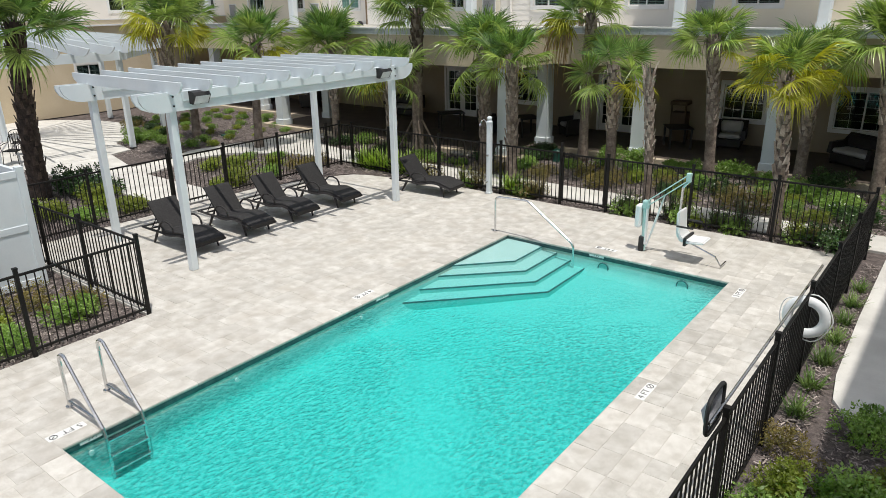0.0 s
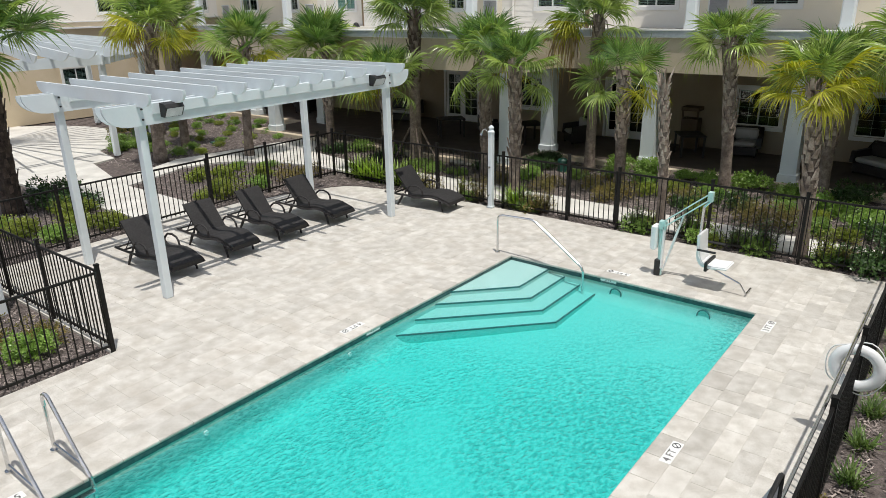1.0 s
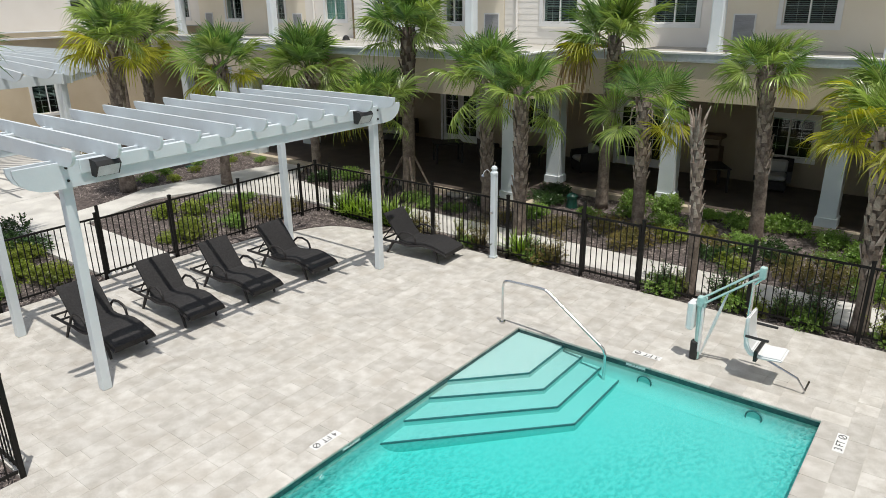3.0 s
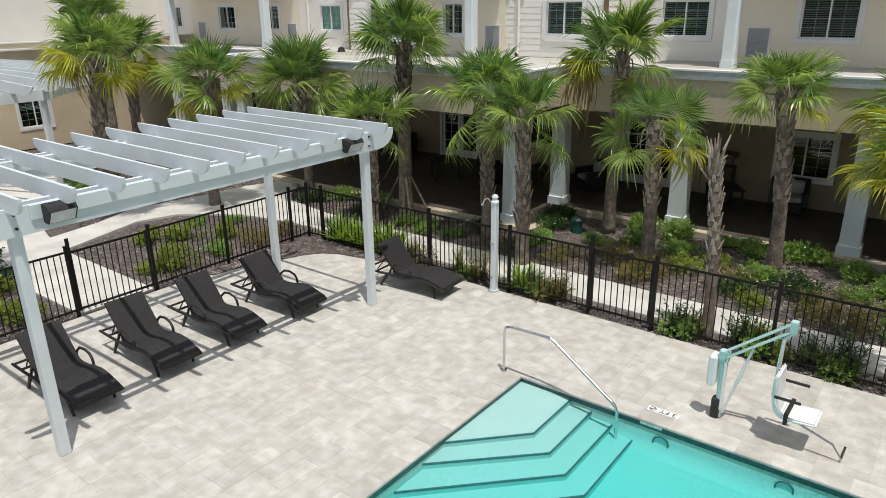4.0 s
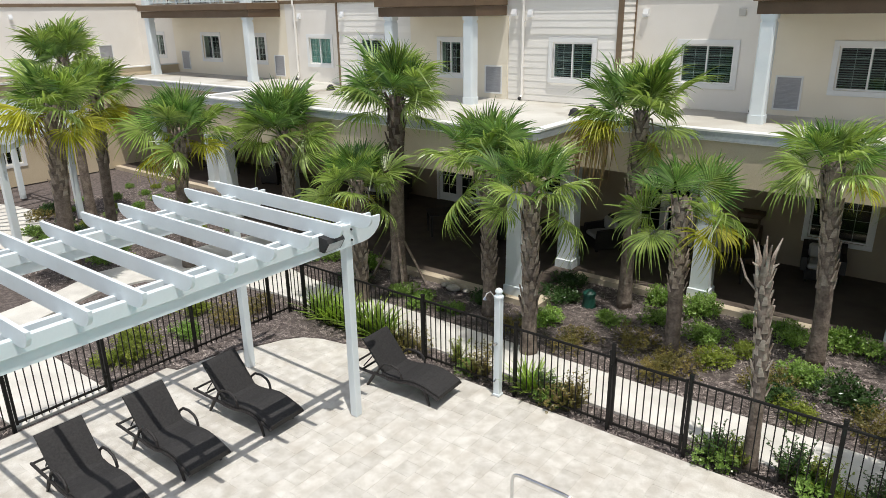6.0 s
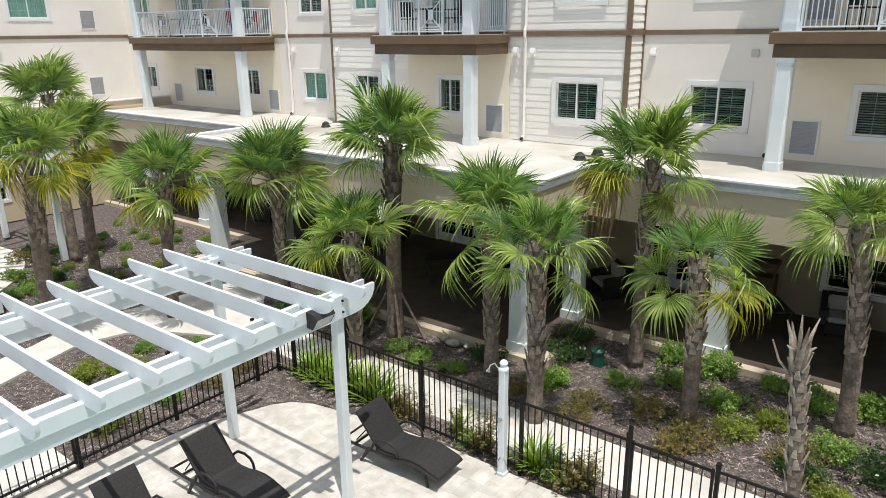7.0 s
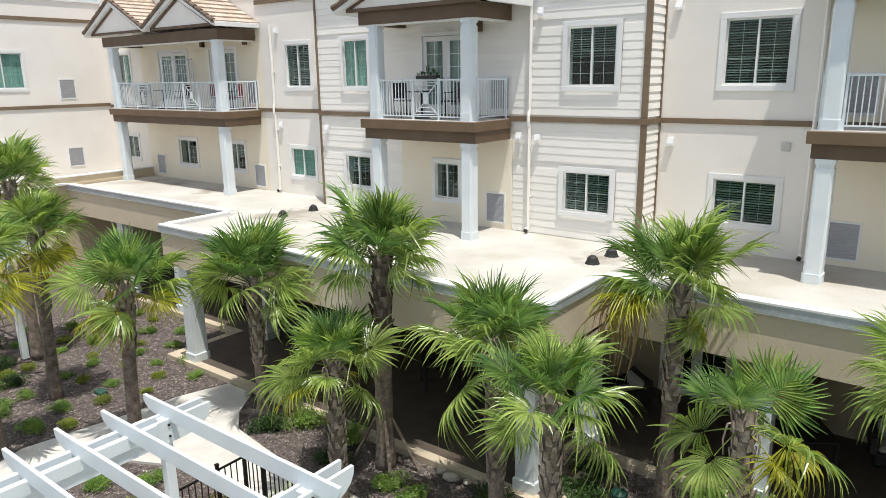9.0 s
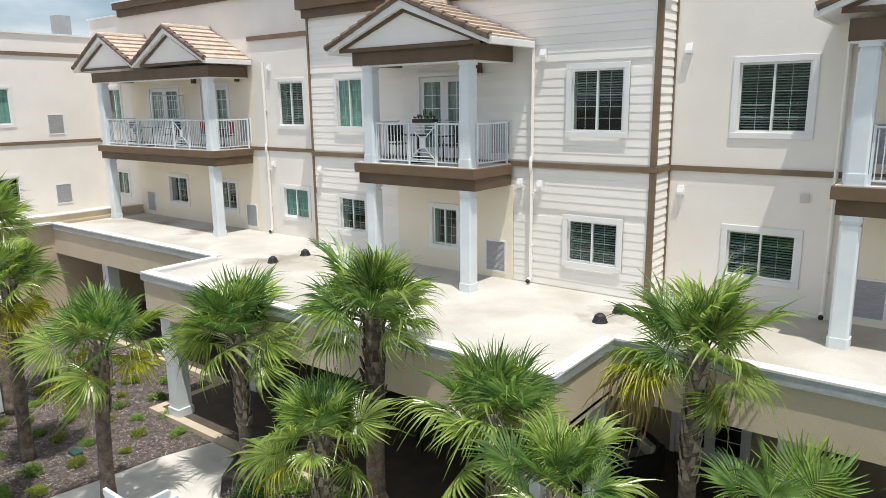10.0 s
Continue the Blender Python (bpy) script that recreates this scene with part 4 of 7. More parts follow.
# ---- balconies ----
def balcony_column(x, y, z0, z1, parent):
    bm = bmesh.new()
    a = 0.165
    for w, za, zb in ((a + 0.018, z0, z0 + 0.2), (a, z0 + 0.2, z1 - 0.18), (a - 0.02, z1 - 0.18, z1 - 0.1), (a + 0.012, z1 - 0.1, z1)):
        ch = w * 0.25
        prism(bm, [(x - w + ch, y - w), (x + w - ch, y - w), (x + w, y - w + ch), (x + w, y + w - ch), (x + w - ch, y + w), (x - w + ch, y + w), (x - w, y + w - ch), (x - w, y - w + ch)], "z", za, zb)
    return part("column", bm, M["white"], parent, "chamfered white column")


def rail_run(p, q, z, parent, panels=()):
    """White picket rail between p and q; panels are stretches (from, to) with a cut-out ornament."""
    p, q = Vector(p), Vector(q)
    d = (q - p)
    ln = d.length
    d.normalize()
    yaw = math.degrees(math.atan2(d.y, d.x))
    rail = part("railing", boxes((0, ln, -0.02, 0.02, 0.97, 1.01), bevel=0.004), M["white"], parent, "white metal balcony railing")
    part("bottom_rail", boxes((0, ln, -0.015, 0.015, 0.07, 0.1)), M["white"], rail)
    rail.matrix_local = pose(p.x, p.y, z, 0, 0, yaw)
    pick = mesh_of(boxes((-0.009, 0.009, -0.009, 0.009, 0.1, 0.97)), "picket", M["white"])
    post = mesh_of(boxes((-0.022, 0.022, -0.022, 0.022, 0.0, 1.03)), "rail_post", M["white"])
    x = 0.09
    while x < ln - 0.03:
        if not any(a - 0.02 < x < b + 0.02 for a, b in panels):
            place("picket", pick, rail, pose(x, 0, 0))
        x += 0.105
    for a in [0.03, ln - 0.03] + [c for ab in panels for c in ab]:
        place("rail_post", post, rail, pose(a, 0, 0))
    for a, b in panels:
        cx, cz, hw, hh = (a + b) / 2, 0.53, (b - a) / 2 - 0.03, 0.4
        part("ornament_plate", boxes((cx - 0.09, cx + 0.09, -0.006, 0.006, cz - 0.13, cz + 0.13)), M["white"], rail, "white square ornament plate")
        for sx, sz in ((-1, -1), (1, -1), (1, 1), (-1, 1)):
            part("ornament_bar", tube(bmesh.new(), [(cx + sx * 0.09, 0, cz + sz * 0.13), (cx + sx * hw, 0, cz + sz * hh)], 0.014, 5), M["white"], rail)
        for f in (0.55, 0.82, 1.0):
            for sx, sz, tx, tz in ((-1, -1, 1, -1), (-1, 1, 1, 1), (-1, -1, -1, 1), (1, -1, 1, 1)):
                part("ornament_bar", tube(bmesh.new(), [(cx + sx * hw * f, 0, cz + sz * hh * f), (cx + tx * hw * f, 0, cz + tz * hh * f)], 0.01, 5), M["white"], rail)
    return rail


def tile_slope(x_eave, x_ridge, z_eave, z_ridge, y0, y1, parent):
    """Courses of flat concrete tiles on one slope, ridge along y."""
    run, rise = x_ridge - x_eave, z_ridge - z_eave
    ln = math.hypot(run, rise)
    n = max(3, round(ln / 0.33))
    ux, uz = run / ln, rise / ln
    nx, nz = (-uz, ux) if ux > 0 else (uz, -ux)
    base = bmesh.new()
    prism(base, [(x_eave, z_eave), (x_ridge, z_ridge), (x_ridge - 0.02 * nx, z_ridge - 0.12), (x_eave + 0.02 * nx, z_eave - 0.12)], "y", y0 + 0.04, y1)
    part("roof_deck", base, M["trim"], parent, "white soffit board")
    rng = random.Random(int(abs(x_eave) * 100))
    tiles = int((y1 - y0) / 0.3)
    tw = (y1 - y0) / tiles
    proto = bmesh.new()
    prism(proto, [(0, 0.035), (0, 0.085), (ln / n + 0.05, 0.03), (ln / n + 0.05, 0.0)], "y", 0.004, tw - 0.004)
    me = mesh_of(proto, "roof_tile", M["rooftile"])
    for i in range(n):
        for j in range(tiles):
            s = i * ln / n - 0.04
            ang = math.atan2(uz, ux)
            if ux > 0:
                mt = pose(x_eave + ux * s + nx * 0.003, y0 + j * tw, z_eave + uz * s + nz * 0.003, 0, -math.degrees(ang), 0)
            else:
                mt = pose(x_eave + ux * s + nx * 0.003, y0 + (j + 1) * tw, z_eave + uz * s + nz * 0.003, 0, 0, 180) @ pose(0, 0, 0, 0, -math.degrees(math.atan2(uz, -ux)), 0)
            place("roof_tile", me, parent, mt)


def balcony(x0, x1, yf, yw, posts, gables, panels, rail_split=None):
    b = thing("balcony", "projecting balcony with brown fascia, white railing and tiled gable roof", "balcony", pose(0, 0, 0), "facade balconies")
    part("slab", boxes((x0, x1, yf, yw - 0.04, 6.66, 6.9), bevel=0.01), M["brown_mid"], b, "brown balcony floor edge")
    part("slab_fascia", boxes((x0 + 0.09, x1 - 0.03, yf + 0.09, yw - 0.04, 6.38, 6.655)), M["brown"], b, "dark brown fascia below the floor")
    part("floor_tile", boxes((x0 + 0.05, x1 - 0.05, yf + 0.05, yw - 0.05, 6.9, 6.915)), M["concrete"], b, "grey balcony floor")
    for x in posts:
        balcony_column(x, yf + 0.25, TER, 6.38, b)
        balcony_column(x, yf + 0.25, 6.915, 9.32, b)
    yr = yf + 0.2
    for a, c in zip([x0 + 0.15] + [p + 0.17 for p in posts], [p - 0.17 for p in posts] + [x1 - 0.15]):
        if c - a > 0.3:
            rail_run((a, yr), (c, yr), 6.915, b, [(u - a, v - a) for u, v in panels if a < u and v < c])
    rail_run((x1 - 0.14, yf + 0.3), (x1 - 0.14, yw - 0.05), 6.915, b)
    rail_run((x0 + 0.14, yf + 0.3), (x0 + 0.14, yw - 0.05), 6.915, b)
    part("header_beam", boxes((x0 + 0.02, x1 - 0.02, yf + 0.06, yf + 0.4, 9.32, 9.68), (x1 - 0.3, x1 - 0.02, yf + 0.4, yw - 0.04, 9.32, 9.68), (x0 + 0.02, x0 + 0.3, yf + 0.4, yw - 0.04, 9.32, 9.68)), M["brown"], b, "dark brown header beam")
    part("soffit_trim", boxes((x0 + 0.05, x1 - 0.05, yf + 0.09, yf + 0.37, 9.285, 9.319), (x1 - 0.28, x1 - 0.05, yf + 0.371, yw - 0.05, 9.285, 9.319)), M["trim"], b, "white soffit strip")
    part("balcony_ceiling", boxes((x0 + 0.31, x1 - 0.31, yf + 0.41, yw - 0.05, 9.5, 9.56)), M["trim"], b, "white balcony ceiling")
    for ga, gb, ze, za in gables:
        gm = (ga + gb) / 2
        roof = thing("roof", "", "", pose(0, 0, 0))
        roof.parent = b
        gbm = bmesh.new()
        prism(gbm, [(ga + 0.25, ze + 0.0), (gb - 0.25, ze + 0.0), (gm, za - 0.14)], "y", yf - 0.02, yf + 0.1)
        part("gable_panel", gbm, M["siding"], roof, "cream gable panel")
        vb = bmesh.new()
        for s, xe in ((1, ga), (-1, gb)):
            prism(vb, [(xe, ze - 0.12), (xe, ze + 0.02), (gm, za + 0.02), (gm, za - 0.2)], "y", yf - 0.2, yf - 0.06)
        part("bargeboard", vb, M["trim"], roof, "white bargeboard")
        ib = bmesh.new()
        for s, xe in ((1, ga + 0.28), (-1, gb - 0.28)):
            prism(ib, [(xe, ze - 0.005), (xe + s * 0.2, ze - 0.005), (gm, za - 0.3), (gm, za - 0.2)], "y", yf - 0.058, yf - 0.03)
        box(ib, ga + 0.3, gb - 0.3, yf - 0.07, yf - 0.03, ze - 0.1, ze - 0.006)
        part("gable_trim", ib, M["brown"], roof, "brown gable trim")
        tile_slope(ga, gm, ze, za, yf - 0.22, yw - 0.02, roof)
        tile_slope(gb, gm, ze, za, yf - 0.22, yw - 0.02, roof)
        vt = bmesh.new()
        for xe in (ga, gb):
            nv = max(3, round(math.hypot(gm - xe, za - ze) / 0.33))
            for k in range(nv):
                fa, fb = k / nv - 0.02, (k + 1) / nv
                p0, p1 = Vector((xe + (gm - xe) * fa, 0, ze + (za - ze) * fa)), Vector((xe + (gm - xe) * fb, 0, ze + (za - ze) * fb))
                tube(vt, [p0 + Vector((0, yf - 0.2, 0.06)), p1 + Vector((0, yf - 0.2, 0.035))], [0.085, 0.07], 7)
        part("verge_tiles", vt, M["verge"], roof, "dark brown verge tiles", kind="stuff")
        rb = bmesh.new()
        y = yf - 0.24
        while y < yw - 0.3:
            tube(rb, [(gm, y, za + 0.03), (gm, y + 0.34, za + 0.055)], [0.085, 0.1], 8)
            y += 0.31
        part("ridge_tiles", rb, M["rooftile"], roof, "round ridge tiles", kind="stuff")
        for xe, s in ((ga, -1), (gb, 1)):
            if not any(abs(xe - o) < 0.1 for g in gables for o in g[:2] if g[0] != ga):
                part("eave_gutter", boxes((min(xe, xe + s * 0.1), max(xe, xe + s * 0.1), yf - 0.18, yw - 0.05, ze - 0.13, ze + 0.02), bevel=0.01), M["trim"], roof, "white eave gutter")
    return b


balcony(-19.4, -15.62, 22.4, YS, (-18.95, -15.95), [(-20.0, -15.12, 9.74, 10.76)], [(-17.68, -16.85)])
balcony(-34.54, -26.82, 23.3, YT, (-34.1, -27.15), [(-35.36, -31.0, 9.86, 11.0), (-31.0, -26.65, 9.86, 11.0)], [(-32.65, -31.75), (-29.35, -28.45)])
balcony(-8.55, -3.6, 23.1, YT, (-8.2, -4.0), [(-8.95, -3.2, 9.86, 11.1)], [(-6.6, -5.9)])


# ---- facade fittings ----
def louvre(w, h, m):
    v = thing("wall_vent", "grey louvred air conditioner grille set in the wall", "vent", m, "wall grilles")
    part("vent_casing", boxes((-w / 2 - 0.04, w / 2 + 0.04, -0.025, -0.002, -0.04, 0), (-w / 2 - 0.04, w / 2 + 0.04, -0.025, -0.002, h, h + 0.04), (-w / 2 - 0.04, -w / 2, -0.025, -0.002, 0, h), (w / 2, w / 2 + 0.04, -0.025, -0.002, 0, h)), M["trim"], v)
    part("backing", boxes((-w / 2, w / 2, -0.006, -0.002, 0, h)), M["louvre"], v)
    me = bmesh.new()
    prism(me, [(-0.02, 0.0), (-0.016, 0.0), (-0.007, 0.022), (-0.011, 0.022)], "x", -w / 2, w / 2)
    slat = mesh_of(me, "slat", M["louvre"])
    n = int(h / 0.03)
    for k in range(n):
        place("slat", slat, v, pose(0, 0, k * h / n))
    return v


for x, z, y in ((-33.8, 4.13, YT), (-27.15, 4.1, YT), (-7.95, 4.12, YT), (-16.12, 4.14, YS), (-27.2, 7.15, YT), (-16.0, 7.15, YS), (-7.95, 7.15, YT)):
    louvre(0.55, 0.76, pose(x, y, z))
for y, z in ((23.12, 7.32), (23.1, 4.4)):
    louvre(0.6, 0.76, pose(-37.5, y, z, 0, 0, 90))


def wall_lamp(m):
    lamp = thing("wall_lamp", "small white downlight box on the facade", "lamp", m, "facade lamps")
    bm = bmesh.new()
    prism(bm, [(-0.002, 0), (-0.002, 0.2), (-0.05, 0.2), (-0.095, 0.06), (-0.095, 0.0)], "x", -0.075, 0.075)
    part("housing", bm, M["plastic"], lamp)
    part("lens", boxes((-0.05, 0.05, -0.08, -0.03, -0.008, -0.001)), M["lens"], lamp, "frosted lamp lens")


for x, z, y in ((-14.81, 9.38, YS - 0.01), (-14.84, 6.34, YS - 0.01), (-15.39, 6.36, YS - 0.01), (-11.74, 9.37, YT), (-11.74, 6.32, YT), (-22.5, 6.35, YS - 0.01), (-25.75, 6.3, YT), (-25.7, 9.5, YT)):
    wall_lamp(pose(x, y, z))
for y, z in ((18.0, 6.4), (19.2, 6.4)):
    wall_lamp(pose(-37.5, y, z, 0, 0, 90))
for x, y, z in ((-16.6, YS, 9.1), (-30.0, YT, 9.2), (-27.4, YT, 9.2)):
    lamp = thing("balcony_lamp", "small dark bronze wall lantern under the balcony roof", "lamp", pose(x, y, z), "balcony lanterns")
    part("lantern", boxes((-0.07, 0.07, -0.15, -0.002, 0, 0.26), bevel=0.01), M["brown"], lamp)
jb = thing("junction_box", "small grey weathered box on the stucco wall", "box", pose(-9.24, YT, 6.32))
part("cover", boxes((-0.09, 0.09, -0.05, -0.002, 0, 0.18), bevel=0.01), M["concrete"], jb)


def downspout(x, y, z0, z1):
    d = thing("downspout", "white square rain downspout on the facade", "downspout", pose(x, y, 0), "facade downspouts")
    pts = [(0.0, -0.06, z1), (0.0, -0.06, 7.12), (0.0, -0.11, 7.0), (0.0, -0.11, 6.82), (0.0, -0.06, 6.7), (0, -0.06, z0 + 0.1), (0, -0.14, z0 + 0.02)]
    part("pipe", tube(bmesh.new(), pts, 0.045, 6), M["siding"], d)
    part("outlet", tube(bmesh.new(), [(0, -0.14, z0 + 0.02), (0, -0.19, z0 - 0.0)], 0.052, 8), M["rubber"], d, "dark outlet shoe")
    for z in (z0 + 0.9, 6.2, 8.2):
        part("bracket", boxes((-0.07, 0.07, -0.07, -0.002, z, z + 0.03)), M["trim"], d)


downspout(-15.07, YS - 0.004, 4.02, 9.66)
downspout(-26.0, YT, 4.02, 9.8)
downspout(-8.72, YT, 4.02, 9.8)
for x, y in ((-12.27, 23.04), (-12.34, 22.2), (-22.32, 21.91), (-22.28, 23.1)):
    rv = thing("roof_drain", "small dark domed roof drain strainer on the terrace", "drain", pose(x, y, TER), "terrace drains")
    part("dome", tube(bmesh.new(), [(0, 0, 0), (0, 0, 0.05), (0, 0, 0.14), (0, 0, 0.19)], [0.17, 0.14, 0.11, 0.04], 10), M["rubber"], rv)
hv = thing("roof_unit", "grey rooftop air handler on the west wing", "machine", pose(-42.2, 26.0, 11.1))
part("casing", boxes((-0.33, 0.33, -0.33, 0.33, 0, 1.6), bevel=0.02), M["grey_box"], hv)


# ---- pool pergola ----
def scroll_end(x_end, z0, z1, s, depth):
    """Outline points of a beam's rounded-under tip; s points outwards."""
    return [(x_end - s * depth, z0)] + [(x_end - s * depth + s * depth * math.sin(radians(a)), z0 + (z1 - 0.05 - z0) * (1 - math.cos(radians(a)))) for a in (20, 40, 60, 80, 90)] + [(x_end, z1)]


PGX, PGY = (-14.47, -11.573), (7.125, 13.15)
pergola = thing("pergola", "white vinyl pergola with open rafters standing over dark sun loungers", "pergola", pose(0, 0, 0))
for x in PGX:
    for y in PGY:
        bm = bmesh.new()
        box(bm, x - 0.07, x + 0.07, y - 0.07, y + 0.07, 0.0, 3.43, 0.008)
        post = part("post", bm, M["white"], pergola, "square white post")
        for z in (3.2, 3.37):
            part("bolt", tube(bmesh.new(), [(x + 0.128, y, z), (x + 0.148, y, z)], 0.018, 8), M["rubber"], post, "dark bolt head")
    for dx in (-0.105, 0.105):
        bm = bmesh.new()
        lo = scroll_end(6.48, 3.10, 3.45, -1, 0.42)
        hi = scroll_end(13.82, 3.10, 3.45, 1, 0.42)
        prism(bm, lo + hi[::-1], "x", x + dx - 0.024, x + dx + 0.024)
        part("beam", bm, M["white"], pergola, "white double beam board")
        s = 1 if dx > 0 else -1
        part("beam_cap", boxes((min(x + dx + s * 0.025, x + dx + s * 0.057), max(x + dx + s * 0.025, x + dx + s * 0.057), 7.3, 12.98, 3.265, 3.45), bevel=0.006), M["white"], pergola, "white ledger strip along the beam")
lo = scroll_end(-14.97, 3.42, 3.64, -1, 0.34)
hi = scroll_end(-11.02, 3.42, 3.64, 1, 0.24)
rb = bmesh.new()
prism(rb, lo + hi[::-1], "y", -0.024, 0.024)
rafter = mesh_of(rb, "rafter", M["white"])
for k in range(11):
    ob = place("rafter", rafter, pergola, pose(0, 13.19 - 0.612 * k, 0))


def flood_light(x, y, z, yaw):
    f = thing("flood_light", "black wall-pack flood light fixed to the pergola beam", "lamp", pose(x, y, z, 0, 0, yaw), "pergola flood lights")
    bm = bmesh.new()
    prism(bm, [(0.0, -0.1), (0.0, 0.13), (0.16, 0.11), (0.2, 0.05), (0.1, -0.11)], "y", -0.17, 0.17)
    part("housing", bm, M["rubber"], f)
    vb = bmesh.new()
    vs = [vb.verts.new(p) for p in ((0.203, -0.15, 0.045), (0.203, 0.15, 0.045), (0.105, 0.15, -0.105), (0.105, -0.15, -0.105))]
    vb.faces.new(vs)
    part("lens", vb, M["lens"], f, "grey glass lens")
    return f


flood_light(-11.411, 7.6, 3.31, 0)
flood_light(-11.411, 12.62, 3.31, 0)

# ---- garden pergola, eight-sided against the west wing ----
GC = (-29.9, 10.8)
gp = thing("garden_pergola", "white vinyl garden pergola with fanned rafters over a patio", "pergola", pose(*GC, 0.012))
ANG = [-67.5, -22.5, 22.5, 67.5, 112.5]
for a in ANG:
    px, py = 5.9 * math.cos(radians(a)), 5.9 * math.sin(radians(a))
    part("post", boxes((px - 0.09, px + 0.09, py - 0.09, py + 0.09, 0, 3.35), bevel=0.01), M["white"], gp, "square white post")
for a, b in zip(ANG, ANG[1:]):
    p = Vector((5.9 * math.cos(radians(a)), 5.9 * math.sin(radians(a)), 0))
    q = Vector((5.9 * math.cos(radians(b)), 5.9 * math.sin(radians(b)), 0))
    ln = (q - p).length
    for off in (-0.12, 0.12):
        bm = bmesh.new()
        box(bm, -0.25, ln + 0.25, off - 0.025, off + 0.025, 3.12, 3.43)
        ob = part("beam", bm, M["white"], gp)
        ob.matrix_local = pose(p.x, p.y, 0, 0, 0, math.degrees(math.atan2((q - p).y, (q - p).x)))
rb = bmesh.new()
prism(rb, [(0.6, 4.02), (6.2, 3.36), (6.38, 3.37), (6.55, 3.44), (6.68, 3.55), (6.72, 3.61), (0.6, 4.33)], "y", -0.025, 0.025)
rafter2 = mesh_of(rb, "rafter", M["white"])
for k in range(25):
    a = -76 + 8.2 * k
    if 6.72 * math.cos(radians(a)) > -4.1:
        place("rafter", rafter2, gp, pose(0, 0, 0, 0, 0, a))
part("hub", tube(bmesh.new(), [(0, 0, 3.98), (0, 0, 4.36)], 0.7, 16), M["white"], gp)
part("hub_post", boxes((-0.12, 0.12, -0.12, 0.12, 0, 3.98), bevel=0.01), M["white"], gp)

# ---- fences ----
picket_mesh = mesh_of(boxes((-0.008, 0.008, -0.008, 0.008, 0.06, 1.3)), "picket", M["black"])
pb = bmesh.new()
box(pb, -0.028, 0.028, -0.028, 0.028, -0.05, 1.4)
box(pb, -0.033, 0.033, -0.033, 0.033, 1.4, 1.425)
post_mesh = mesh_of(pb, "fence_post", M["black"])


def fence(p, q, posts, label, skip=(), name="fence"):
    """A black picket fence from p to q; posts and skipped stretches are distances along it."""
    p, q = Vector((*p, 0)), Vector((*q, 0))
    ln = (q - p).length
    f = thing(name, label, "fence", pose(p.x, p.y, 0, 0, 0, math.degrees(math.atan2((q - p).y, (q - p).x))), "pool fence runs")
    for d in posts:
        place("fence_post", post_mesh, f, pose(d, 0, 0))
    ends = sorted({0.0, ln, *[c for s in skip for c in s]})
    for a, b in zip(ends, ends[1:]):
        if any(s[0] <= a and b <= s[1] for s in skip):
            continue
        part("rail", boxes((a, b, -0.014, 0.014, 1.285, 1.325), bevel=0.004), M["black"], f)
        part("rail", boxes((a, b, -0.014, 0.014, 0.1, 0.135)), M["black"], f)
        n = max(1, round((b - a) / 0.12))
        for k in range(1, n):
            d = a + (b - a) * k / n
            if all(abs(d - e) > 0.05 for e in posts):
                place("picket", picket_mesh, f, pose(d, 0, 0))
    return f


def gate(p, q, label):
    p, q = Vector((*p, 0)), Vector((*q, 0))
    ln = (q - p).length
    g = thing("fence_gate", label, "gate", pose(p.x, p.y, 0, 0, 0, math.degrees(math.atan2((q - p).y, (q - p).x))), "pool gates")
    part("gate_rail", boxes((0.05, ln - 0.05, -0.014, 0.014, 1.265, 1.305)), M["black"], g)
    part("gate_rail", boxes((0.05, ln - 0.05, -0.014, 0.014, 0.1, 0.14)), M["black"], g)
    part("gate_stile", boxes((0.045, 0.085, -0.018, 0.018, 0.08, 1.32)), M["black"], g)
    part("gate_stile", boxes((ln - 0.085, ln - 0.045, -0.018, 0.018, 0.08, 1.32)), M["black"], g)
    n = round((ln - 0.17) / 0.12)
    for k in range(1, n):
        place("picket", picket_mesh, g, pose(0.085 + (ln - 0.17) * k / n, 0, 0) @ Matrix.Diagonal((1, 1, 0.985, 1)))
    part("latch", boxes((0.0, 0.07, -0.05, -0.02, 1.2, 1.58), bevel=0.008), M["black"], g, "tall black magnetic latch")
    part("hinge", boxes((ln - 0.09, ln - 0.03, -0.03, 0.03, 0.25, 0.36), bevel=0.005), M["black"], g)


FN = 15.336
fence((-15.85, FN), (-1.15, FN), [0.0, 0.55, 2.1, 4.0, 6.1, 7.895, 9.161, 11.18, 12.95, 14.7], "black aluminium picket fence along the planted garden bed", [(7.895, 9.161)])
gate((-7.955, FN), (-6.689, FN), "black aluminium picket gate in the pool fence")
fence((-15.85, 5.47), (-15.85, FN - 0.05), [0.0, 1.86, 3.91, 5.57, 7.39, 9.3], "black aluminium picket fence behind the sun loungers", [(3.91, 5.57)])
gate((-15.85, 9.38), (-15.85, 11.04), "black aluminium picket gate onto the garden path")
fence((-15.8, 5.47), (-10.38, 5.47), [1.75, 3.45, 5.42], "black aluminium picket fence round the planted corner bed")
fence((-10.35, -5.0), (-10.35, 5.42), [0.0, 1.8, 3.6, 5.2, 6.9, 8.62], "black aluminium picket fence beside the pool ladder end")
fence((-1.15, -5.0), (-1.15, FN - 0.05), [0.0, 1.8, 3.6, 5.4, 7.2, 9.1, 10.96, 12.8, 14.6, 16.5, 18.3], "black aluminium picket fence along the walkway")

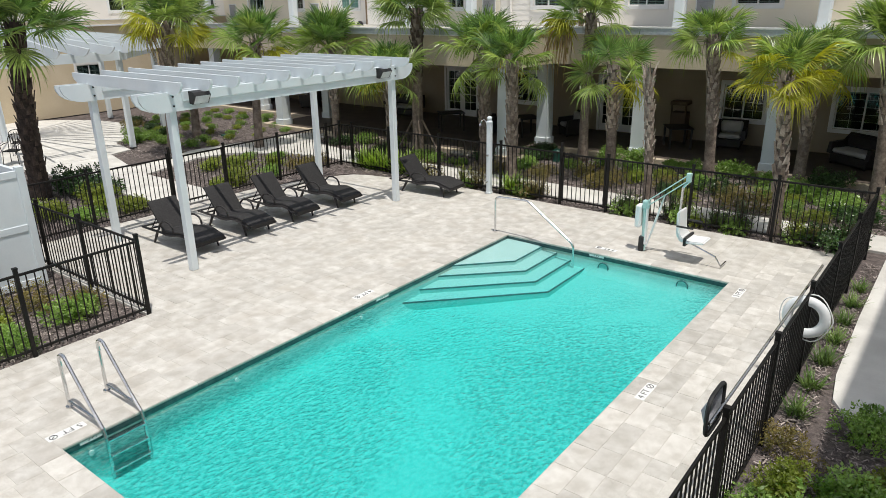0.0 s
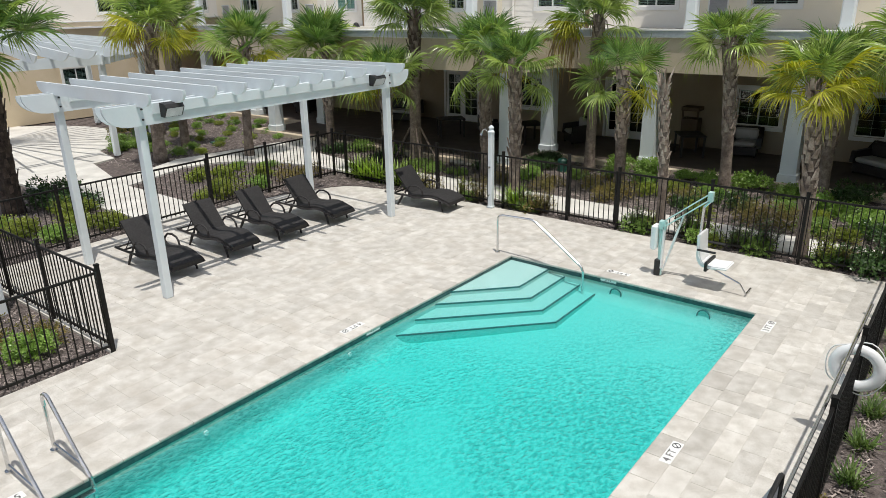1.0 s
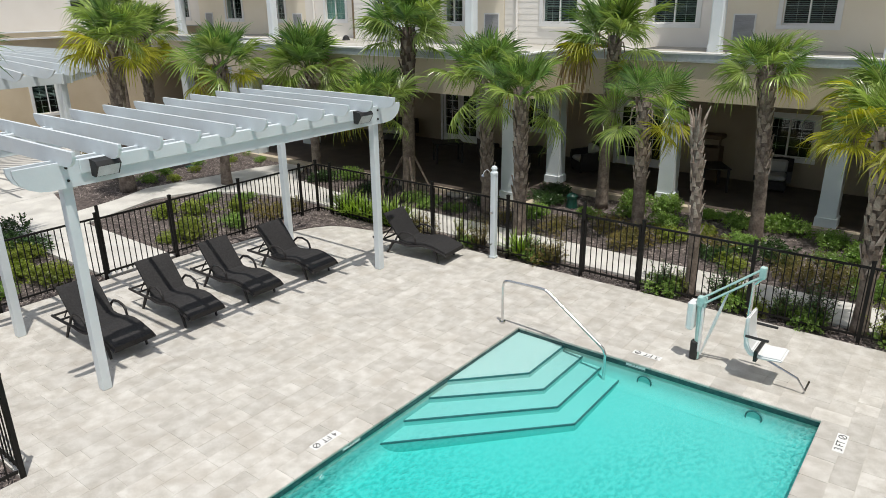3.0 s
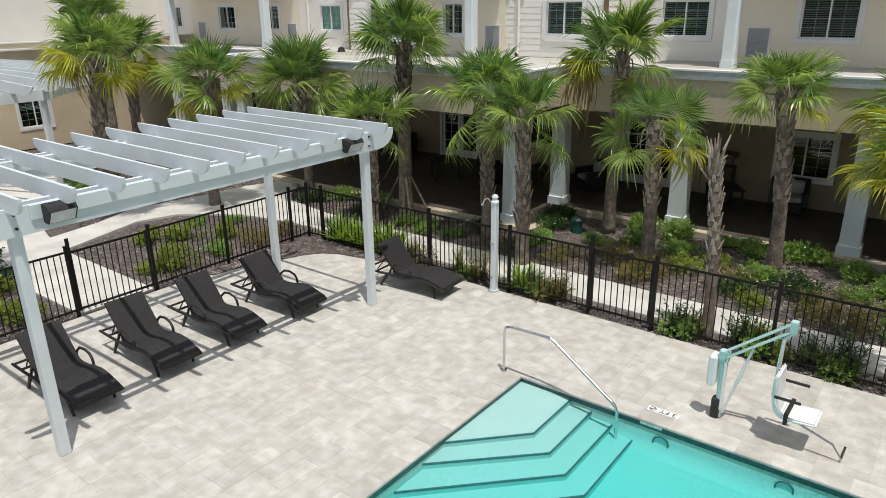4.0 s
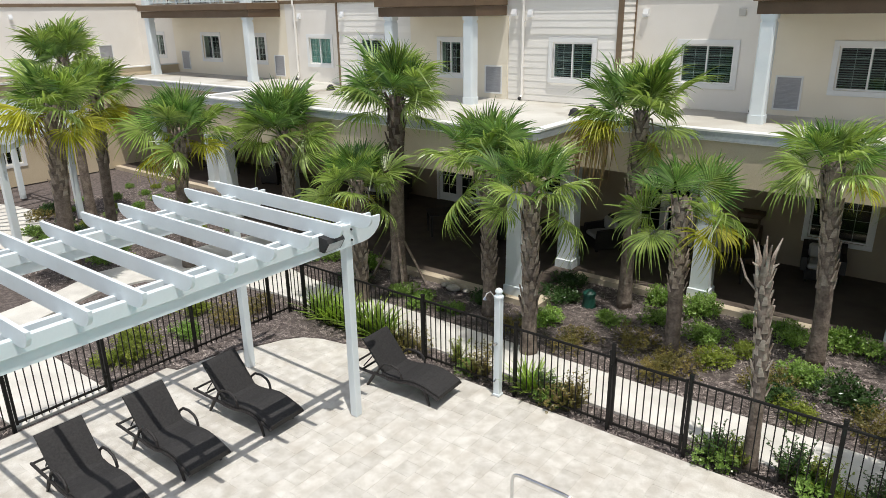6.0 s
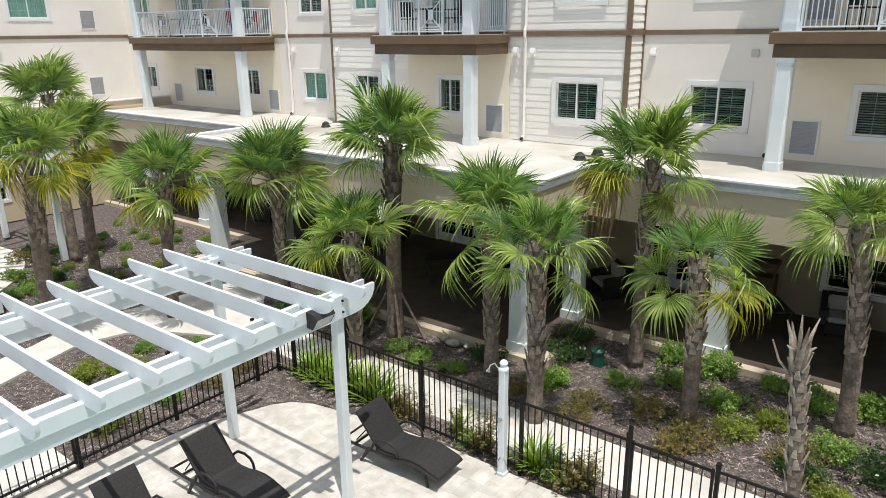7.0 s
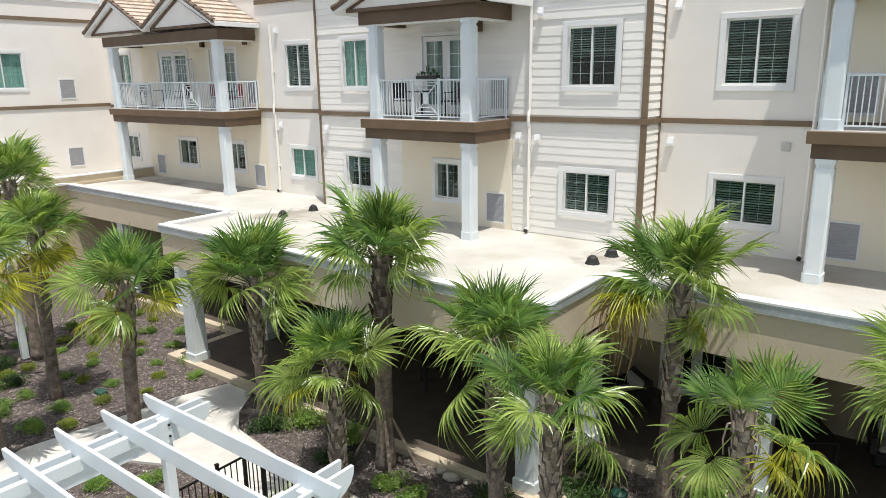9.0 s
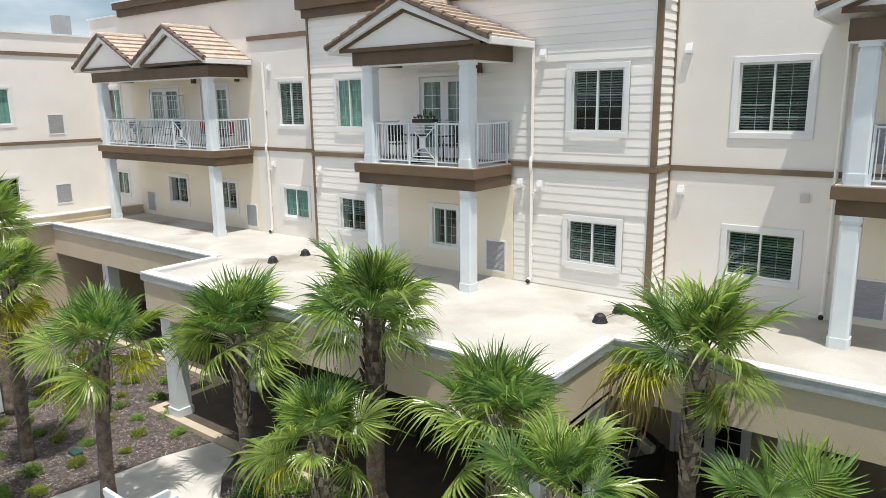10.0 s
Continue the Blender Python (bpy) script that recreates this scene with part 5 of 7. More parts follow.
# ---- white vinyl screen ----
screen = thing("privacy_screen", "tall white vinyl panel screen round the equipment corner", "screen", pose(-13.35, 5.05, -0.05))
for k in range(4):
    y = -k * 1.75
    part("post", boxes((-0.065, 0.065, y - 0.065, y + 0.065, 0, 2.3), bevel=0.008), M["white"], screen)
    if k < 3:
        part("panel", boxes((-0.02, 0.02, y - 1.685, y - 0.065, 0.08, 2.2)), M["white"], screen)
        for z in (0.06, 1.1, 2.1):
            part("rail", boxes((-0.035, 0.035, y - 1.685, y - 0.065, z, z + 0.13), bevel=0.006), M["white"], screen)
part("panel", boxes((-2.5, -0.065, -0.02, 0.02, 0.08, 2.2)), M["white"], screen)
part("rail", boxes((-2.5, -0.065, -0.035, 0.035, 2.1, 2.23), bevel=0.006), M["white"], screen)


# ---- sun loungers ----
def lounger(m):
    s = thing("sun_lounger", "dark brown wicker sun lounger with a raised back and curved arms", "lounger", m, "poolside loungers")
    w = 0.345
    top = [(-0.28, 0.37), (-0.1, 0.345), (0.1, 0.36), (0.3, 0.405), (0.48, 0.42), (0.65, 0.40), (0.82, 0.35), (0.95, 0.315), (1.0, 0.285)]
    bm = bmesh.new()
    prism(bm, top + [(x - (0.02 if x > 0.9 else 0), z - 0.1) for x, z in top[::-1]], "y", -w, w)
    bmesh.ops.bevel(bm, geom=[e for e in bm.edges if abs(e.verts[0].co.y - e.verts[1].co.y) < 0.01], offset=0.014, segments=1, affect="EDGES")
    part("seat", bm, M["sling"], s, "dark woven seat")
    bm = bmesh.new()
    bk = [(-0.2, 0.355), (-0.34, 0.52), (-0.48, 0.7), (-0.62, 0.87), (-0.67, 0.92)]
    prism(bm, bk + [(x - 0.04, z - 0.02) for x, z in bk[::-1]], "y", -w + 0.01, w - 0.01)
    part("backrest", bm, M["sling"], s, "dark woven backrest")
    for sy in (-1, 1):
        y = sy * (w + 0.005)
        side = [(x, y, z - 0.075) for x, z in top]
        part("side_rail", tube(bmesh.new(), [(-1.02, y, 0.30), (-0.6, y, 0.29)] + side, 0.026, 6), M["wicker"], s)
        part("leg", tube(bmesh.new(), [(0.66, y * 0.9, 0.31), (0.72, y * 0.9, 0.17), (0.77, y * 0.9, 0.0)], [0.035, 0.03, 0.022], 6), M["wicker"], s)
        part("leg", tube(bmesh.new(), [(-0.42, y * 0.98, 0.31), (-0.52, y * 0.98, 0.15), (-0.62, y * 0.98, 0.0)], [0.035, 0.03, 0.022], 6), M["wicker"], s)
        pts = [(-0.36, y, 0.34), (-0.3, y, 0.46), (-0.18, y, 0.555), (-0.02, y, 0.575), (0.12, y, 0.54), (0.18, y, 0.47), (0.2, y, 0.37)]
        part("arm", tube(bmesh.new(), pts, 0.022, 7), M["wicker"], s, "curved wicker arm")
        part("prop", tube(bmesh.new(), [(-0.48, y * 0.7, 0.66), (-0.78, y * 0.7, 0.3)], 0.012, 5), M["black"], s, "thin back prop")
    for x in (-1.0, -0.72):
        part("crossbar", tube(bmesh.new(), [(x, -w, 0.298), (x, w, 0.298)], 0.02, 6), M["wicker"], s)
    return s


first = lounger(pose(-13.14, 7.93, 0, 0, 0, 1))
for x, y, a in ((-13.17, 9.34, -1), (-13.15, 10.66, 0), (-13.12, 12.08, 1.5), (-11.52, 14.38, 3)):
    copy_thing(first, pose(x, y, 0, 0, 0, a))


# ---- pool fittings ----
ladder = thing("pool_ladder", "polished steel pool ladder with three treads", "ladder", pose(-7.72, 3.52, 0))
for sy in (-0.25, 0.25):
    pts = [(-0.8, sy, 0.0), (-0.8, sy, 0.62)] + arc((-0.69, sy, 0.68), 0.12, 180, 60, 5) + [(-0.12, sy, 0.2), (0.06, sy, 0.02), (0.1, sy, -0.1), (0.1, sy, -0.68)]
    part("handrail", tube(bmesh.new(), pts, 0.024, 8), M["steel"], ladder)
    part("brace", tube(bmesh.new(), [(-0.78, sy, 0.1), (-0.03, sy, 0.1)], 0.018, 6), M["steel"], ladder)
    part("flange", tube(bmesh.new(), [(-0.8, sy, 0.0), (-0.8, sy, 0.025)], 0.05, 10), M["steel"], ladder)
for z in (-0.14, -0.36, -0.58):
    part("tread", boxes((0.06, 0.15, -0.25, 0.25, z - 0.015, z + 0.015), bevel=0.006), M["steel"], ladder, "steel ladder tread")
rail = thing("hand_rail", "curved steel hand rail over the pool steps", "rail", pose(-8.02, 12.49, 0))
pts = [(0, 0, 0), (0, 0, 0.70), (0.015, 0, 0.76), (0.05, -0.003, 0.80), (0.12, -0.008, 0.825), (0.78, -0.045, 0.865), (0.86, -0.05, 0.86), (0.93, -0.056, 0.83), (1.93, -0.13, 0.2), (1.99, -0.135, 0.15), (2.025, -0.138, 0.08), (2.035, -0.14, -0.362)]
part("rail_tube", tube(bmesh.new(), pts, 0.024, 8), M["steel"], rail)
part("flange", tube(bmesh.new(), [(0, 0, 0), (0, 0, 0.03)], 0.055, 12), M["steel"], rail)

lift = thing("pool_lift", "teal and white pool access lift with a moulded seat", "pool lift", pose(-4.87, 13.2, 0))
part("base", boxes((-0.07, 0.05, -0.06, 0.06, 0, 0.32), bevel=0.02), M["rubber"], lift, "black base block")
part("mast", tube(bmesh.new(), [(0.03, 0, 0.02), (0.0, 0, 1.02)], 0.045, 6), M["teal"], lift)
part("mast_cover", boxes((0.035, 0.07, -0.05, 0.05, 0.15, 0.98), bevel=0.01), M["plastic"], lift, "white mast cover")
part("battery", boxes((-0.17, -0.05, -0.1, 0.1, 0.5, 0.98), bevel=0.03), M["plastic"], lift, "white battery pack")
for dy in (-0.035, 0.035):
    part("arm", tube(bmesh.new(), [(-0.02, dy, 1.02), (0.8, dy, 1.7)], 0.013, 6), M["teal"], lift)
    part("arm", tube(bmesh.new(), [(0.03, dy, 0.95), (0.83, dy, 1.61)], 0.013, 6), M["teal"], lift)
part("elbow", boxes((-0.05, 0.09, -0.05, 0.05, 0.9, 1.08), bevel=0.02), M["teal"], lift)
part("arm_head", boxes((0.77, 0.86, -0.045, 0.045, 1.56, 1.74), bevel=0.01), M["teal"], lift)
part("actuator", tube(bmesh.new(), [(0.08, 0, 0.1), (0.24, 0, 0.7), (0.38, 0, 1.24)], [0.016, 0.026, 0.014], 8), M["plastic"], lift)
part("seat_post", tube(bmesh.new(), [(0.84, 0, 1.6), (0.72, 0, 1.45), (0.7, 0, 0.6), (0.74, 0, 0.4), (0.95, 0, 0.36)], 0.026, 8), M["steel"], lift)
bm = bmesh.new()
sp = [(0.72, 1.0), (0.77, 1.02), (0.8, 0.62), (0.86, 0.5), (1.0, 0.46), (1.28, 0.48), (1.3, 0.44), (1.0, 0.4), (0.82, 0.42), (0.74, 0.55)]
prism(bm, sp, "y", -0.23, 0.23)
bmesh.ops.bevel(bm, geom=list(bm.edges), offset=0.02, segments=2, affect="EDGES")
part("seat", bm, M["plastic"], lift, "white moulded seat")
for dy in (-0.27, 0.27):
    part("armrest", tube(bmesh.new(), [(0.76, dy, 0.74), (1.08, dy, 0.74)], 0.02, 6), M["rubber"], lift, "black armrest")
part("belt", boxes((0.9, 0.95, -0.24, 0.24, 0.35, 0.52), bevel=0.004), M["rubber"], lift, "black seat belt")
part("footrest", tube(bmesh.new(), [(1.0, -0.12, 0.4), (1.5, -0.12, 0.22), (1.62, -0.12, 0.05), (1.62, 0.2, 0.05)], 0.016, 6), M["steel"], lift)

ring = thing("life_ring", "white foam life ring hung on the fence", "life ring", pose(-1.15, 9.45, 0.97, 0, 0, 90))
bm = bmesh.new()
n, mseg, R, r = 28, 10, 0.225, 0.068
grid = [[bm.verts.new((r * 0.75 * math.sin(b), (R + r * math.cos(b)) * math.cos(a), (R + r * math.cos(b)) * math.sin(a))) for b in (2 * math.pi * j / mseg for j in range(mseg))] for a in (2 * math.pi * i / n for i in range(n))]
for i in range(n):
    for j in range(mseg):
        bm.faces.new((grid[i][j], grid[(i + 1) % n][j], grid[(i + 1) % n][(j + 1) % mseg], grid[i][(j + 1) % mseg]))
part("foam_ring", bm, M["plastic"], ring, smooth=True)
rope = [(0.0, 0.315 * math.cos(radians(a)), 0.315 * math.sin(radians(a)) + 0.03 * math.sin(radians(4 * a))) for a in range(0, 361, 12)]
part("rope", tube(bmesh.new(), rope, 0.008, 5), M["mark"], ring, "thin white grab rope")
part("hook", tube(bmesh.new(), [(0.0, 0, 0.19), (0.02, 0, 0.3), (0.05, 0, 0.36)], 0.008, 5), M["black"], ring)

net = thing("leaf_net", "pool leaf net on a long pole leaning on the fence", "pool net", pose(-1.22, 5.9, 1.3))
hoop = [(-0.02, 0.24 * math.copysign(abs(math.cos(radians(a))) ** 0.5, math.cos(radians(a))), 0.2 * math.copysign(abs(math.sin(radians(a))) ** 0.5, math.sin(radians(a))) + 0.1) for a in range(0, 361, 10)]
part("hoop", tube(bmesh.new(), hoop, 0.02, 6), M["rubber"], net, "black plastic hoop")
bm = bmesh.new()
cv = bm.verts.new((-0.14, 0, 0.04))
rv = [bm.verts.new(p) for p in hoop[:-1]]
for a, b in zip(rv, rv[1:] + rv[:1]):
    bm.faces.new((cv, a, b))
part("mesh_bag", bm, M["net"], net, "grey mesh bag")
part("pole", tube(bmesh.new(), [(0.0, -0.2, 0.05), (0.015, 4.6, 0.045)], 0.017, 8), M["steel"], net, "long aluminium pole")

shower = thing("shower_post", "white vinyl outdoor shower post beside the fence", "shower", pose(-9.98, 15.13, 0))
part("post", boxes((-0.06, 0.06, -0.06, 0.06, 0, 1.9), bevel=0.01), M["white"], shower)
part("cap", tube(bmesh.new(), [(0, 0, 1.9), (0, 0, 1.93), (0, 0, 1.97), (0, 0, 2.02), (0, 0, 2.06), (0, 0, 2.08)], [0.085, 0.085, 0.05, 0.07, 0.05, 0.01], 10), M["white"], shower, "ball finial cap")
part("shower_arm", tube(bmesh.new(), [(-0.06, 0, 1.72), (-0.1, 0, 1.9), (-0.16, -0.02, 1.98), (-0.23, -0.04, 1.93), (-0.25, -0.045, 1.86)], 0.012, 6), M["steel"], shower)
part("shower_head", tube(bmesh.new(), [(-0.25, -0.045, 1.87), (-0.26, -0.05, 1.82)], [0.015, 0.04], 8), M["steel"], shower)
part("valve", tube(bmesh.new(), [(0, -0.06, 1.05), (0, -0.11, 1.05)], 0.03, 8), M["steel"], shower)
part("foot_tap", tube(bmesh.new(), [(0, -0.06, 0.35), (0, -0.14, 0.32)], 0.015, 6), M["steel"], shower)
part("base_trim", boxes((-0.075, 0.075, -0.075, 0.075, 0, 0.05), bevel=0.01), M["white"], shower)


def depth_mark(x, y, yaw, text):
    d = thing("depth_marker", f"white pool depth marker tile reading {text} in black", "marker", pose(x, y, 0.0015, 0, 0, yaw), "pool depth markers")
    part("tile", boxes((-0.23, 0.23, -0.065, 0.065, -0.002, 0.0012)), M["mark"], d)
    cu = bpy.data.curves.new("lettering", "FONT")
    cu.body, cu.size, cu.align_x, cu.align_y, cu.extrude = text, 0.135, "CENTER", "CENTER", 0.0006
    cu.materials.append(M["ink"])
    t = new("lettering", cu)
    t.parent, t.location = d, (-0.07, -0.004, 0.0024)
    bm = bmesh.new()
    tube(bm, [(0.155 + 0.045 * math.cos(radians(a)), 0.045 * math.sin(radians(a)), 0.002) for a in range(0, 361, 20)], 0.006, 4)
    tube(bm, [(0.125, -0.03, 0.002), (0.185, 0.03, 0.002)], 0.006, 4)
    part("symbol", bm, M["ink"], d, "round no-diving symbol")


depth_mark(-8.0, 2.98, -90, "5 FT")
depth_mark(-7.97, 8.19, -90, "4 FT")
depth_mark(-5.5, 12.86, 180, "3 FT")
depth_mark(-2.62, 12.1, 90, "3 FT")
depth_mark(-2.66, 8.05, 90, "4 FT")
for x, y, yaw, text in ((-7.707, 3.15, -90, "5 FT"), (-7.707, 8.4, -90, "4 FT"), (-5.55, 12.529, 180, "3 FT")):
    d = thing("waterline_marker", f"small white waterline tile reading {text}", "marker", pose(x, y, -0.055, 90, 0, yaw + 180), "waterline depth tiles")
    part("tile", boxes((-0.16, 0.16, -0.035, 0.035, -0.001, 0.002)), M["mark"], d)
    cu = bpy.data.curves.new("lettering", "FONT")
    cu.body, cu.size, cu.align_x, cu.align_y, cu.extrude = text, 0.07, "CENTER", "CENTER", 0.0005
    cu.materials.append(M["ink"])
    t = new("lettering", cu)
    t.parent, t.location = d, (0, 0, 0.003)


# ---- porch furniture ----
def armchair(m, w=0.78):
    c = thing("wicker_armchair" if w < 1 else "wicker_sofa", "dark wicker porch seat with pale cushions", "chair" if w < 1 else "sofa", m, "porch seats")
    part("base", boxes((-w / 2, w / 2, -0.38, 0.38, 0.05, 0.32), bevel=0.03), M["wicker"], c)
    bm = bmesh.new()
    prism(bm, [(-0.4, 0.3), (-0.36, 0.62), (0.2, 0.66), (0.42, 0.86), (0.42, 0.3)], "x", -w / 2 - 0.1, -w / 2 + 0.03)
    part("arm", bm, M["wicker"], c)
    bm = bmesh.new()
    prism(bm, [(-0.4, 0.3), (-0.36, 0.62), (0.2, 0.66), (0.42, 0.86), (0.42, 0.3)], "x", w / 2 - 0.03, w / 2 + 0.1)
    part("arm", bm, M["wicker"], c)
    part("back", boxes((-w / 2, w / 2, 0.3, 0.42, 0.3, 0.88), bevel=0.04), M["wicker"], c)
    part("cushion", boxes((-w / 2 + 0.04, w / 2 - 0.04, -0.38, 0.28, 0.33, 0.47), bevel=0.05), M["cushion"], c, "pale seat cushion")
    part("cushion", boxes((-w / 2 + 0.04, w / 2 - 0.04, 0.16, 0.3, 0.47, 0.84), bevel=0.05), M["cushion" if w < 1 else "wicker"], c, "pale back cushion" if w < 1 else "dark back cushion")
    for sx in (-1, 1):
        for y in (-0.33, 0.36):
            part("foot", boxes((sx * (w / 2 - 0.06) - 0.03, sx * (w / 2 - 0.06) + 0.03, y - 0.03, y + 0.03, 0, 0.06)), M["black"], c)
    return c


for x, y, a, w in ((-11.9, 23.45, -40, 0.78), (-6.45, 24.35, 10, 0.78), (-2.55, 23.5, -35, 1.3), (-14.8, 22.4, 150, 0.78), (-20.5, 23.8, 10, 1.5), (-30.2, 23.6, 0, 1.5), (-26.0, 23.2, -70, 0.78)):
    armchair(pose(x, y, 0.1, 0, 0, a), w)


def porch_table(m):
    t = thing("porch_table", "low dark porch table standing on the porch floor", "table", m, "porch tables")
    part("tabletop", boxes((-0.5, 0.5, -0.4, 0.4, 0.66, 0.7), bevel=0.01), M["wicker"], t)
    for sx in (-1, 1):
        for sy in (-1, 1):
            part("leg", boxes((sx * 0.44 - 0.03, sx * 0.44 + 0.03, sy * 0.34 - 0.03, sy * 0.34 + 0.03, 0, 0.66)), M["wicker"], t)


for x, y in ((-7.9, 23.4), (-16.4, 21.9), (-28.6, 22.8), (-13.3, 22.5)):
    porch_table(pose(x, y, 0.1, 0, 0, x * 30))
kiosk = thing("porch_cabinet", "dark wooden serving stand against the porch wall", "cabinet", pose(-8.3, 24.6, 0.1))
part("body", boxes((-0.27, 0.27, -0.22, 0.22, 0, 1.0), bevel=0.01), M["brown"], kiosk)
part("hood", boxes((-0.3, 0.3, -0.25, 0.25, 1.25, 1.38), bevel=0.02), M["brown"], kiosk)
for sx in (-0.25, 0.25):
    part("upright", boxes((sx - 0.025, sx + 0.025, -0.2, -0.15, 1.0, 1.25)), M["brown"], kiosk)


def dining_chair(m, mat):
    c = thing("balcony_chair", "small metal balcony chair seen through the railing", "chair", m, "balcony chairs")
    part("seat", boxes((-0.22, 0.22, -0.22, 0.22, 0.43, 0.46), bevel=0.01), mat, c)
    part("backrest", boxes((-0.22, 0.22, 0.19, 0.22, 0.5, 0.92), bevel=0.01), mat, c)
    for sx in (-0.2, 0.2):
        part("leg", tube(bmesh.new(), [(sx, -0.2, 0), (sx, -0.2, 0.44)], 0.013, 6), M["black"], c)
        part("leg", tube(bmesh.new(), [(sx, 0.2, 0), (sx, 0.21, 0.9)], 0.013, 6), M["black"], c)
        part("arm", tube(bmesh.new(), [(sx, -0.2, 0.44), (sx, -0.2, 0.66), (sx, 0.2, 0.68)], 0.013, 6), M["black"], c)


for x, y, a, mt in ((-18.6, 23.3, 70, "rubber"), (-17.0, 23.3, -70, "rubber"), (-32.8, 24.0, 60, "cushion"), (-30.4, 24.1, -60, "rubber"), (-28.0, 24.0, 80, "red"), (-27.4, 24.3, -60, "red"), (-7.0, 24.0, 60, "rubber"), (-5.4, 24.0, -60, "rubber")):
    dining_chair(pose(x, y, 6.916, 0, 0, a), M[mt])
for x, y in ((-17.8, 23.1), (-31.6, 24.0), (-6.2, 24.0)):
    t = thing("balcony_table", "small round black balcony table", "table", pose(x, y, 6.916), "balcony tables")
    part("tabletop", tube(bmesh.new(), [(0, 0, 0.68), (0, 0, 0.71)], 0.36, 18), M["rubber"], t)
    part("stem", tube(bmesh.new(), [(0, 0, 0), (0, 0, 0.68)], 0.03, 8), M["rubber"], t)
    part("foot", tube(bmesh.new(), [(0, 0, 0), (0, 0, 0.03)], 0.22, 14), M["rubber"], t)
for x, y, a in ((-25.2, 9.3, 40), (-26.6, 10.1, -120)):
    pc = thing("patio_chair", "black metal garden chair on the pale patio", "chair", pose(x, y, 0.013, 0, 0, a), "patio chairs")
    part("seat", boxes((-0.24, 0.24, -0.23, 0.23, 0.42, 0.45), bevel=0.01), M["black"], pc, "black slatted seat")
    hoop = [(-0.24, 0.22, 0.42), (-0.25, 0.28, 0.75)] + [(0.25 * math.cos(radians(q)), 0.3, 0.78 + 0.16 * math.sin(radians(q))) for q in range(180, -1, -30)] + [(0.25, 0.28, 0.75), (0.24, 0.22, 0.42)]
    back = part("backrest", tube(bmesh.new(), hoop, 0.014, 6), M["black"], pc, "bowed black back hoop")
    for k in range(5):
        bx = -0.16 + 0.08 * k
        part("back_bar", tube(bmesh.new(), [(bx, 0.22, 0.44), (bx, 0.29, 0.86)], 0.008, 5), M["black"], back)
    for sx in (-1, 1):
        part("arm", tube(bmesh.new(), [(sx * 0.25, -0.2, 0.43), (sx * 0.27, -0.2, 0.62), (sx * 0.27, 0.05, 0.66), (sx * 0.25, 0.27, 0.66)], 0.012, 6), M["black"], pc)
        for sy in (-0.2, 0.2):
            part("leg", tube(bmesh.new(), [(sx * 0.22, sy, 0.43), (sx * 0.26, sy * 1.2, 0.0)], 0.012, 6), M["black"], pc)
gb = thing("valve_box", "dark green plastic irrigation box in the planted bed", "box", pose(-10.47, 19.75, -0.04))
part("box_body", tube(bmesh.new(), [(0, 0, 0), (0, 0, 0.12), (0, 0, 0.3)], [0.17, 0.15, 0.13], 14), M["green_box"], gb)
part("lid", tube(bmesh.new(), [(0, 0, 0.3), (0, 0, 0.34), (0, 0, 0.39), (0, 0, 0.42)], [0.16, 0.155, 0.1, 0.02], 14), M["green_box"], gb, "domed lid")
gb = thing("valve_box", "small green plastic irrigation lid in the mulch", "box", pose(-23.54, 16.43, -0.05))
part("lid", boxes((-0.16, 0.16, -0.12, 0.12, 0, 0.09), bevel=0.02), M["green_box"], gb)


# ---- things on the balconies ----
div = thing("privacy_divider", "tall white picket divider between two balcony units", "divider", pose(-30.75, 23.55, 6.915, 0, 0, 90))
part("divider_frame", boxes((0, 0.05, -0.025, 0.025, 0, 1.92), (1.3, 1.34, -0.02, 0.02, 0, 1.9), (0.05, 1.3, -0.02, 0.02, 1.84, 1.88), (0.05, 1.3, -0.02, 0.02, 0.08, 0.12), (0.05, 1.3, -0.018, 0.018, 0.98, 1.01)), M["white"], div)
bar = mesh_of(boxes((-0.008, 0.008, -0.008, 0.008, 0.12, 1.84)), "picket", M["white"])
for k in range(12):
    place("picket", bar, div, pose(0.14 + 0.1 * k, 0, 0))
pl = thing("rail_planter", "dark planter box with small green plants on the balcony rail", "planter", pose(-17.2, 22.62, 7.926))
part("trough", boxes((-0.33, 0.33, -0.09, 0.09, 0.0, 0.09), bevel=0.012), M["rubber"], pl, "black plastic trough")
rng = random.Random(31)
for k in range(7):
    px = -0.3 + 0.1 * k
    tw = bmesh.new()
    hh = rng.uniform(0.08, 0.2) + (0.12 if k == 3 else 0)
    for j in range(9):
        a = rng.uniform(0, 6.28)
        d = Vector((math.cos(a), math.sin(a), 0))
        b0, b1 = Vector((px, 0, 0.085)), Vector((px, 0, 0.085 + hh)) + d * rng.uniform(0.03, 0.1)
        sd = Vector((-d.y, d.x, 0)) * 0.016
        mid = b0.lerp(b1, 0.55)
        vs = [tw.verts.new(b0), tw.verts.new(mid - sd), tw.verts.new(b1), tw.verts.new(mid + sd)]
        tw.faces.new(vs)
    part("plant", tw, M["shrub_dark"], pl)


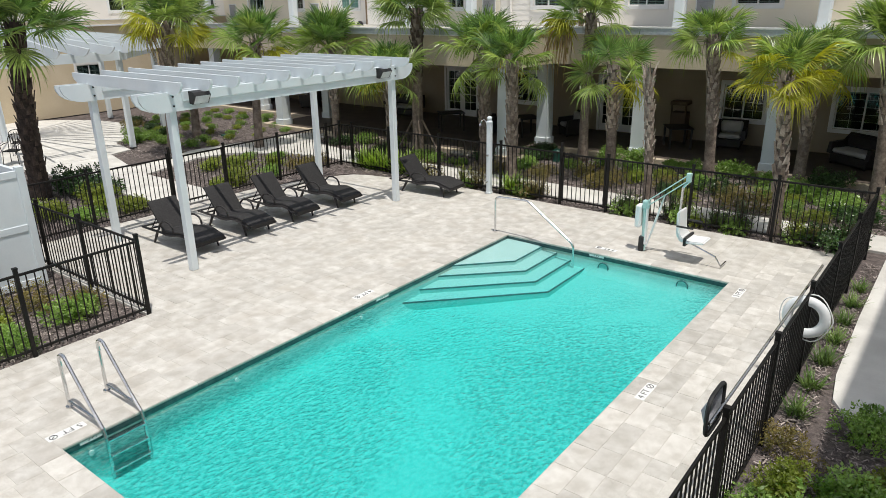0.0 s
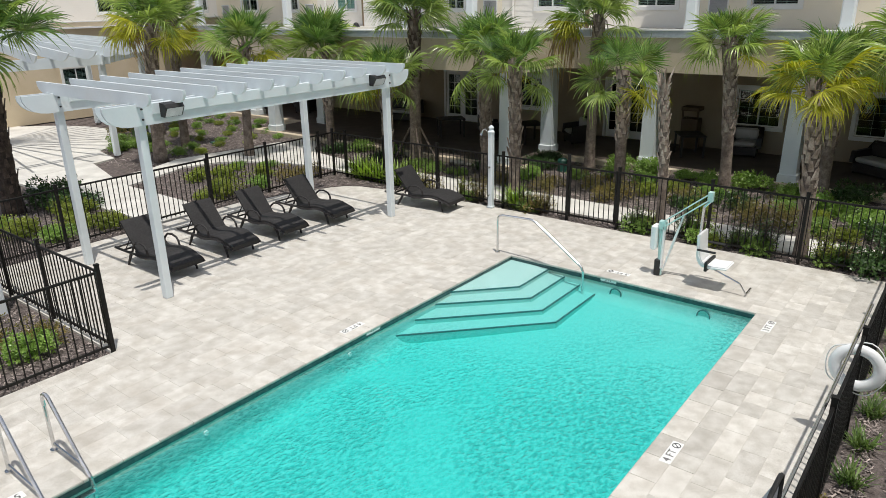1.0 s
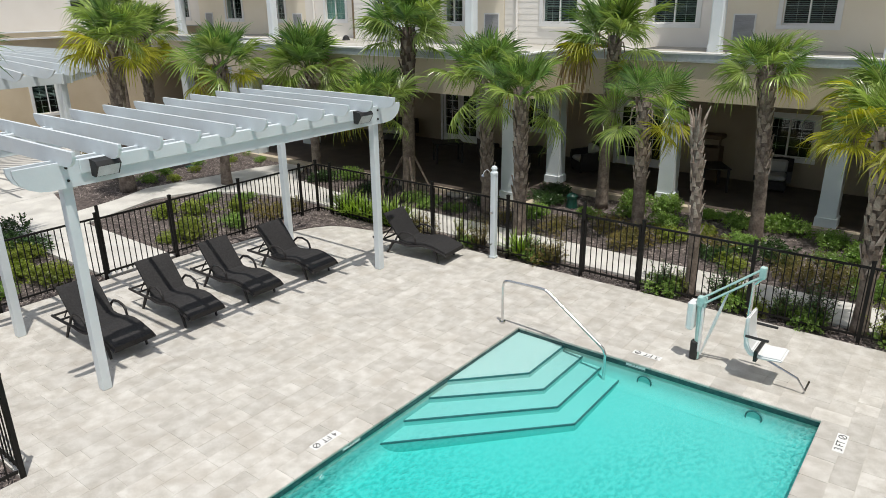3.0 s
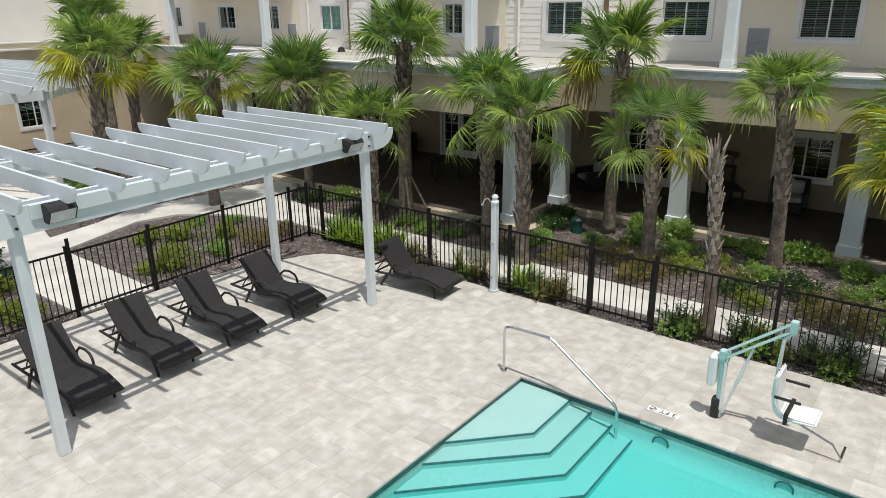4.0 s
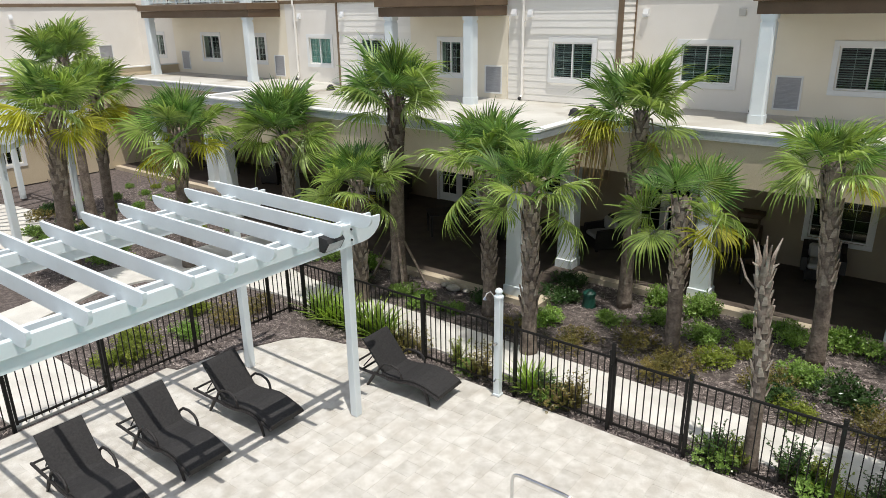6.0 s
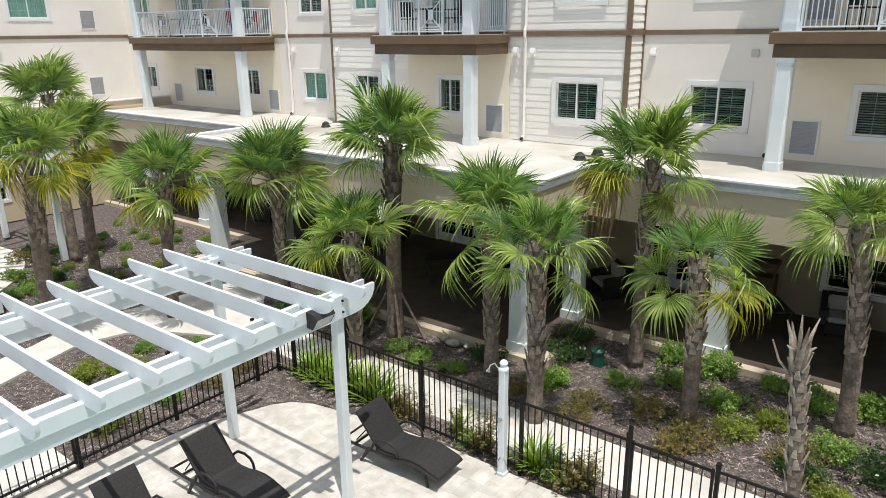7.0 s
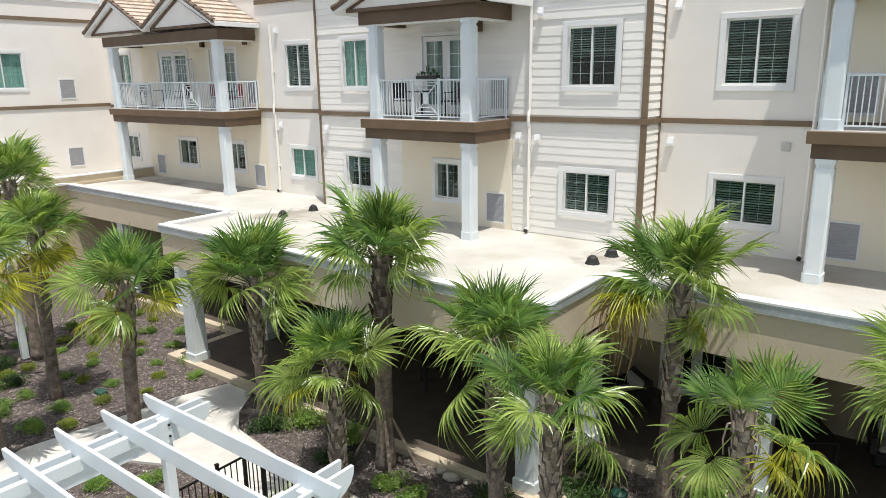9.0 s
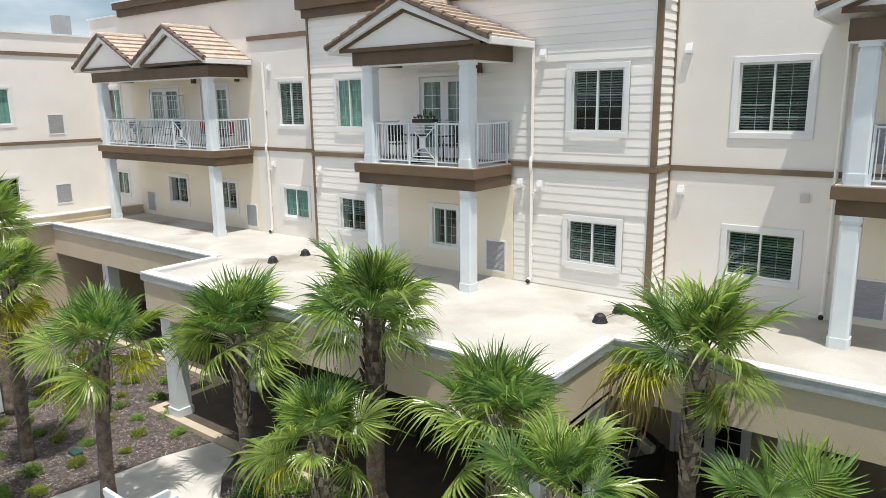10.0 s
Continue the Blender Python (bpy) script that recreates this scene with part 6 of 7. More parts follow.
# ---- palms ----
def fan_leaf(seed, droop, spread=118, n=36, R=0.9, stalk=0.55, cup=0.25):
    """A fan palm leaf: stalk along +x, a pleated blade on a short arched midrib, split half way into stiff narrow fingers with thread tips."""
    rng = random.Random(seed)
    bm = bmesh.new()
    sag = 0.08 + 0.12 * droop
    st = [Vector((stalk * k / 4, 0, -sag * (k / 4) ** 2 * stalk)) for k in range(5)]
    tube(bm, st, [0.022, 0.017, 0.014, 0.012, 0.011], 4)
    hub = st[-1]
    step = radians(spread * 2 / n)
    for k in range(n):
        f = -1 + 2 * (k + 0.5) / n
        a = radians(f * spread) + rng.uniform(-0.02, 0.02)
        ln = R * (1.0 - 0.26 * f * f) * rng.uniform(0.82, 1.08)
        split = rng.uniform(0.48, 0.63)
        costa = 0.2 * R * (1 - abs(f)) ** 0.7
        dr = droop * rng.uniform(0.3, 1.9) + (0.5 * rng.random() if rng.random() < 0.16 else 0.0)
        bend = rng.uniform(-0.14, 0.14)
        lift = rng.uniform(-0.035, 0.035)
        prev = None
        for q, ww in ((0.05, 1.0), (split * 0.6, 1.0), (split, 0.94), (split + 0.13, 0.66), (0.84, 0.36), (0.94, 0.2), (1.0, 0.04)):
            r = ln * q
            hw = step * 0.5 * min(r, ln * split) * ww
            aa = a + bend * max(0.0, q - split)
            d = Vector((math.cos(aa), math.sin(aa), 0.0))
            sd = Vector((-d.y, d.x, 0))
            reach = r * (1 - 0.3 * dr * q * q)
            z = cup * abs(math.sin(aa)) ** 1.4 * r - dr * 0.95 * q ** 4.2 * ln - 0.16 * (costa / R) * r - 0.3 * droop * q * q * max(0.0, d.x) * ln + lift * max(0.0, q - split) * 2
            pos = hub + Vector((costa, 0, -0.35 * costa * costa)) + d * reach + Vector((0, 0, z))
            ridge = 0.5 * hw
            cur = (bm.verts.new(pos - sd * hw + Vector((0, 0, ridge))), bm.verts.new(pos - Vector((0, 0, ridge))), bm.verts.new(pos + sd * hw + Vector((0, 0, ridge))))
            if prev:
                bm.faces.new((prev[0], prev[1], cur[1], cur[0]))
                bm.faces.new((prev[1], prev[2], cur[2], cur[1]))
            prev = cur
    return bm


LEAVES = {}
for kind, mat, droop, cup in (("green", "frond", 0.12, 0.36), ("lit", "frond_lit", 0.2, 0.2), ("old", "frond_lit", 0.32, -0.1), ("yellow", "frond_yellow", 0.33, -0.15), ("dry", "dry", 1.0, -0.6)):
    LEAVES[kind] = [mesh_of(fan_leaf(17 * i + len(kind), droop * (0.75 + 0.2 * i), 112 + 6 * i, stalk=0.36 + 0.12 * i, R=0.8 + 0.05 * i, cup=cup), "leaf", M[mat]) for i in range(4)]


def boot_mesh():
    bm = bmesh.new()
    vs = [bm.verts.new(p) for p in ((-0.065, 0.0, 0.0), (0.065, 0.0, 0.0), (0.05, 0.03, 0.0), (-0.05, 0.03, 0.0), (-0.03, 0.07, 0.2), (0.035, 0.075, 0.19), (0.02, 0.1, 0.21), (-0.02, 0.1, 0.205))]
    for f in ((0, 3, 2, 1), (0, 1, 5, 4), (1, 2, 6, 5), (2, 3, 7, 6), (3, 0, 4, 7), (4, 5, 6, 7)):
        bm.faces.new([vs[i] for i in f])
    return bm


def palm(x, y, h, lean=(0, 0), n=26, yellow=3, old=5, size=1.0, seed=0, boots=0.55, rad=0.15, crown=True, props=False, extra=(), dark=False, fall=93):
    rng = random.Random(seed + int(abs(x * 97 + y * 31)))
    n = int(n * 1.25)
    p = thing("palm_tree" if crown else "palm_stump", "sabal palm with green fan fronds and a rough trunk" if crown else "bare topped palm trunk with splintered leaf bases", "palm", pose(x, y, -0.05), "garden palms")
    pts, rs, k = [], [], 26
    for i in range(k + 1):
        f = i / k
        pts.append((lean[0] * f * f, lean[1] * f * f, (h + 0.05) * f))
        rs.append(rad * (1.25 - 0.6 * min(1, f * 6) * 0.4 + (0.012 if i % 2 else -0.012)) * (1 - 0.12 * f))
    part("trunk", tube(bmesh.new(), pts, rs, 12), M["dark_bark" if dark else "bark"], p, "dark brown shaggy trunk" if dark else "grey-brown ringed trunk", smooth=True)
    bm = bmesh.new()
    proto = boot_mesh()
    src = [v.co.copy() for v in proto.verts]
    proto.verts.index_update()
    fcs = [[v.index for v in f.verts] for f in proto.faces]
    proto.free()
    nb = int(h * boots / 0.032)
    for i in range(nb):
        f = 1 - boots * (1 - i / nb)
        z = h * f
        a = i * 137.5 + rng.uniform(-8, 8)
        r = rad * 0.88
        sc = rng.uniform(0.75, 1.2) * (1.0 if crown else 0.7)
        mt = pose(lean[0] * f * f, lean[1] * f * f, z, 0, 0, a) @ pose(0, r, -0.05, rng.uniform(2, 16), rng.uniform(-10, 10), 0) @ Matrix.Scale(sc, 4)
        vv = [bm.verts.new(mt @ c) for c in src]
        for q in fcs:
            bm.faces.new([vv[j] for j in q])
    part("bark_sheath", bm, M["dark_boot" if dark or props else "boot"], p, "split woody leaf bases", kind="stuff")
    top = Vector((lean[0], lean[1], h))
    if crown:
        for i in range(n):
            f = i / (n - 1)
            el = 88 - fall * f ** 1.15 + rng.uniform(-14, 14)
            if i >= n - 2:
                el -= 16
            az = i * 137.5 + rng.uniform(-22, 22)
            if i >= n - (yellow + 1) // 2:
                kind = "yellow"
            elif i >= n - (yellow + 1) // 2 - old:
                kind = "old"
            else:
                kind = "green" if rng.random() < 0.48 else "lit"
            me = LEAVES[kind][rng.randrange(2) if f < 0.35 else 1 + rng.randrange(3)]
            sc = 0.97 * size * rng.uniform(0.84, 1.1) * (0.82 if f < 0.1 else 1.0)
            mt = pose(top.x, top.y, top.z - 0.2 * f, 0, 0, az) @ pose(0.06, 0, 0, 0, -el, 0) @ pose(0, 0, 0, rng.uniform(-55, 55), 0, 0) @ Matrix.Scale(sc, 4)
            place("leaf", me, p, mt)
        for az, el, roll, kind, sc in extra:
            mt = pose(top.x, top.y, top.z - 0.2, 0, 0, az) @ pose(0.06, 0, 0, 0, -el, 0) @ pose(0, 0, 0, roll, 0, 0) @ Matrix.Scale(sc * size, 4)
            place("leaf" if kind != "dry" else "dry_leaf", LEAVES[kind][2], p, mt)
        for i in range(3):
            az = i * 118 + rng.uniform(-20, 20)
            ca, sa = math.cos(radians(az)), math.sin(radians(az))
            dn = rng.uniform(0.3, 0.6)
            q = [(top.x + 0.1 * ca, top.y + 0.1 * sa, h - 0.1), (top.x + 0.22 * ca, top.y + 0.22 * sa, h - 0.12), (top.x + 0.27 * ca, top.y + 0.27 * sa, h - 0.1 - dn * 0.5), (top.x + 0.25 * ca, top.y + 0.25 * sa, h - 0.1 - dn)]
            part("dead_stalk", tube(bmesh.new(), q, [0.022, 0.02, 0.016, 0.008], 4), M["boot"], p, "dry brown hanging stalk")
    else:
        for i in range(11):
            az = i * 137.5 + rng.uniform(-12, 12)
            ca, sa, out = math.cos(radians(az)), math.sin(radians(az)), rng.uniform(0.05, 0.16)
            hh = rng.uniform(0.08, 0.42)
            q = [(top.x + 0.06 * ca, top.y + 0.06 * sa, h - 0.25), (top.x + (0.07 + out * 0.4) * ca, top.y + (0.07 + out * 0.4) * sa, h + hh * 0.45), (top.x + (0.07 + out) * ca, top.y + (0.07 + out) * sa, h + hh)]
            part("splinter", tube(bmesh.new(), q, [0.034, 0.026, 0.008], 5), M["boot"], p, "pale broken leaf stalk")
        q = [(top.x + 0.02, top.y - 0.05, h - 0.4), (top.x - 0.2, top.y - 0.08, h - 0.15), (top.x - 0.3, top.y - 0.1, h + 0.12)]
        part("splinter", tube(bmesh.new(), q, [0.022, 0.016, 0.01], 5), M["boot"], p, "pale broken leaf stalk")
    if props:
        for a in (20, 140, 215, 320):
            ca, sa = math.cos(radians(a)), math.sin(radians(a))
            part("prop", tube(bmesh.new(), [(0.75 * ca, 0.75 * sa, 0.03), (0.17 * ca, 0.17 * sa, 1.15)], 0.035, 4), M["bark"], p, "wooden support prop")
    return p


palm(-8.05, 18.45, 3.2, (-0.1, 0), 7, 0, 2, 0.9, 1, extra=[(20, -16, 15, "yellow", 1.0), (345, -28, -20, "yellow", 0.9), (222, 4, 70, "lit", 1.0), (40, 42, 60, "green", 1.0)])
palm(-9.8, 20.2, 4.5, (0.06, 0), 18, 0, 3, 1.04, 2, 0.5, fall=68, extra=[(217, 8, 20, "yellow", 1.0), (212, 0, -30, "dry", 1.05), (225, -6, 40, "yellow", 0.9), (208, 18, 30, "old", 0.95), (350, -62, 10, "old", 0.75), (20, -55, -20, "yellow", 0.65)])
palm(-10.4, 16.9, 3.5, (-0.08, 0.05), 18, 0, 6, 0.8, 3, 0.75)
palm(-12.1, 18.0, 3.6, (-0.12, 0), 20, 1, 7, 1.0, 4, 0.75)
palm(-15.05, 18.25, 4.7, (0.1, 0), 24, 0, 8, 1.02, 5, 0.45, 0.19, props=True)
palm(-14.98, 16.84, 2.95, (0.05, 0), 19, 1, 5, 0.86, 6, 0.8, extra=[(235, -18, 30, "yellow", 0.95), (210, -8, -40, "lit", 0.95)])
palm(-19.0, 18.2, 3.5, (-0.05, 0), 22, 0, 7, 1.2, 7, 0.6)
palm(-20.5, 15.73, 3.8, (0.45, 0), 17, 3, 4, 0.95, 8, 0.4, extra=[(225, -28, 20, "yellow", 0.95), (250, -40, -20, "yellow", 0.8), (240, -22, 40, "dry", 0.7), (35, -8, 30, "yellow", 0.8)])
palm(-22.4, 13.5, 4.55, (0.75, 0), 21, 6, 3, 0.95, 9, 0.5, 0.2, fall=80, extra=[(230, -8, 20, "yellow", 1.05), (205, 4, -30, "dry", 0.9), (240, 10, 10, "yellow", 1.0), (355, -22, 10, "yellow", 0.95), (20, -12, 40, "yellow", 0.9)])
palm(-24.2, 15.6, 4.6, (0.4, 0), 20, 5, 3, 0.85, 10, 0.45, extra=[(335, -38, 10, "yellow", 0.95), (10, -30, 40, "yellow", 0.85)])
palm(-27.4, 16.5, 5.3, (0, 0), 21, 3, 5, 1.0, 11, 0.4)
palm(-5.7, 19.85, 3.95, (-0.3, 0), 18, 1, 6, 0.78, 12, 0.6)
palm(-2.95, 15.78, 3.45, (-0.25, 0), 20, 24, 6, 0.76, 13, 0.7, 0.12)
palm(-3.5, 20.6, 3.35, (0.05, 0), 20, 9, 8, 0.9, 14, 0.6)
palm(-1.6, 20.0, 3.95, (-0.3, 0), 21, 0, 5, 1.0, 15, 0.5)
palm(-19.9, 7.85, 4.6, (0.35, 0.1), 28, 0, 3, 1.15, 16, 0.97, 0.235, dark=True, fall=92)
palm(-5.8, 15.66, 3.2, (-0.2, 0), seed=17, boots=0.6, crown=False, rad=0.1)


# ---- shrubs and bedding ----
def leaf_quad(bm, c, d, up, ln, wd):
    d = d.normalized()
    s = d.cross(up)
    s = s.normalized() if s.length > 1e-4 else Vector((1, 0, 0))
    vs = [bm.verts.new(c), bm.verts.new(c + d * ln * 0.5 + s * wd * 0.5), bm.verts.new(c + d * ln), bm.verts.new(c + d * ln * 0.5 - s * wd * 0.5)]
    bm.faces.new(vs)


def bush(seed, rx, rz, n, ln, mat):
    """A low rounded mound of small leaves on short twigs, with a broken outline."""
    rng = random.Random(seed)
    bm = bmesh.new()
    lumps = [(Vector((rng.uniform(-0.55, 0.55) * rx, rng.uniform(-0.55, 0.55) * rx, rng.uniform(0.22, 0.5) * rz)), rng.uniform(0.38, 0.62)) for _ in range(9)]
    shoots = n // 6
    for _ in range(shoots):
        c, s = lumps[rng.randrange(9)]
        v = Vector((rng.gauss(0, 1), rng.gauss(0, 1), rng.gauss(0.45, 0.8))).normalized()
        r = s * rng.uniform(0.7, 1.12)
        tip = c + Vector((v.x * rx * r, v.y * rx * r, v.z * rz * r))
        if tip.z < 0.03:
            continue
        out = (v + Vector((rng.uniform(-0.4, 0.4), rng.uniform(-0.4, 0.4), 0.25))).normalized()
        turn = rng.uniform(0, 360)
        for k in range(6):
            az = radians(turn + 137.5 * k)
            side = out.orthogonal().normalized()
            side = side * math.cos(az) + out.cross(side) * math.sin(az)
            d = (side + out * (0.25 + 0.22 * k)).normalized()
            leaf_quad(bm, tip - out * (0.011 * (5 - k)), d, out, ln * rng.uniform(0.75, 1.2), ln * rng.uniform(0.5, 0.65))
    return mesh_of(bm, "foliage", M[mat])


def sprig(seed, h, stems, mat, ln=0.09):
    """An open young shrub: branching woody stems with glossy oval leaves."""
    rng = random.Random(seed)
    bm, tw = bmesh.new(), bmesh.new()
    for _ in range(stems):
        a, t = rng.uniform(0, 360), rng.uniform(4, 40)
        top = pose(0, 0, 0, 0, t, a) @ Vector((0, 0, h * rng.uniform(0.5, 1.0)))
        b0 = Vector((rng.uniform(-0.1, 0.1), rng.uniform(-0.1, 0.1), 0))
        tube(tw, [b0, b0 + top * 0.6, b0 + top], [0.008, 0.006, 0.003], 4, False)
        m = int(30 * top.length)
        for k in range(m):
            f = 0.22 + 0.78 * k / max(1, m - 1)
            az = rng.uniform(0, 6.28)
            d = Vector((math.cos(az), math.sin(az), rng.uniform(-0.15, 0.7)))
            leaf_quad(bm, b0 + top * f, d, Vector((rng.uniform(-0.3, 0.3), rng.uniform(-0.3, 0.3), 1)), ln * rng.uniform(0.7, 1.25), ln * rng.uniform(0.5, 0.62))
    return mesh_of(bm, "foliage", M[mat]), mesh_of(tw, "stems", M["twig"])


def strap_clump(seed, n, ln, mat, width=0.02):
    rng = random.Random(seed)
    bm = bmesh.new()
    for _ in range(n):
        az, t = rng.uniform(0, 6.28), rng.uniform(0.25, 0.95)
        d = Vector((math.cos(az) * t, math.sin(az) * t, 1)).normalized()
        s = Vector((-math.sin(az), math.cos(az), 0)) * width
        b0 = Vector((rng.uniform(-0.1, 0.1), rng.uniform(-0.1, 0.1), 0))
        prev = None
        L = ln * rng.uniform(0.65, 1.1)
        for q, w in ((0, 0.8), (0.4, 1.0), (0.75, 0.7), (1.0, 0.08)):
            pos = b0 + d * (L * q) + Vector((math.cos(az), math.sin(az), -1)) * (0.3 * L * q * q * t)
            cur = (bm.verts.new(pos - s * w), bm.verts.new(pos + s * w))
            if prev:
                bm.faces.new((prev[0], prev[1], cur[1], cur[0]))
            prev = cur
    return mesh_of(bm, "blades", M[mat])


KINDS = {
    "green": [bush(i, 0.45, 0.40, 2600, 0.05, "shrub") for i in range(3)],
    "dark": [bush(10 + i, 0.46, 0.46, 2400, 0.055, "shrub_dark") for i in range(2)],
    "yellow": [bush(20 + i, 0.40, 0.36, 2100, 0.048, "shrub_yellow") for i in range(3)],
    "copper": [bush(30 + i, 0.46, 0.5, 1900, 0.042, "shrub_copper") for i in range(3)],
}
SPRIG = [sprig(40 + i, 0.92, 34, mt, 0.075) for i, mt in enumerate(("shrub_dark", "shrub_yellow", "shrub_dark", "shrub_copper"))]
STRAP = [strap_clump(60 + i, 80, 0.78, "blade", 0.02) for i in range(2)]
TUFT = [strap_clump(70 + i, 80, 0.38, "turf", 0.009) for i in range(2)]
WORDS = {"green": "rounded bright green shrub growing in the mulch", "dark": "dark green glossy shrub growing in the mulch",
         "yellow": "low yellow-green shrub growing in the mulch", "copper": "copper-tinged shrub growing in the mulch"}
srng = random.Random(5)


def shrub(kind, x, y, s=1.0):
    sc = s * (0.95 if x > -11.5 and y > 16 else 0.74 if x < -21 else 1.0) * srng.uniform(0.85, 1.15)
    b = thing("shrub", WORDS[kind], "shrub", pose(x, y, -0.05, 0, 0, srng.uniform(0, 360)), "bed shrubs")
    place("foliage", KINDS[kind][srng.randrange(len(KINDS[kind]))], b, Matrix.Diagonal((sc, sc, sc * srng.uniform(0.8, 1.1), 1)))


def upright(x, y, s=1.0, k=None):
    i = srng.randrange(4) if k is None else k
    b = thing("upright_shrub", "upright leafy young shrub beside the fence", "shrub", pose(x, y, -0.05, 0, 0, srng.uniform(0, 360)), "fence shrubs")
    sc = s * srng.uniform(0.85, 1.15)
    for me, nm in zip(SPRIG[i], ("foliage", "stem")):
        place(nm, me, b, Matrix.Scale(sc, 4))


def clump(x, y, s=1.0, meshes=STRAP, label="clump of long green strap leaves"):
    b = thing("grass_clump", label, "grass", pose(x, y, -0.05, 0, 0, srng.uniform(0, 360)), "grass clumps")
    place("foliage", meshes[srng.randrange(2)], b, Matrix.Scale(s * srng.uniform(0.85, 1.15), 4))


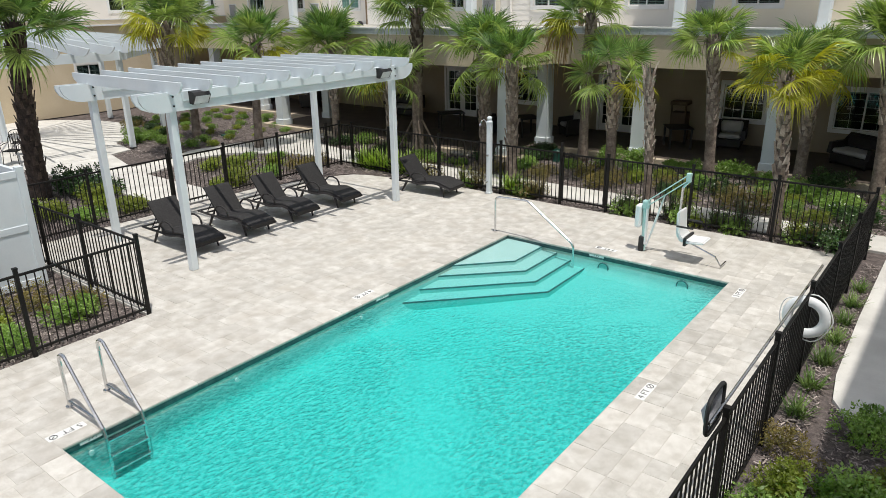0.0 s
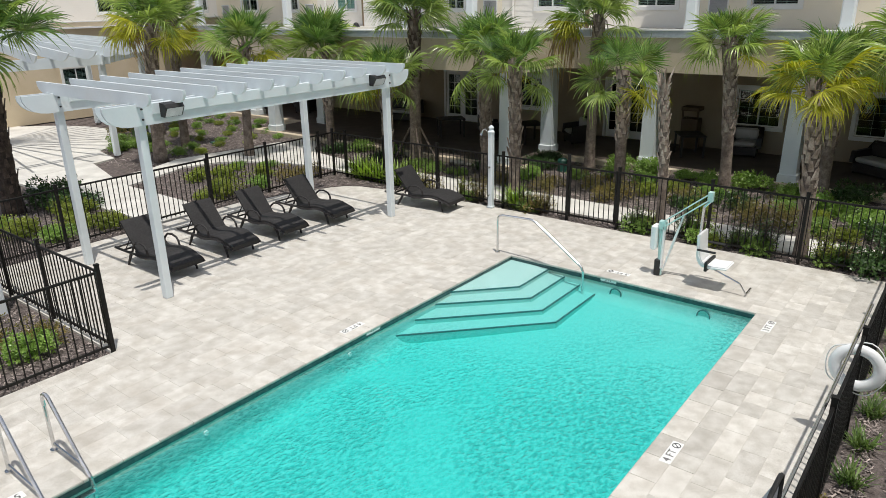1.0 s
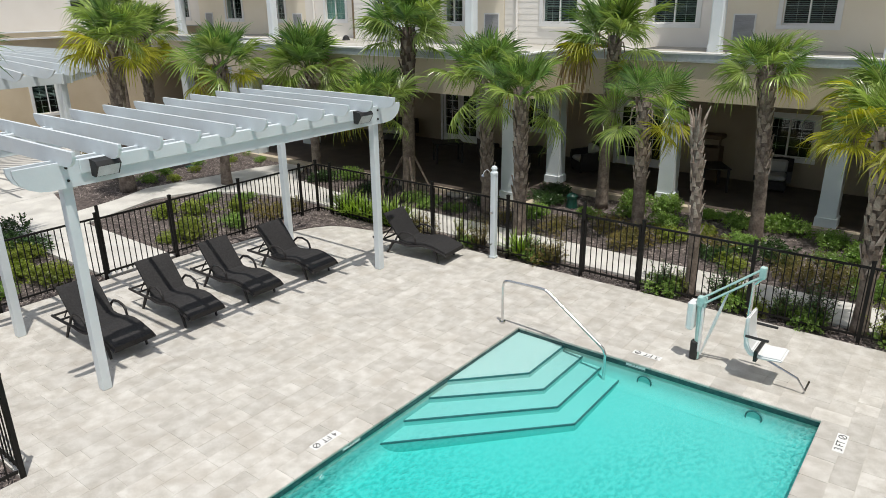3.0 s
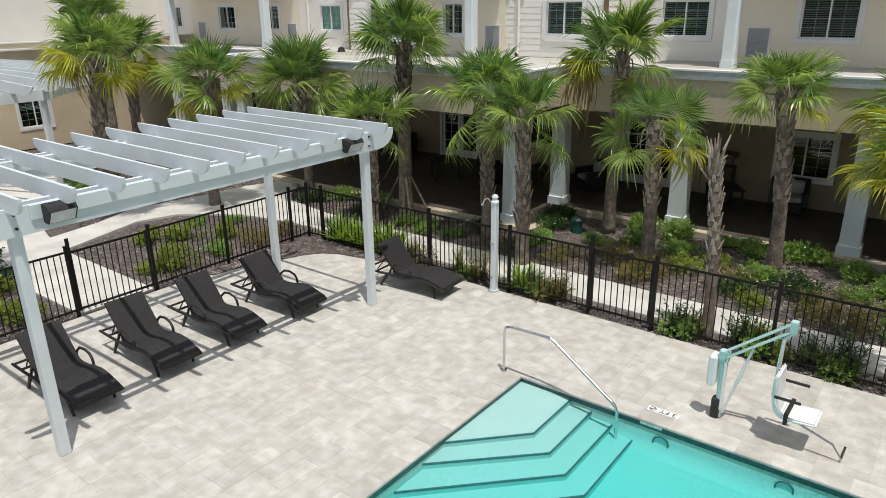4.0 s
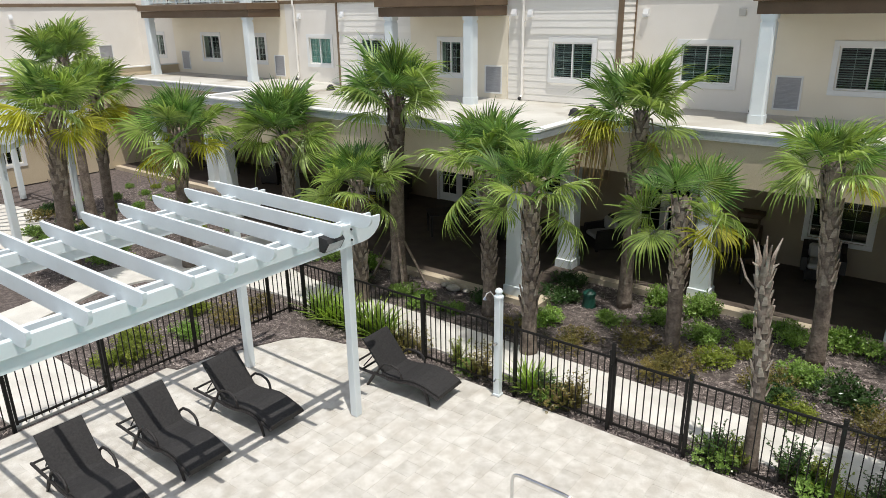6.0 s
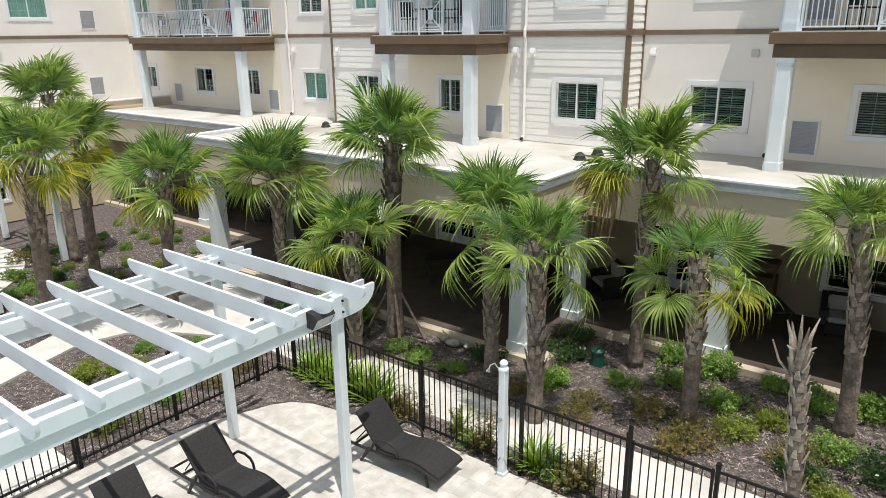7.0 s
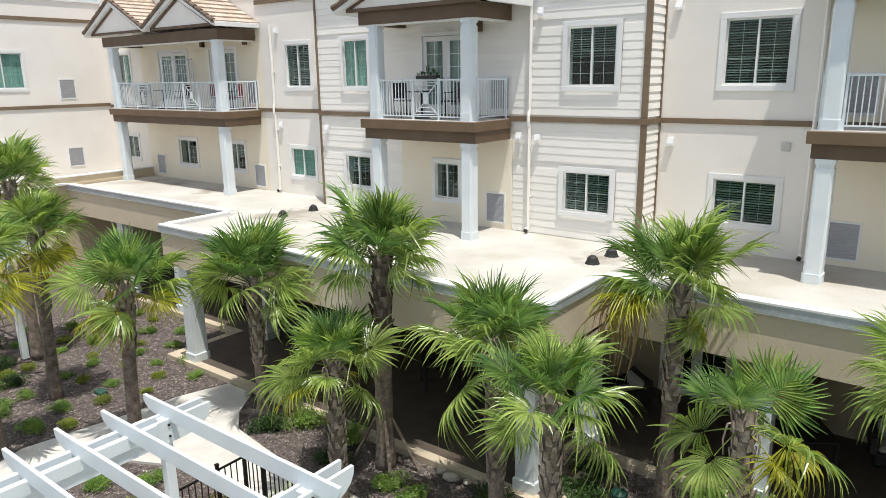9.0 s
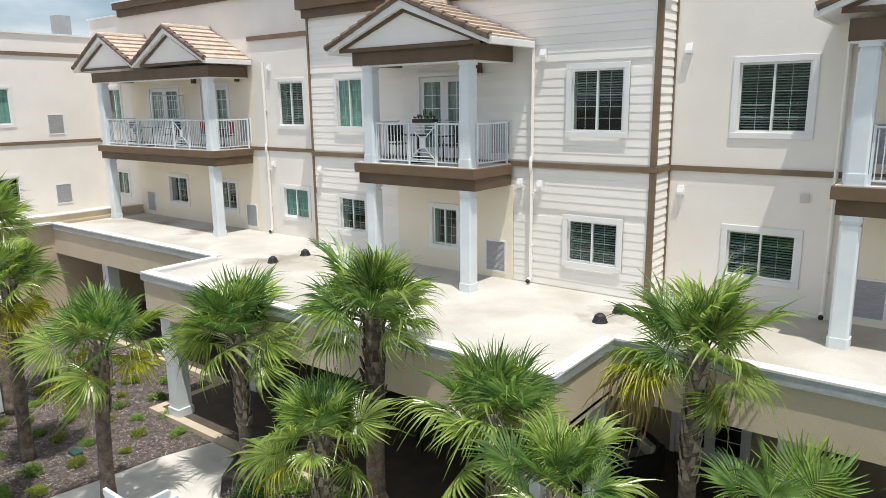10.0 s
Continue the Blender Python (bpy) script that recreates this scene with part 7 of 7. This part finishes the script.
for kind, x, y, s in (
    ("yellow", -22.9, 16.2, 0.75), ("green", -23.4, 15.3, 0.8), ("yellow", -24.6, 16.5, 0.7), ("green", -25.3, 16.4, 0.75), ("yellow", -26.2, 17.5, 0.75), ("green", -27.3, 17.1, 0.8), ("yellow", -28.2, 17.6, 0.75), ("green", -24.1, 18.3, 0.7), ("yellow", -25.9, 18.9, 0.75), ("yellow", -27.1, 19.1, 0.7), ("green", -29.0, 19.3, 0.75), ("yellow", -29.6, 20.2, 0.75), ("yellow", -27.7, 20.4, 0.7), ("green", -24.9, 19.4, 0.75), ("yellow", -22.6, 17.2, 0.7), ("green", -28.9, 16.6, 0.9), ("yellow", -26.8, 16.0, 0.9), ("green", -26.0, 14.6, 1.2), ("green", -25.5, 14.15, 1.3), ("yellow", -26.4, 15.3, 1.1), ("green", -25.2, 13.6, 1.2), ("green", -24.9, 14.5, 1.0), ("dark", -27.6, 15.6, 1.2), ("copper", -28.6, 15.4, 1.2), ("dark", -29.2, 15.9, 1.3), ("green", -14.5, 17.75, 0.9), ("green", -13.7, 17.5, 0.85), ("dark", -12.6, 18.5, 0.8), ("dark", -11.2, 19.6, 1.1), ("green", -10.75, 18.2, 1.1), ("dark", -11.4, 20.5, 1.1),
    ("copper", -11.3, 17.6, 0.9), ("copper", -9.75, 18.0, 1.0), ("green", -9.65, 19.25, 0.9), ("green", -9.2, 20.75, 1.1), ("copper", -8.75, 18.3, 1.2), ("green", -8.75, 19.9, 1.1),
    ("green", -8.2, 20.9, 1.2), ("green", -7.6, 19.5, 1.1), ("yellow", -7.2, 18.6, 1.1), ("copper", -7.7, 17.8, 1.1), ("green", -7.0, 20.8, 1.0), ("yellow", -6.75, 19.3, 1.0),
    ("green", -5.6, 18.9, 1.0), ("green", -4.0, 18.9, 1.1), ("yellow", -3.2, 18.4, 1.0), ("green", -2.6, 19.3, 1.1), ("copper", -3.7, 17.5, 1.1), ("green", -1.9, 18.9, 1.1), ("yellow", -2.4, 17.4, 0.9), ("green", -6.3, 20.6, 1.1), ("copper", -6.2, 18.2, 1.1), ("green", -5.2, 20.7, 1.2), ("dark", -4.9, 18.6, 1.2), ("green", -4.2, 20.4, 1.1), ("copper", -4.4, 17.6, 1.1),
    ("green", -3.3, 19.5, 1.2), ("dark", -2.7, 20.6, 1.2), ("green", -2.3, 18.3, 1.2), ("dark", -1.7, 17.7, 1.3), ("green", -1.0, 19.3, 1.2), ("dark", -0.6, 18.0, 1.3), ("copper", -9.9, 17.5, 0.9),
    ("copper", -8.0, 17.5, 1.0), ("yellow", -5.6, 17.6, 1.0), ("green", -3.0, 17.6, 1.0), ("dark", -6.0, 17.9, 0.9), ("green", -12.9, 17.6, 0.8), ("dark", -16.0, 17.6, 0.9), ("green", -16.45, 18.45, 0.9),
    ("green", -17.8, 18.35, 1.1), ("dark", -18.3, 17.75, 1.1), ("green", -22.3, 18.5, 0.9), ("green", -25.2, 18.5, 0.8), ("green", -27.2, 18.1, 0.8), ("green", -26.7, 19.6, 0.8), ("green", -23.7, 16.9, 0.8),
    ("green", -24.9, 15.2, 0.9), ("yellow", -22.3, 15.0, 0.8), ("green", -22.9, 14.4, 0.9), ("green", -25.6, 17.2, 0.8), ("yellow", -24.6, 17.8, 0.8), ("green", -28.0, 19.3, 0.8), ("green", -29.3, 18.4, 0.8),
    ("green", -23.5, 19.0, 0.8), ("yellow", -23.2, 17.9, 0.7), ("green", -25.8, 20.3, 0.8), ("green", -28.6, 20.3, 0.8), ("green", -30.6, 19.6, 0.8), ("yellow", -26.3, 16.4, 0.8), ("green", -30.0, 17.4, 0.9),
    ("yellow", -19.0, 12.6, 1.0), ("yellow", -18.4, 13.3, 1.2), ("yellow", -17.3, 12.4, 1.3), ("yellow", -17.6, 14.1, 1.1), ("green", -16.8, 13.2, 1.0), ("yellow", -16.6, 12.0, 1.1), ("copper", -16.5, 14.2, 1.0),
    ("yellow", -17.0, 11.5, 0.8), ("green", -19.3, 14.3, 0.8), ("green", -18.5, 14.9, 0.9), ("copper", -16.6, 15.0, 0.9),
    ("yellow", -16.6, 8.6, 1.2), ("yellow", -17.4, 8.2, 1.3), ("yellow", -18.4, 8.6, 1.3), ("green", -16.7, 7.4, 1.1), ("yellow", -17.7, 7.1, 1.2), ("dark", -19.0, 8.9, 1.5), ("dark", -19.9, 8.9, 1.5), ("green", -18.8, 7.0, 1.1),
    ("green", -11.2, 4.6, 1.1), ("copper", -11.6, 4.9, 1.0), ("green", -10.9, 3.6, 1.2), ("copper", -12.3, 4.4, 1.2), ("yellow", -11.9, 3.6, 1.0), ("green", -11.0, 2.4, 1.1), ("copper", -12.3, 2.7, 1.1), ("dark", -12.8, 3.6, 1.1),
    ("green", -0.85, 6.2, 1.2), ("dark", -0.9, 5.3, 1.1), ("green", -0.85, 4.4, 1.3), ("yellow", -0.8, 7.0, 1.0), ("green", 0.0 - 0.8, 3.4, 1.3), ("dark", -0.85, 2.5, 1.2), ("green", -0.8, 1.6, 1.2), ("copper", -0.85, 7.7, 0.9),
    ("green", -0.1, 8.6, 1.1), ("yellow", 0.3, 7.6, 1.2), ("green", -0.2, 7.0, 1.3), ("green", 0.5, 6.4, 1.3), ("dark", -0.2, 5.8, 1.2), ("green", 0.4, 5.2, 1.2), ("copper", -0.2, 4.8, 1.0), ("green", -27.0, 14.6, 1.2), ("dark", -25.9, 15.2, 1.2), ("green", -24.3, 14.2, 1.1)):
    shrub(kind, x, y, s)
for x, s, k in ((-12.6, 0.7, 3), (-11.3, 0.7, 1), (-10.6, 0.75, 3), (-9.2, 0.8, 0), (-8.7, 0.85, 3), (-6.3, 0.78, 0), (-5.95, 0.72, 1), (-5.25, 0.85, 0), (-4.85, 0.85, 1), (-4.1, 0.75, 2),
                (-3.6, 0.8, 0), (-2.5, 0.85, 1), (-2.1, 0.75, 3), (-1.5, 0.8, 0)):
    upright(x, 15.6 + srng.uniform(-0.08, 0.12), s, k)
for kind, x, s in (("green", -6.15, 1.05), ("green", -5.05, 1.2), ("yellow", -4.55, 0.8), ("green", -3.85, 1.0), ("copper", -8.95, 1.15), ("green", -9.15, 0.9), ("green", -2.3, 1.1), ("dark", -1.75, 1.2), ("copper", -12.35, 0.9), ("green", -10.9, 0.8)):
    shrub(kind, x, 15.6, s)
for x, y, s in ((-15.1, 15.62, 1.1), (-14.7, 15.55, 1.2), (-14.3, 15.65, 1.2), (-13.9, 15.55, 1.1), (-13.5, 15.6, 1.15), (-13.15, 15.6, 1.0), (-9.65, 15.65, 0.9), (-9.5, 15.55, 0.8)):
    clump(x, y, s)
for k in range(7):
    clump(-0.96, 8.7 + 0.8 * k, 0.85, TUFT, "low tuft of lily turf beside the walk")

# pale stones along the porch edge
stone_rng = random.Random(77)
for x, y, r in ((-13.9, 18.72, 0.11), (-13.6, 18.62, 0.15), (-13.25, 18.7, 0.09), (-12.75, 18.66, 0.12), (-12.5, 18.75, 0.08), (-20.2, 18.62, 0.1)):
    bm = bmesh.new()
    bmesh.ops.create_icosphere(bm, subdivisions=2, radius=r)
    for v in bm.verts:
        v.co = Vector((v.co.x * 1.25, v.co.y, v.co.z * 0.6)) * stone_rng.uniform(0.92, 1.08)
    st = tagged(part("stone", bm, M["stone"], None, smooth=True), "rounded pale stone at the edge of the porch", "stone", "edge stones")
    st.matrix_world = pose(x, y, r * 0.3, 0, 0, stone_rng.uniform(0, 180))

# ---- mulch chips ----
def in_poly(x, y, poly):
    c = False
    for (x0, y0), (x1, y1) in zip(poly, poly[1:] + poly[:1]):
        if (y0 > y) != (y1 > y) and x < (x1 - x0) * (y - y0) / (y1 - y0) + x0:
            c = not c
    return c


crng = np.random.default_rng(3)
cv, cf = [], []


def chips(x0, x1, y0, y1, density, size=0.026, avoid=None, base=-0.035):
    for _ in range(int((x1 - x0) * (y1 - y0) * density * 2)):
        x, y = crng.uniform(x0, x1), crng.uniform(y0, y1)
        if avoid and avoid(x, y):
            continue
        a, t, b = crng.uniform(0, 6.28), crng.uniform(-0.5, 0.5), crng.uniform(-0.4, 0.4)
        ln, w = size * crng.uniform(0.6, 1.5), size * crng.uniform(0.15, 0.35)
        ca, sa = math.cos(a), math.sin(a)
        z = base + crng.uniform(0, 0.025)
        i = len(cv)
        for u, v in ((-1, -1), (1, -1), (1, 1), (-1, 1)):
            cv.append((x + ca * u * ln - sa * v * w, y + sa * u * ln + ca * v * w, z + t * u * ln * 0.8 + b * v * w))
        cf.append((i, i + 1, i + 2, i + 3))


CORNER = [(-15.8, 12.1), (-15.5, 12.2), (-15.42, 12.95), (-15.1, 13.65), (-14.85, 14.3), (-14.6, 14.62), (-14.2, 14.82), (-13.65, 14.92), (-12.9, 15.08), (-11.5, 15.2), (-11.5, 15.3), (-15.8, 15.3)]
flat_slab("corner_bed", CORNER, -0.02, 0.014, M["soil"], "mulched planting bed in the fence corner", "planting bed")
LINK = [(-21.4, 11.0), (-21.7, 12.7), (-22.2, 13.9), (-21.85, 16.1), (-21.7, 17.5), (-21.3, 18.8), (-20.2, 18.8), (-19.0, 17.4), (-17.0, 17.1), (-17.0, 15.8), (-18.6, 15.5), (-19.7, 15.0), (-20.7, 13.8), (-20.1, 11.3), (-20, 11)]
chips(-19.0, 0.0, 17.05, 18.8, 260)
chips(-11.3, 0.0, 18.8, 21.1, 260)
chips(-15.8, -1.2, 15.24, 15.87, 420)
chips(-20.5, -15.9, 11.05, 15.8, 260, avoid=lambda x, y: in_poly(x, y, LINK))
chips(-30.5, -21.3, 12.2, 21.1, 150, 0.034, avoid=lambda x, y: in_poly(x, y, LINK) or in_poly(x, y, PATIO) or (x > -24.2 and y > 18.8))
chips(-20.5, -15.9, 5.5, 9.4, 200)
chips(-15.7, -10.4, -1.0, 5.4, 300)
chips(-1.1, -0.78, 0.0, 15.0, 420)
chips(-0.65, 1.9, 2.0, 9.2, 260)
chips(-15.8, -11.5, 12.2, 15.3, 460, avoid=lambda x, y: not in_poly(x, y, CORNER), base=0.014)
me = bpy.data.meshes.new("mulch_chips")
me.from_pydata(cv, [], cf)
me.materials.append(M["mulch"])
tagged(new("mulch_chips", me), "loose dark brown bark mulch chips over the beds", "mulch", kind="stuff")

# ---- coping and pavers ----
CW = 0.3


def coping(u0, u1, fixed, axis, inner):
    """Bullnose coping stones along one pool edge; inner is +1 where the water lies on the higher side."""
    n = max(1, round((u1 - u0) / 0.46))
    ln = (u1 - u0) / n
    for k in range(n):
        bm = bmesh.new()
        a, b = u0 + k * ln + 0.003, u0 + (k + 1) * ln - 0.003
        e = fixed + inner * 0.02
        o = fixed - inner * CW
        prof = [(o, -0.05), (o, 0.0), (e - inner * 0.02, 0.0), (e - inner * 0.004, -0.008), (e, -0.025), (e - inner * 0.006, -0.048)]
        prism(bm, prof, "x" if axis == "x" else "y", a, b)
        part("coping_stone", bm, M["paver"], pavement)


coping(PX0 - CW, PX1 + CW, PY1, "x", -1)
coping(PX0 - CW, PX1 + CW, PY0, "x", 1)
coping(PY0 + 0.003, PY1 - 0.003, PX0, "y", 1)
coping(PY0 + 0.003, PY1 - 0.003, PX1, "y", -1)

prng = random.Random(11)
PW = 0.305
LENS = (0.305, 0.458, 0.61)
paver_meshes = {}
for L in LENS:
    bm = bmesh.new()
    w, l, c = PW - 0.003, L - 0.003, 0.002
    lo = [bm.verts.new(p) for p in ((0, 0, -0.014), (w, 0, -0.014), (w, l, -0.014), (0, l, -0.014))]
    mid = [bm.verts.new(p) for p in ((0, 0, -c * 0.6), (w, 0, -c * 0.6), (w, l, -c * 0.6), (0, l, -c * 0.6))]
    hi = [bm.verts.new(p) for p in ((c, c, 0), (w - c, c, 0), (w - c, l - c, 0), (c, l - c, 0))]
    for A, B in ((lo, mid), (mid, hi)):
        for k in range(4):
            bm.faces.new((A[k], A[(k + 1) % 4], B[(k + 1) % 4], B[k]))
    bm.faces.new(hi)
    paver_meshes[L] = mesh_of(bm, "paver", M["paver"])
rest_v, rest_f = [], []
singles = 0


def add_paver(x, y, L, w):
    z = prng.uniform(-0.0015, 0.0005)
    x0, x1, y0, y1, c = x + 0.0012, x + w - 0.0012, y + 0.0012, y + L - 0.0012, 0.002
    i = len(rest_v)
    rest_v.extend([(x0, y0, -0.014), (x1, y0, -0.014), (x1, y1, -0.014), (x0, y1, -0.014), (x0, y0, z - c), (x1, y0, z - c), (x1, y1, z - c), (x0, y1, z - c),
                   (x0 + c, y0 + c, z), (x1 - c, y0 + c, z), (x1 - c, y1 - c, z), (x0 + c, y1 - c, z)])
    for A in (0, 4):
        for k in range(4):
            rest_f.append((i + A + k, i + A + (k + 1) % 4, i + A + 4 + (k + 1) % 4, i + A + 4 + k))
    rest_f.append((i + 8, i + 9, i + 10, i + 11))


# courses along y between fixed breaks, so that every stretch ends flush
XB = [-15.75, -10.35, PX0 - CW, PX1 + CW, -1.2]
for xa, xb in zip(XB, XB[1:]):
    nc = max(1, round((xb - xa) / PW))
    w = (xb - xa) / nc
    for c in range(nc):
        x = xa + c * w
        if xb <= -10.34:
            spans = [(5.47, 15.22)]
        elif xa > PX0 - CW - 0.01 and xb < PX1 + CW + 0.01:
            spans = [(-5.5, PY0 - CW), (PY1 + CW, 15.22)]
        else:
            spans = [(-5.5, 15.22)]
        for y0, y1 in spans:
            y = y0
            while y1 - y > 0.02:
                L = prng.choice(LENS)
                if y == y0:
                    L = prng.choice((0.2, 0.35, 0.458))
                if y1 - y - L < 0.18:
                    L = y1 - y
                near = singles < 296 and (x > -2.75 and 2.0 < y < 14.5)
                if near and L in paver_meshes:
                    place("paver", paver_meshes[L], pavement, pose(x + 0.0015, y + 0.0015, prng.uniform(-0.0015, 0.0005)) @ Matrix.Diagonal((w / PW, 1, 1, 1)))
                    singles += 1
                else:
                    add_paver(x, y, L, w)
                y += L
me = bpy.data.meshes.new("pavers")
me.from_pydata(rest_v, [], rest_f)
me.materials.append(M["paver_rest"])
rest = new("pavers", me)
rest.parent = pavement
tagged(rest, "pale cream concrete pavers", kind="stuff")
